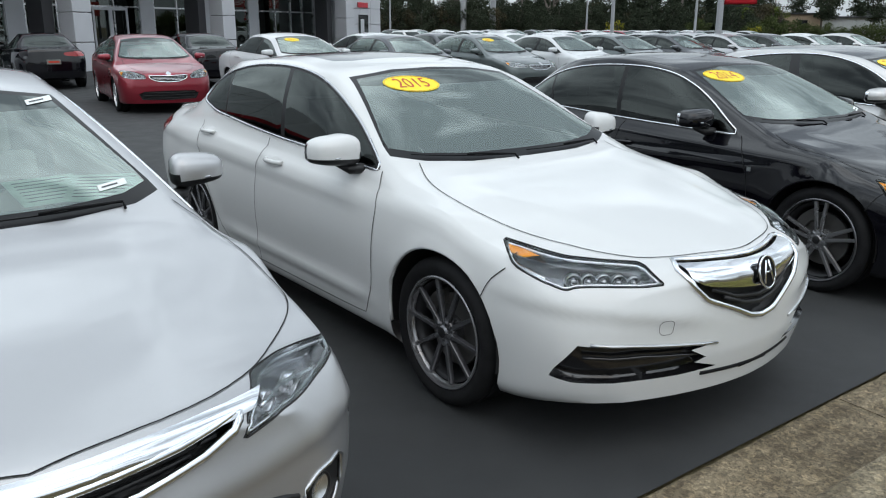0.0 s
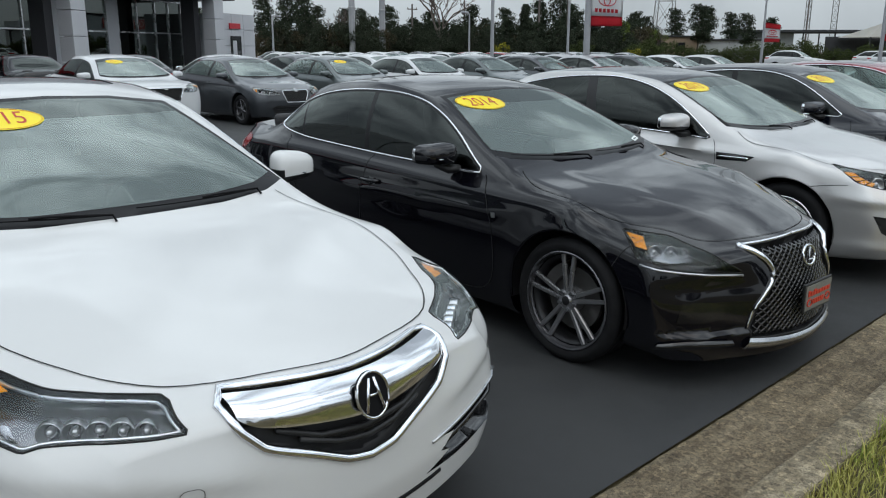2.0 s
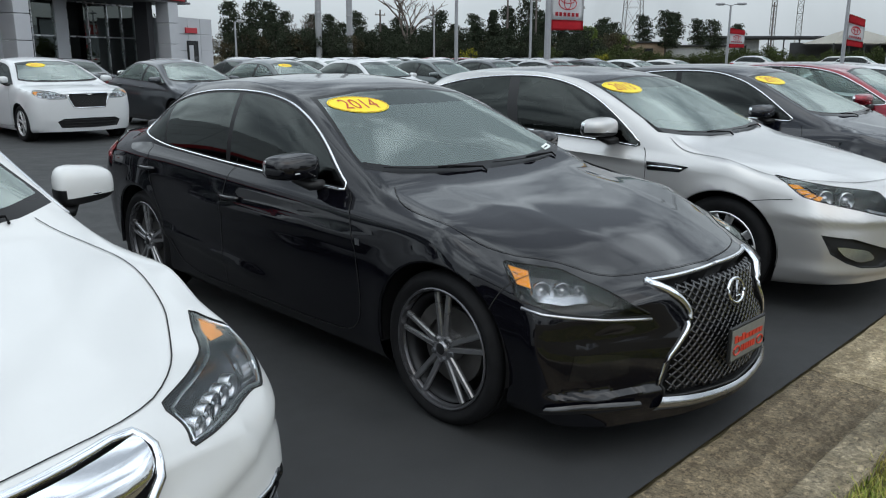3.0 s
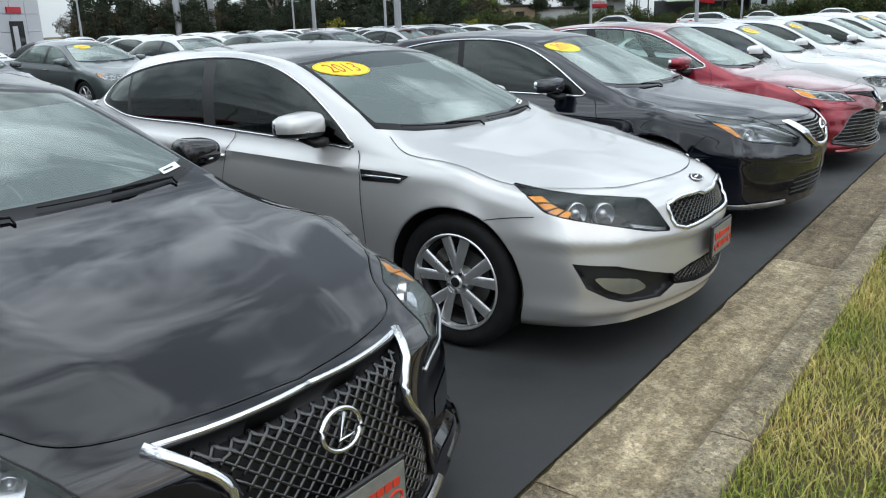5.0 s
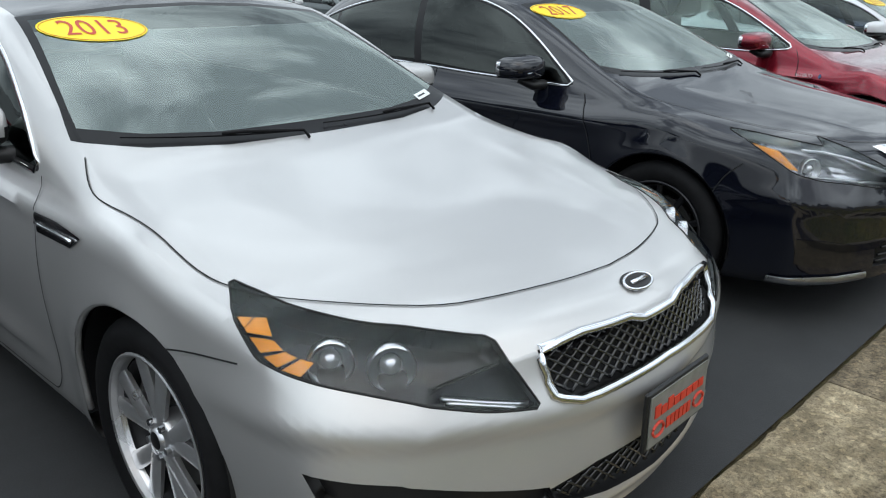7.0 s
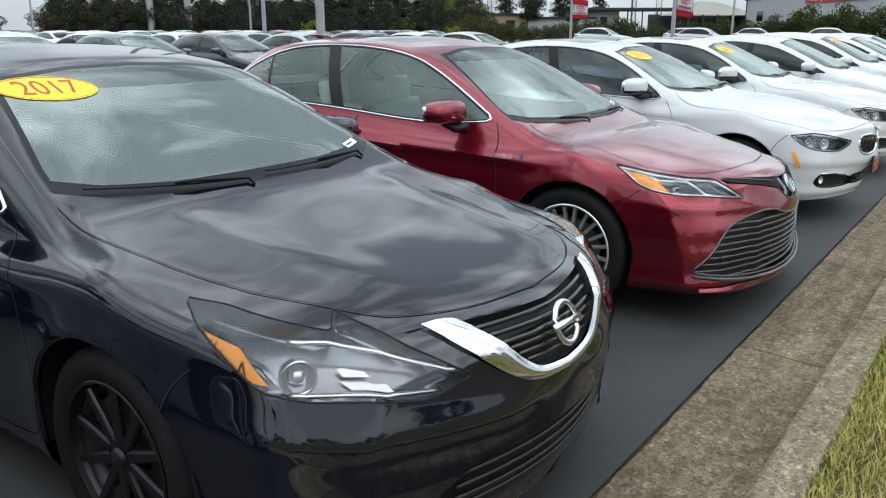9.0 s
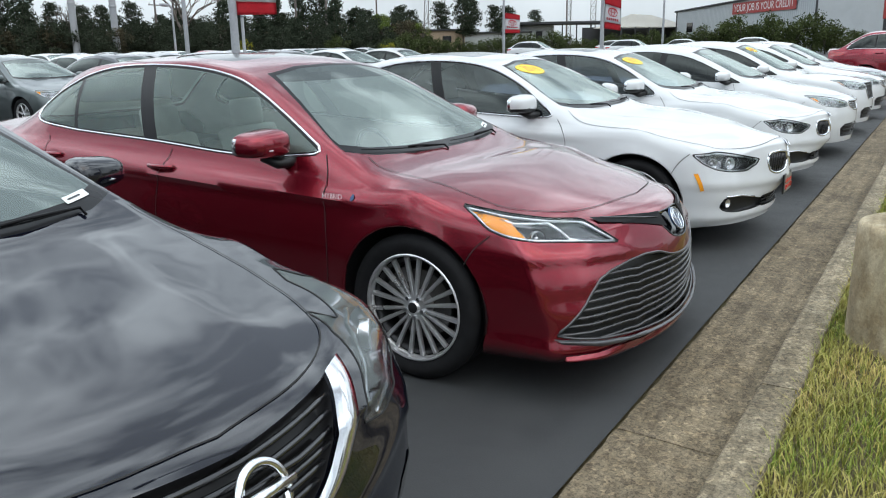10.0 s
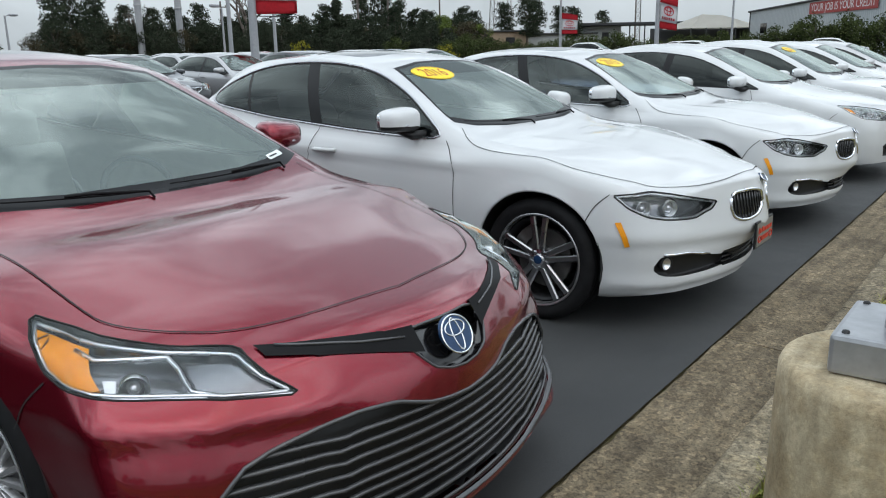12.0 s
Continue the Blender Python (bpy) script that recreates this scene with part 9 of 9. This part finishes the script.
M_BAREBARK = plain("pale_bare_bark", (0.12, 0.10, 0.085), 0.9, vary=0.25, scale=6)


def leaves(name, centres, count, size, mat, parent, seed, label=""):
    """Many small leaf clumps scattered round branch ends."""
    rng = np.random.default_rng(seed)
    cs = np.array([c[:3] for c in centres], float)
    rs = np.array([c[3] for c in centres], float)
    w = rs ** 2
    idx = rng.choice(len(cs), count, p=w / w.sum())
    d = rng.normal(size=(count, 3))
    d /= np.linalg.norm(d, axis=1)[:, None]
    rad = rs[idx] * rng.uniform(0.35, 1.0, count) ** 0.6
    p = cs[idx] + d * rad[:, None] * np.array([1, 1, 0.75])
    a = rng.normal(size=(count, 3))
    a /= np.linalg.norm(a, axis=1)[:, None]
    b = np.cross(a, rng.normal(size=(count, 3)))
    b /= np.linalg.norm(b, axis=1)[:, None]
    s = size * rng.uniform(0.5, 1.3, count)[:, None]
    vs = np.stack([p - a * s, p + b * s * 0.55, p + a * s, p - b * s * 0.55], 1).reshape(-1, 3)
    i = np.arange(count) * 4
    me = bpy.data.meshes.new(name)
    me.from_pydata(vs.tolist(), [], np.stack([i, i + 1, i + 2, i + 3], 1).tolist())
    me.materials.append(mat)
    ob = new(name, me)
    ob.parent = parent
    if label:
        ob["label"] = label
    return ob


def conifer(h, w, dense_, mat, seed, bare, label, cone=False):
    t = thing("tree", label, "tree")
    rng = random.Random(seed)
    bm = bmesh.new()
    bend = rng.uniform(-0.3, 0.3)
    axis = lambda q: Vector((bend * q * q, 0.2 * bend * q, h * q))
    tube(bm, [axis(q / 8) for q in range(9)], 0.022 * h, 7, taper=lambda q: 1.0 - 0.85 * q)
    cs = []
    n = int(7 + h * 1.6)
    for i in range(n):
        q = bare + (1 - bare) * (i + rng.random() * 0.6) / n
        rr = w * ((1 - (q - bare) / (1 - bare)) ** 0.8 if cone else (0.35 + 0.65 * math.sin(math.pi * min(1, 0.18 + 0.80 * (q - bare) / (1 - bare)))))
        for j in range(3 if not cone else 4):
            a = rng.uniform(0, 2 * math.pi)
            r = rr * rng.uniform(0.45, 1.0)
            p = axis(q)
            e = p + Vector((r * math.cos(a), r * math.sin(a), rng.uniform(-0.02, 0.05) * h))
            tube(bm, [p, (p + e) / 2 + Vector((0, 0, 0.015 * h)), e], 0.0045 * h, 4, taper=lambda z: 1 - 0.7 * z)
            cs.append((*e, rng.uniform(0.30, 0.55) * w * (0.6 if cone else 0.7)))
            cs.append((*((p + e) / 2), 0.3 * w))
    cs.append((*axis(1.0), 0.18 * w))
    part("trunk", bm, M_BARK, t, "brown trunk with limbs")
    leaves("crown", cs, dense_, 0.035 * h if h < 6 else 0.15, mat, t, seed, "crown of needles")
    return t


def broadleaf(h, w, dense_, mat, seed, label, category="tree", low=0.18):
    t = thing("tree" if category == "tree" else "bush", label, category)
    rng = random.Random(seed)
    bm = bmesh.new()
    tube(bm, [(0, 0, 0), (0.05 * h, 0, h * 0.3), (0.02 * h, 0.03 * h, h * 0.7)], 0.02 * h + 0.03, 7, taper=lambda q: 1 - 0.6 * q)
    cs = []
    for i in range(26):
        a, q = rng.uniform(0, 2 * math.pi), rng.random()
        z = h * (low + (0.93 - low) * q)
        r = w * math.sqrt(max(0.03, 1 - ((q - 0.4) / 0.65) ** 2)) * rng.uniform(0.3, 1.0)
        e = Vector((r * math.cos(a), r * math.sin(a), z))
        tube(bm, [(0.02 * h, 0, max(0.1 * h, z * 0.55)), (e.x * 0.5, e.y * 0.5, z * 0.85), e], 0.006 * h + 0.008, 4, taper=lambda k: 1 - 0.7 * k)
        cs.append((*e, w * rng.uniform(0.24, 0.42)))
    part("trunk", bm, M_BARK, t, "dark trunk with limbs")
    leaves("crown", cs, dense_, 0.115 if h > 3.5 else 0.10, mat, t, seed, "leafy crown")
    return t


def bare_tree(h, spread, seed, label):
    t = thing("bare_tree", label, "tree")
    rng = random.Random(seed)
    bm = bmesh.new()

    def grow(p, d, length, r, depth):
        pts = [p]
        for i in range(3):
            d = (d + Vector((rng.uniform(-1, 1), rng.uniform(-1, 1), rng.uniform(-0.1, 0.5))) * 0.16).normalized()
            pts.append(pts[-1] + d * (length / 3))
        tube(bm, pts, r, 6 if depth < 2 else 4 if depth < 4 else 3, taper=lambda q: 1 - 0.42 * q)
        if depth >= 6:
            return
        for i in range(3 if depth in (0, 1, 4) else 2):
            a = rng.uniform(0, 2 * math.pi)
            side = Vector((math.cos(a), math.sin(a), 0))
            grow(pts[-1 if i else 2], (d + side * rng.uniform(0.35, 0.95) * spread).normalized(), length * rng.uniform(0.62, 0.86), r * 0.66, depth + 1)
    grow(Vector((0, 0, 0)), Z.copy(), h * 0.24, h * 0.021, 0)
    part("limb", bm, M_BAREBARK, t, "leafless grey branches")
    return t


def set_at(ob, b, d, s=1.0, rz=0.0):
    x, y = place(b, d)
    ob.matrix_basis = Matrix.Translation((x, y, -0.02)) @ Matrix.Rotation(radians(rz), 4, "Z") @ Matrix.Scale(s, 4)
    return ob


def again(ob, b, d, s=1.0, rz=0.0):
    x, y = place(b, d)
    c = copy_thing(ob, Matrix.Translation((x, y, -0.02)) @ Matrix.Rotation(radians(rz), 4, "Z"))
    c.scale = (s, s, s * (0.9 + 0.2 * ((rz * 7) % 10) / 10))
    return c


pine_a = set_at(conifer(8.5, 2.0, 3600, M_PINE, 1, 0.35, "tall loose pine above the hedge"), 60.3, 150, 1.1)
pine_b = set_at(conifer(7.0, 1.7, 3200, M_PINE, 2, 0.10, "young dark pine beside the lot"), 51.9, 118, 1.0)
cedar = set_at(conifer(7.6, 2.0, 6500, M_EVERGREEN, 3, 0.03, "dense cone-shaped dark cedar", True), 48.2, 112, 1.0)
dark = set_at(broadleaf(5.2, 2.6, 6000, M_EVERGREEN, 4, "dark evergreen tree in the far belt"), 33.0, 118, 1.0)
spring = set_at(broadleaf(6.2, 2.3, 4200, M_SPRING, 5, "fresh green tree in spring leaf"), 55.0, 125, 1.0)
scrub = set_at(broadleaf(4.6, 2.4, 2600, M_SCRUB, 6, "brown half-bare scrub tree"), 34.5, 112, 1.0)
yellow = set_at(broadleaf(2.5, 1.5, 900, M_YELLOWBUSH, 7, "yellow-green bush by the far cars", "bush", 0.1), 46.3, 92, 1.0)
hedge_bush = set_at(broadleaf(3.2, 1.9, 2600, M_HEDGE, 8, "green hedge bush along the far edge", "bush", 0.05), 57.0, 104, 1.0)
bare_a = set_at(bare_tree(9.0, 0.75, 12, "leafless tree with fine brown twigs"), 35.3, 120, 1.2)
bare_b = set_at(bare_tree(11.5, 0.95, 15, "large leafless tree with spreading limbs"), 41.9, 120, 1.45)
again(spring, 57.3, 132, 0.9, 80)
rng = random.Random(5)
for b, d, s in ((31.6, 125, 1.0), (32.9, 130, 0.85), (44.6, 135, 0.7), (58.8, 155, 1.05), (60.9, 158, 1.12), (62.4, 160, 1.0), (63.3, 150, 0.95), (56.0, 150, 1.0), (41.0, 140, 0.7), (65.0, 190, 1.0)):
    again(pine_a, b, d, s, rng.uniform(0, 360))
for b, d, s in ((50.4, 118, 0.9), (53.2, 120, 0.95), (49.3, 122, 0.85), (54.3, 124, 0.8), (43.5, 120, 0.8), (46.9, 118, 0.85), (45.5, 122, 0.75)):
    again(pine_b, b, d, s, rng.uniform(0, 360))
for i in range(22):
    again(pine_a, 30.5 + i * 1.25 + rng.uniform(-0.4, 0.4), rng.uniform(135, 170), rng.uniform(0.75, 1.15), rng.uniform(0, 360))
b = 30.0
while b < 56.5:
    again(dark if rng.random() < 0.80 else scrub if b < 40 else hedge_bush, b, rng.uniform(106, 124), rng.uniform(0.62, 1.05), rng.uniform(0, 360))
    b += rng.uniform(0.45, 0.8)
# a second, browner belt closes the gaps behind
b = 29.5
while b < 57.0:
    again(scrub if rng.random() < 0.45 else dark, b, rng.uniform(126, 134), rng.uniform(0.85, 1.12) * (1.12 if b > 42 else 1.0), rng.uniform(0, 360))
    b += rng.uniform(0.55, 0.95)
for b in (33.6, 37.2, 38.6, 45.2, 57.6):
    again(bare_a, b, rng.uniform(132, 140), rng.uniform(0.75, 0.95), rng.uniform(0, 360))
b = 55.5
while b < 85.5:
    again(hedge_bush, b, rng.uniform(100, 104) - (b - 55) * 0.35, rng.uniform(0.62, 0.95) * (1.35 if 76 < b < 83 else 1.0), rng.uniform(0, 360))
    b += rng.uniform(0.55, 0.85)
again(yellow, 55.7, 95, 0.85, 40)
# added trees, mostly out of view, that block the horizon sky in reflections
for b, d, s in ((20, 135, 1.2), (8, 140, 1.3), (0, 120, 1.2), (-15, 110, 1.3), (-35, 90, 1.3), (-60, 80, 1.3), (-85, 70, 1.3), (95, 90, 1.2), (110, 60, 1.1), (135, 50, 1.2), (160, 45, 1.2), (185, 45, 1.2), (210, 50, 1.3), (240, 60, 1.3)):
    for k in range(2):
        again(dark, b + k * 6.0, d + 6 * (k % 2), s * 1.2, k * 77)
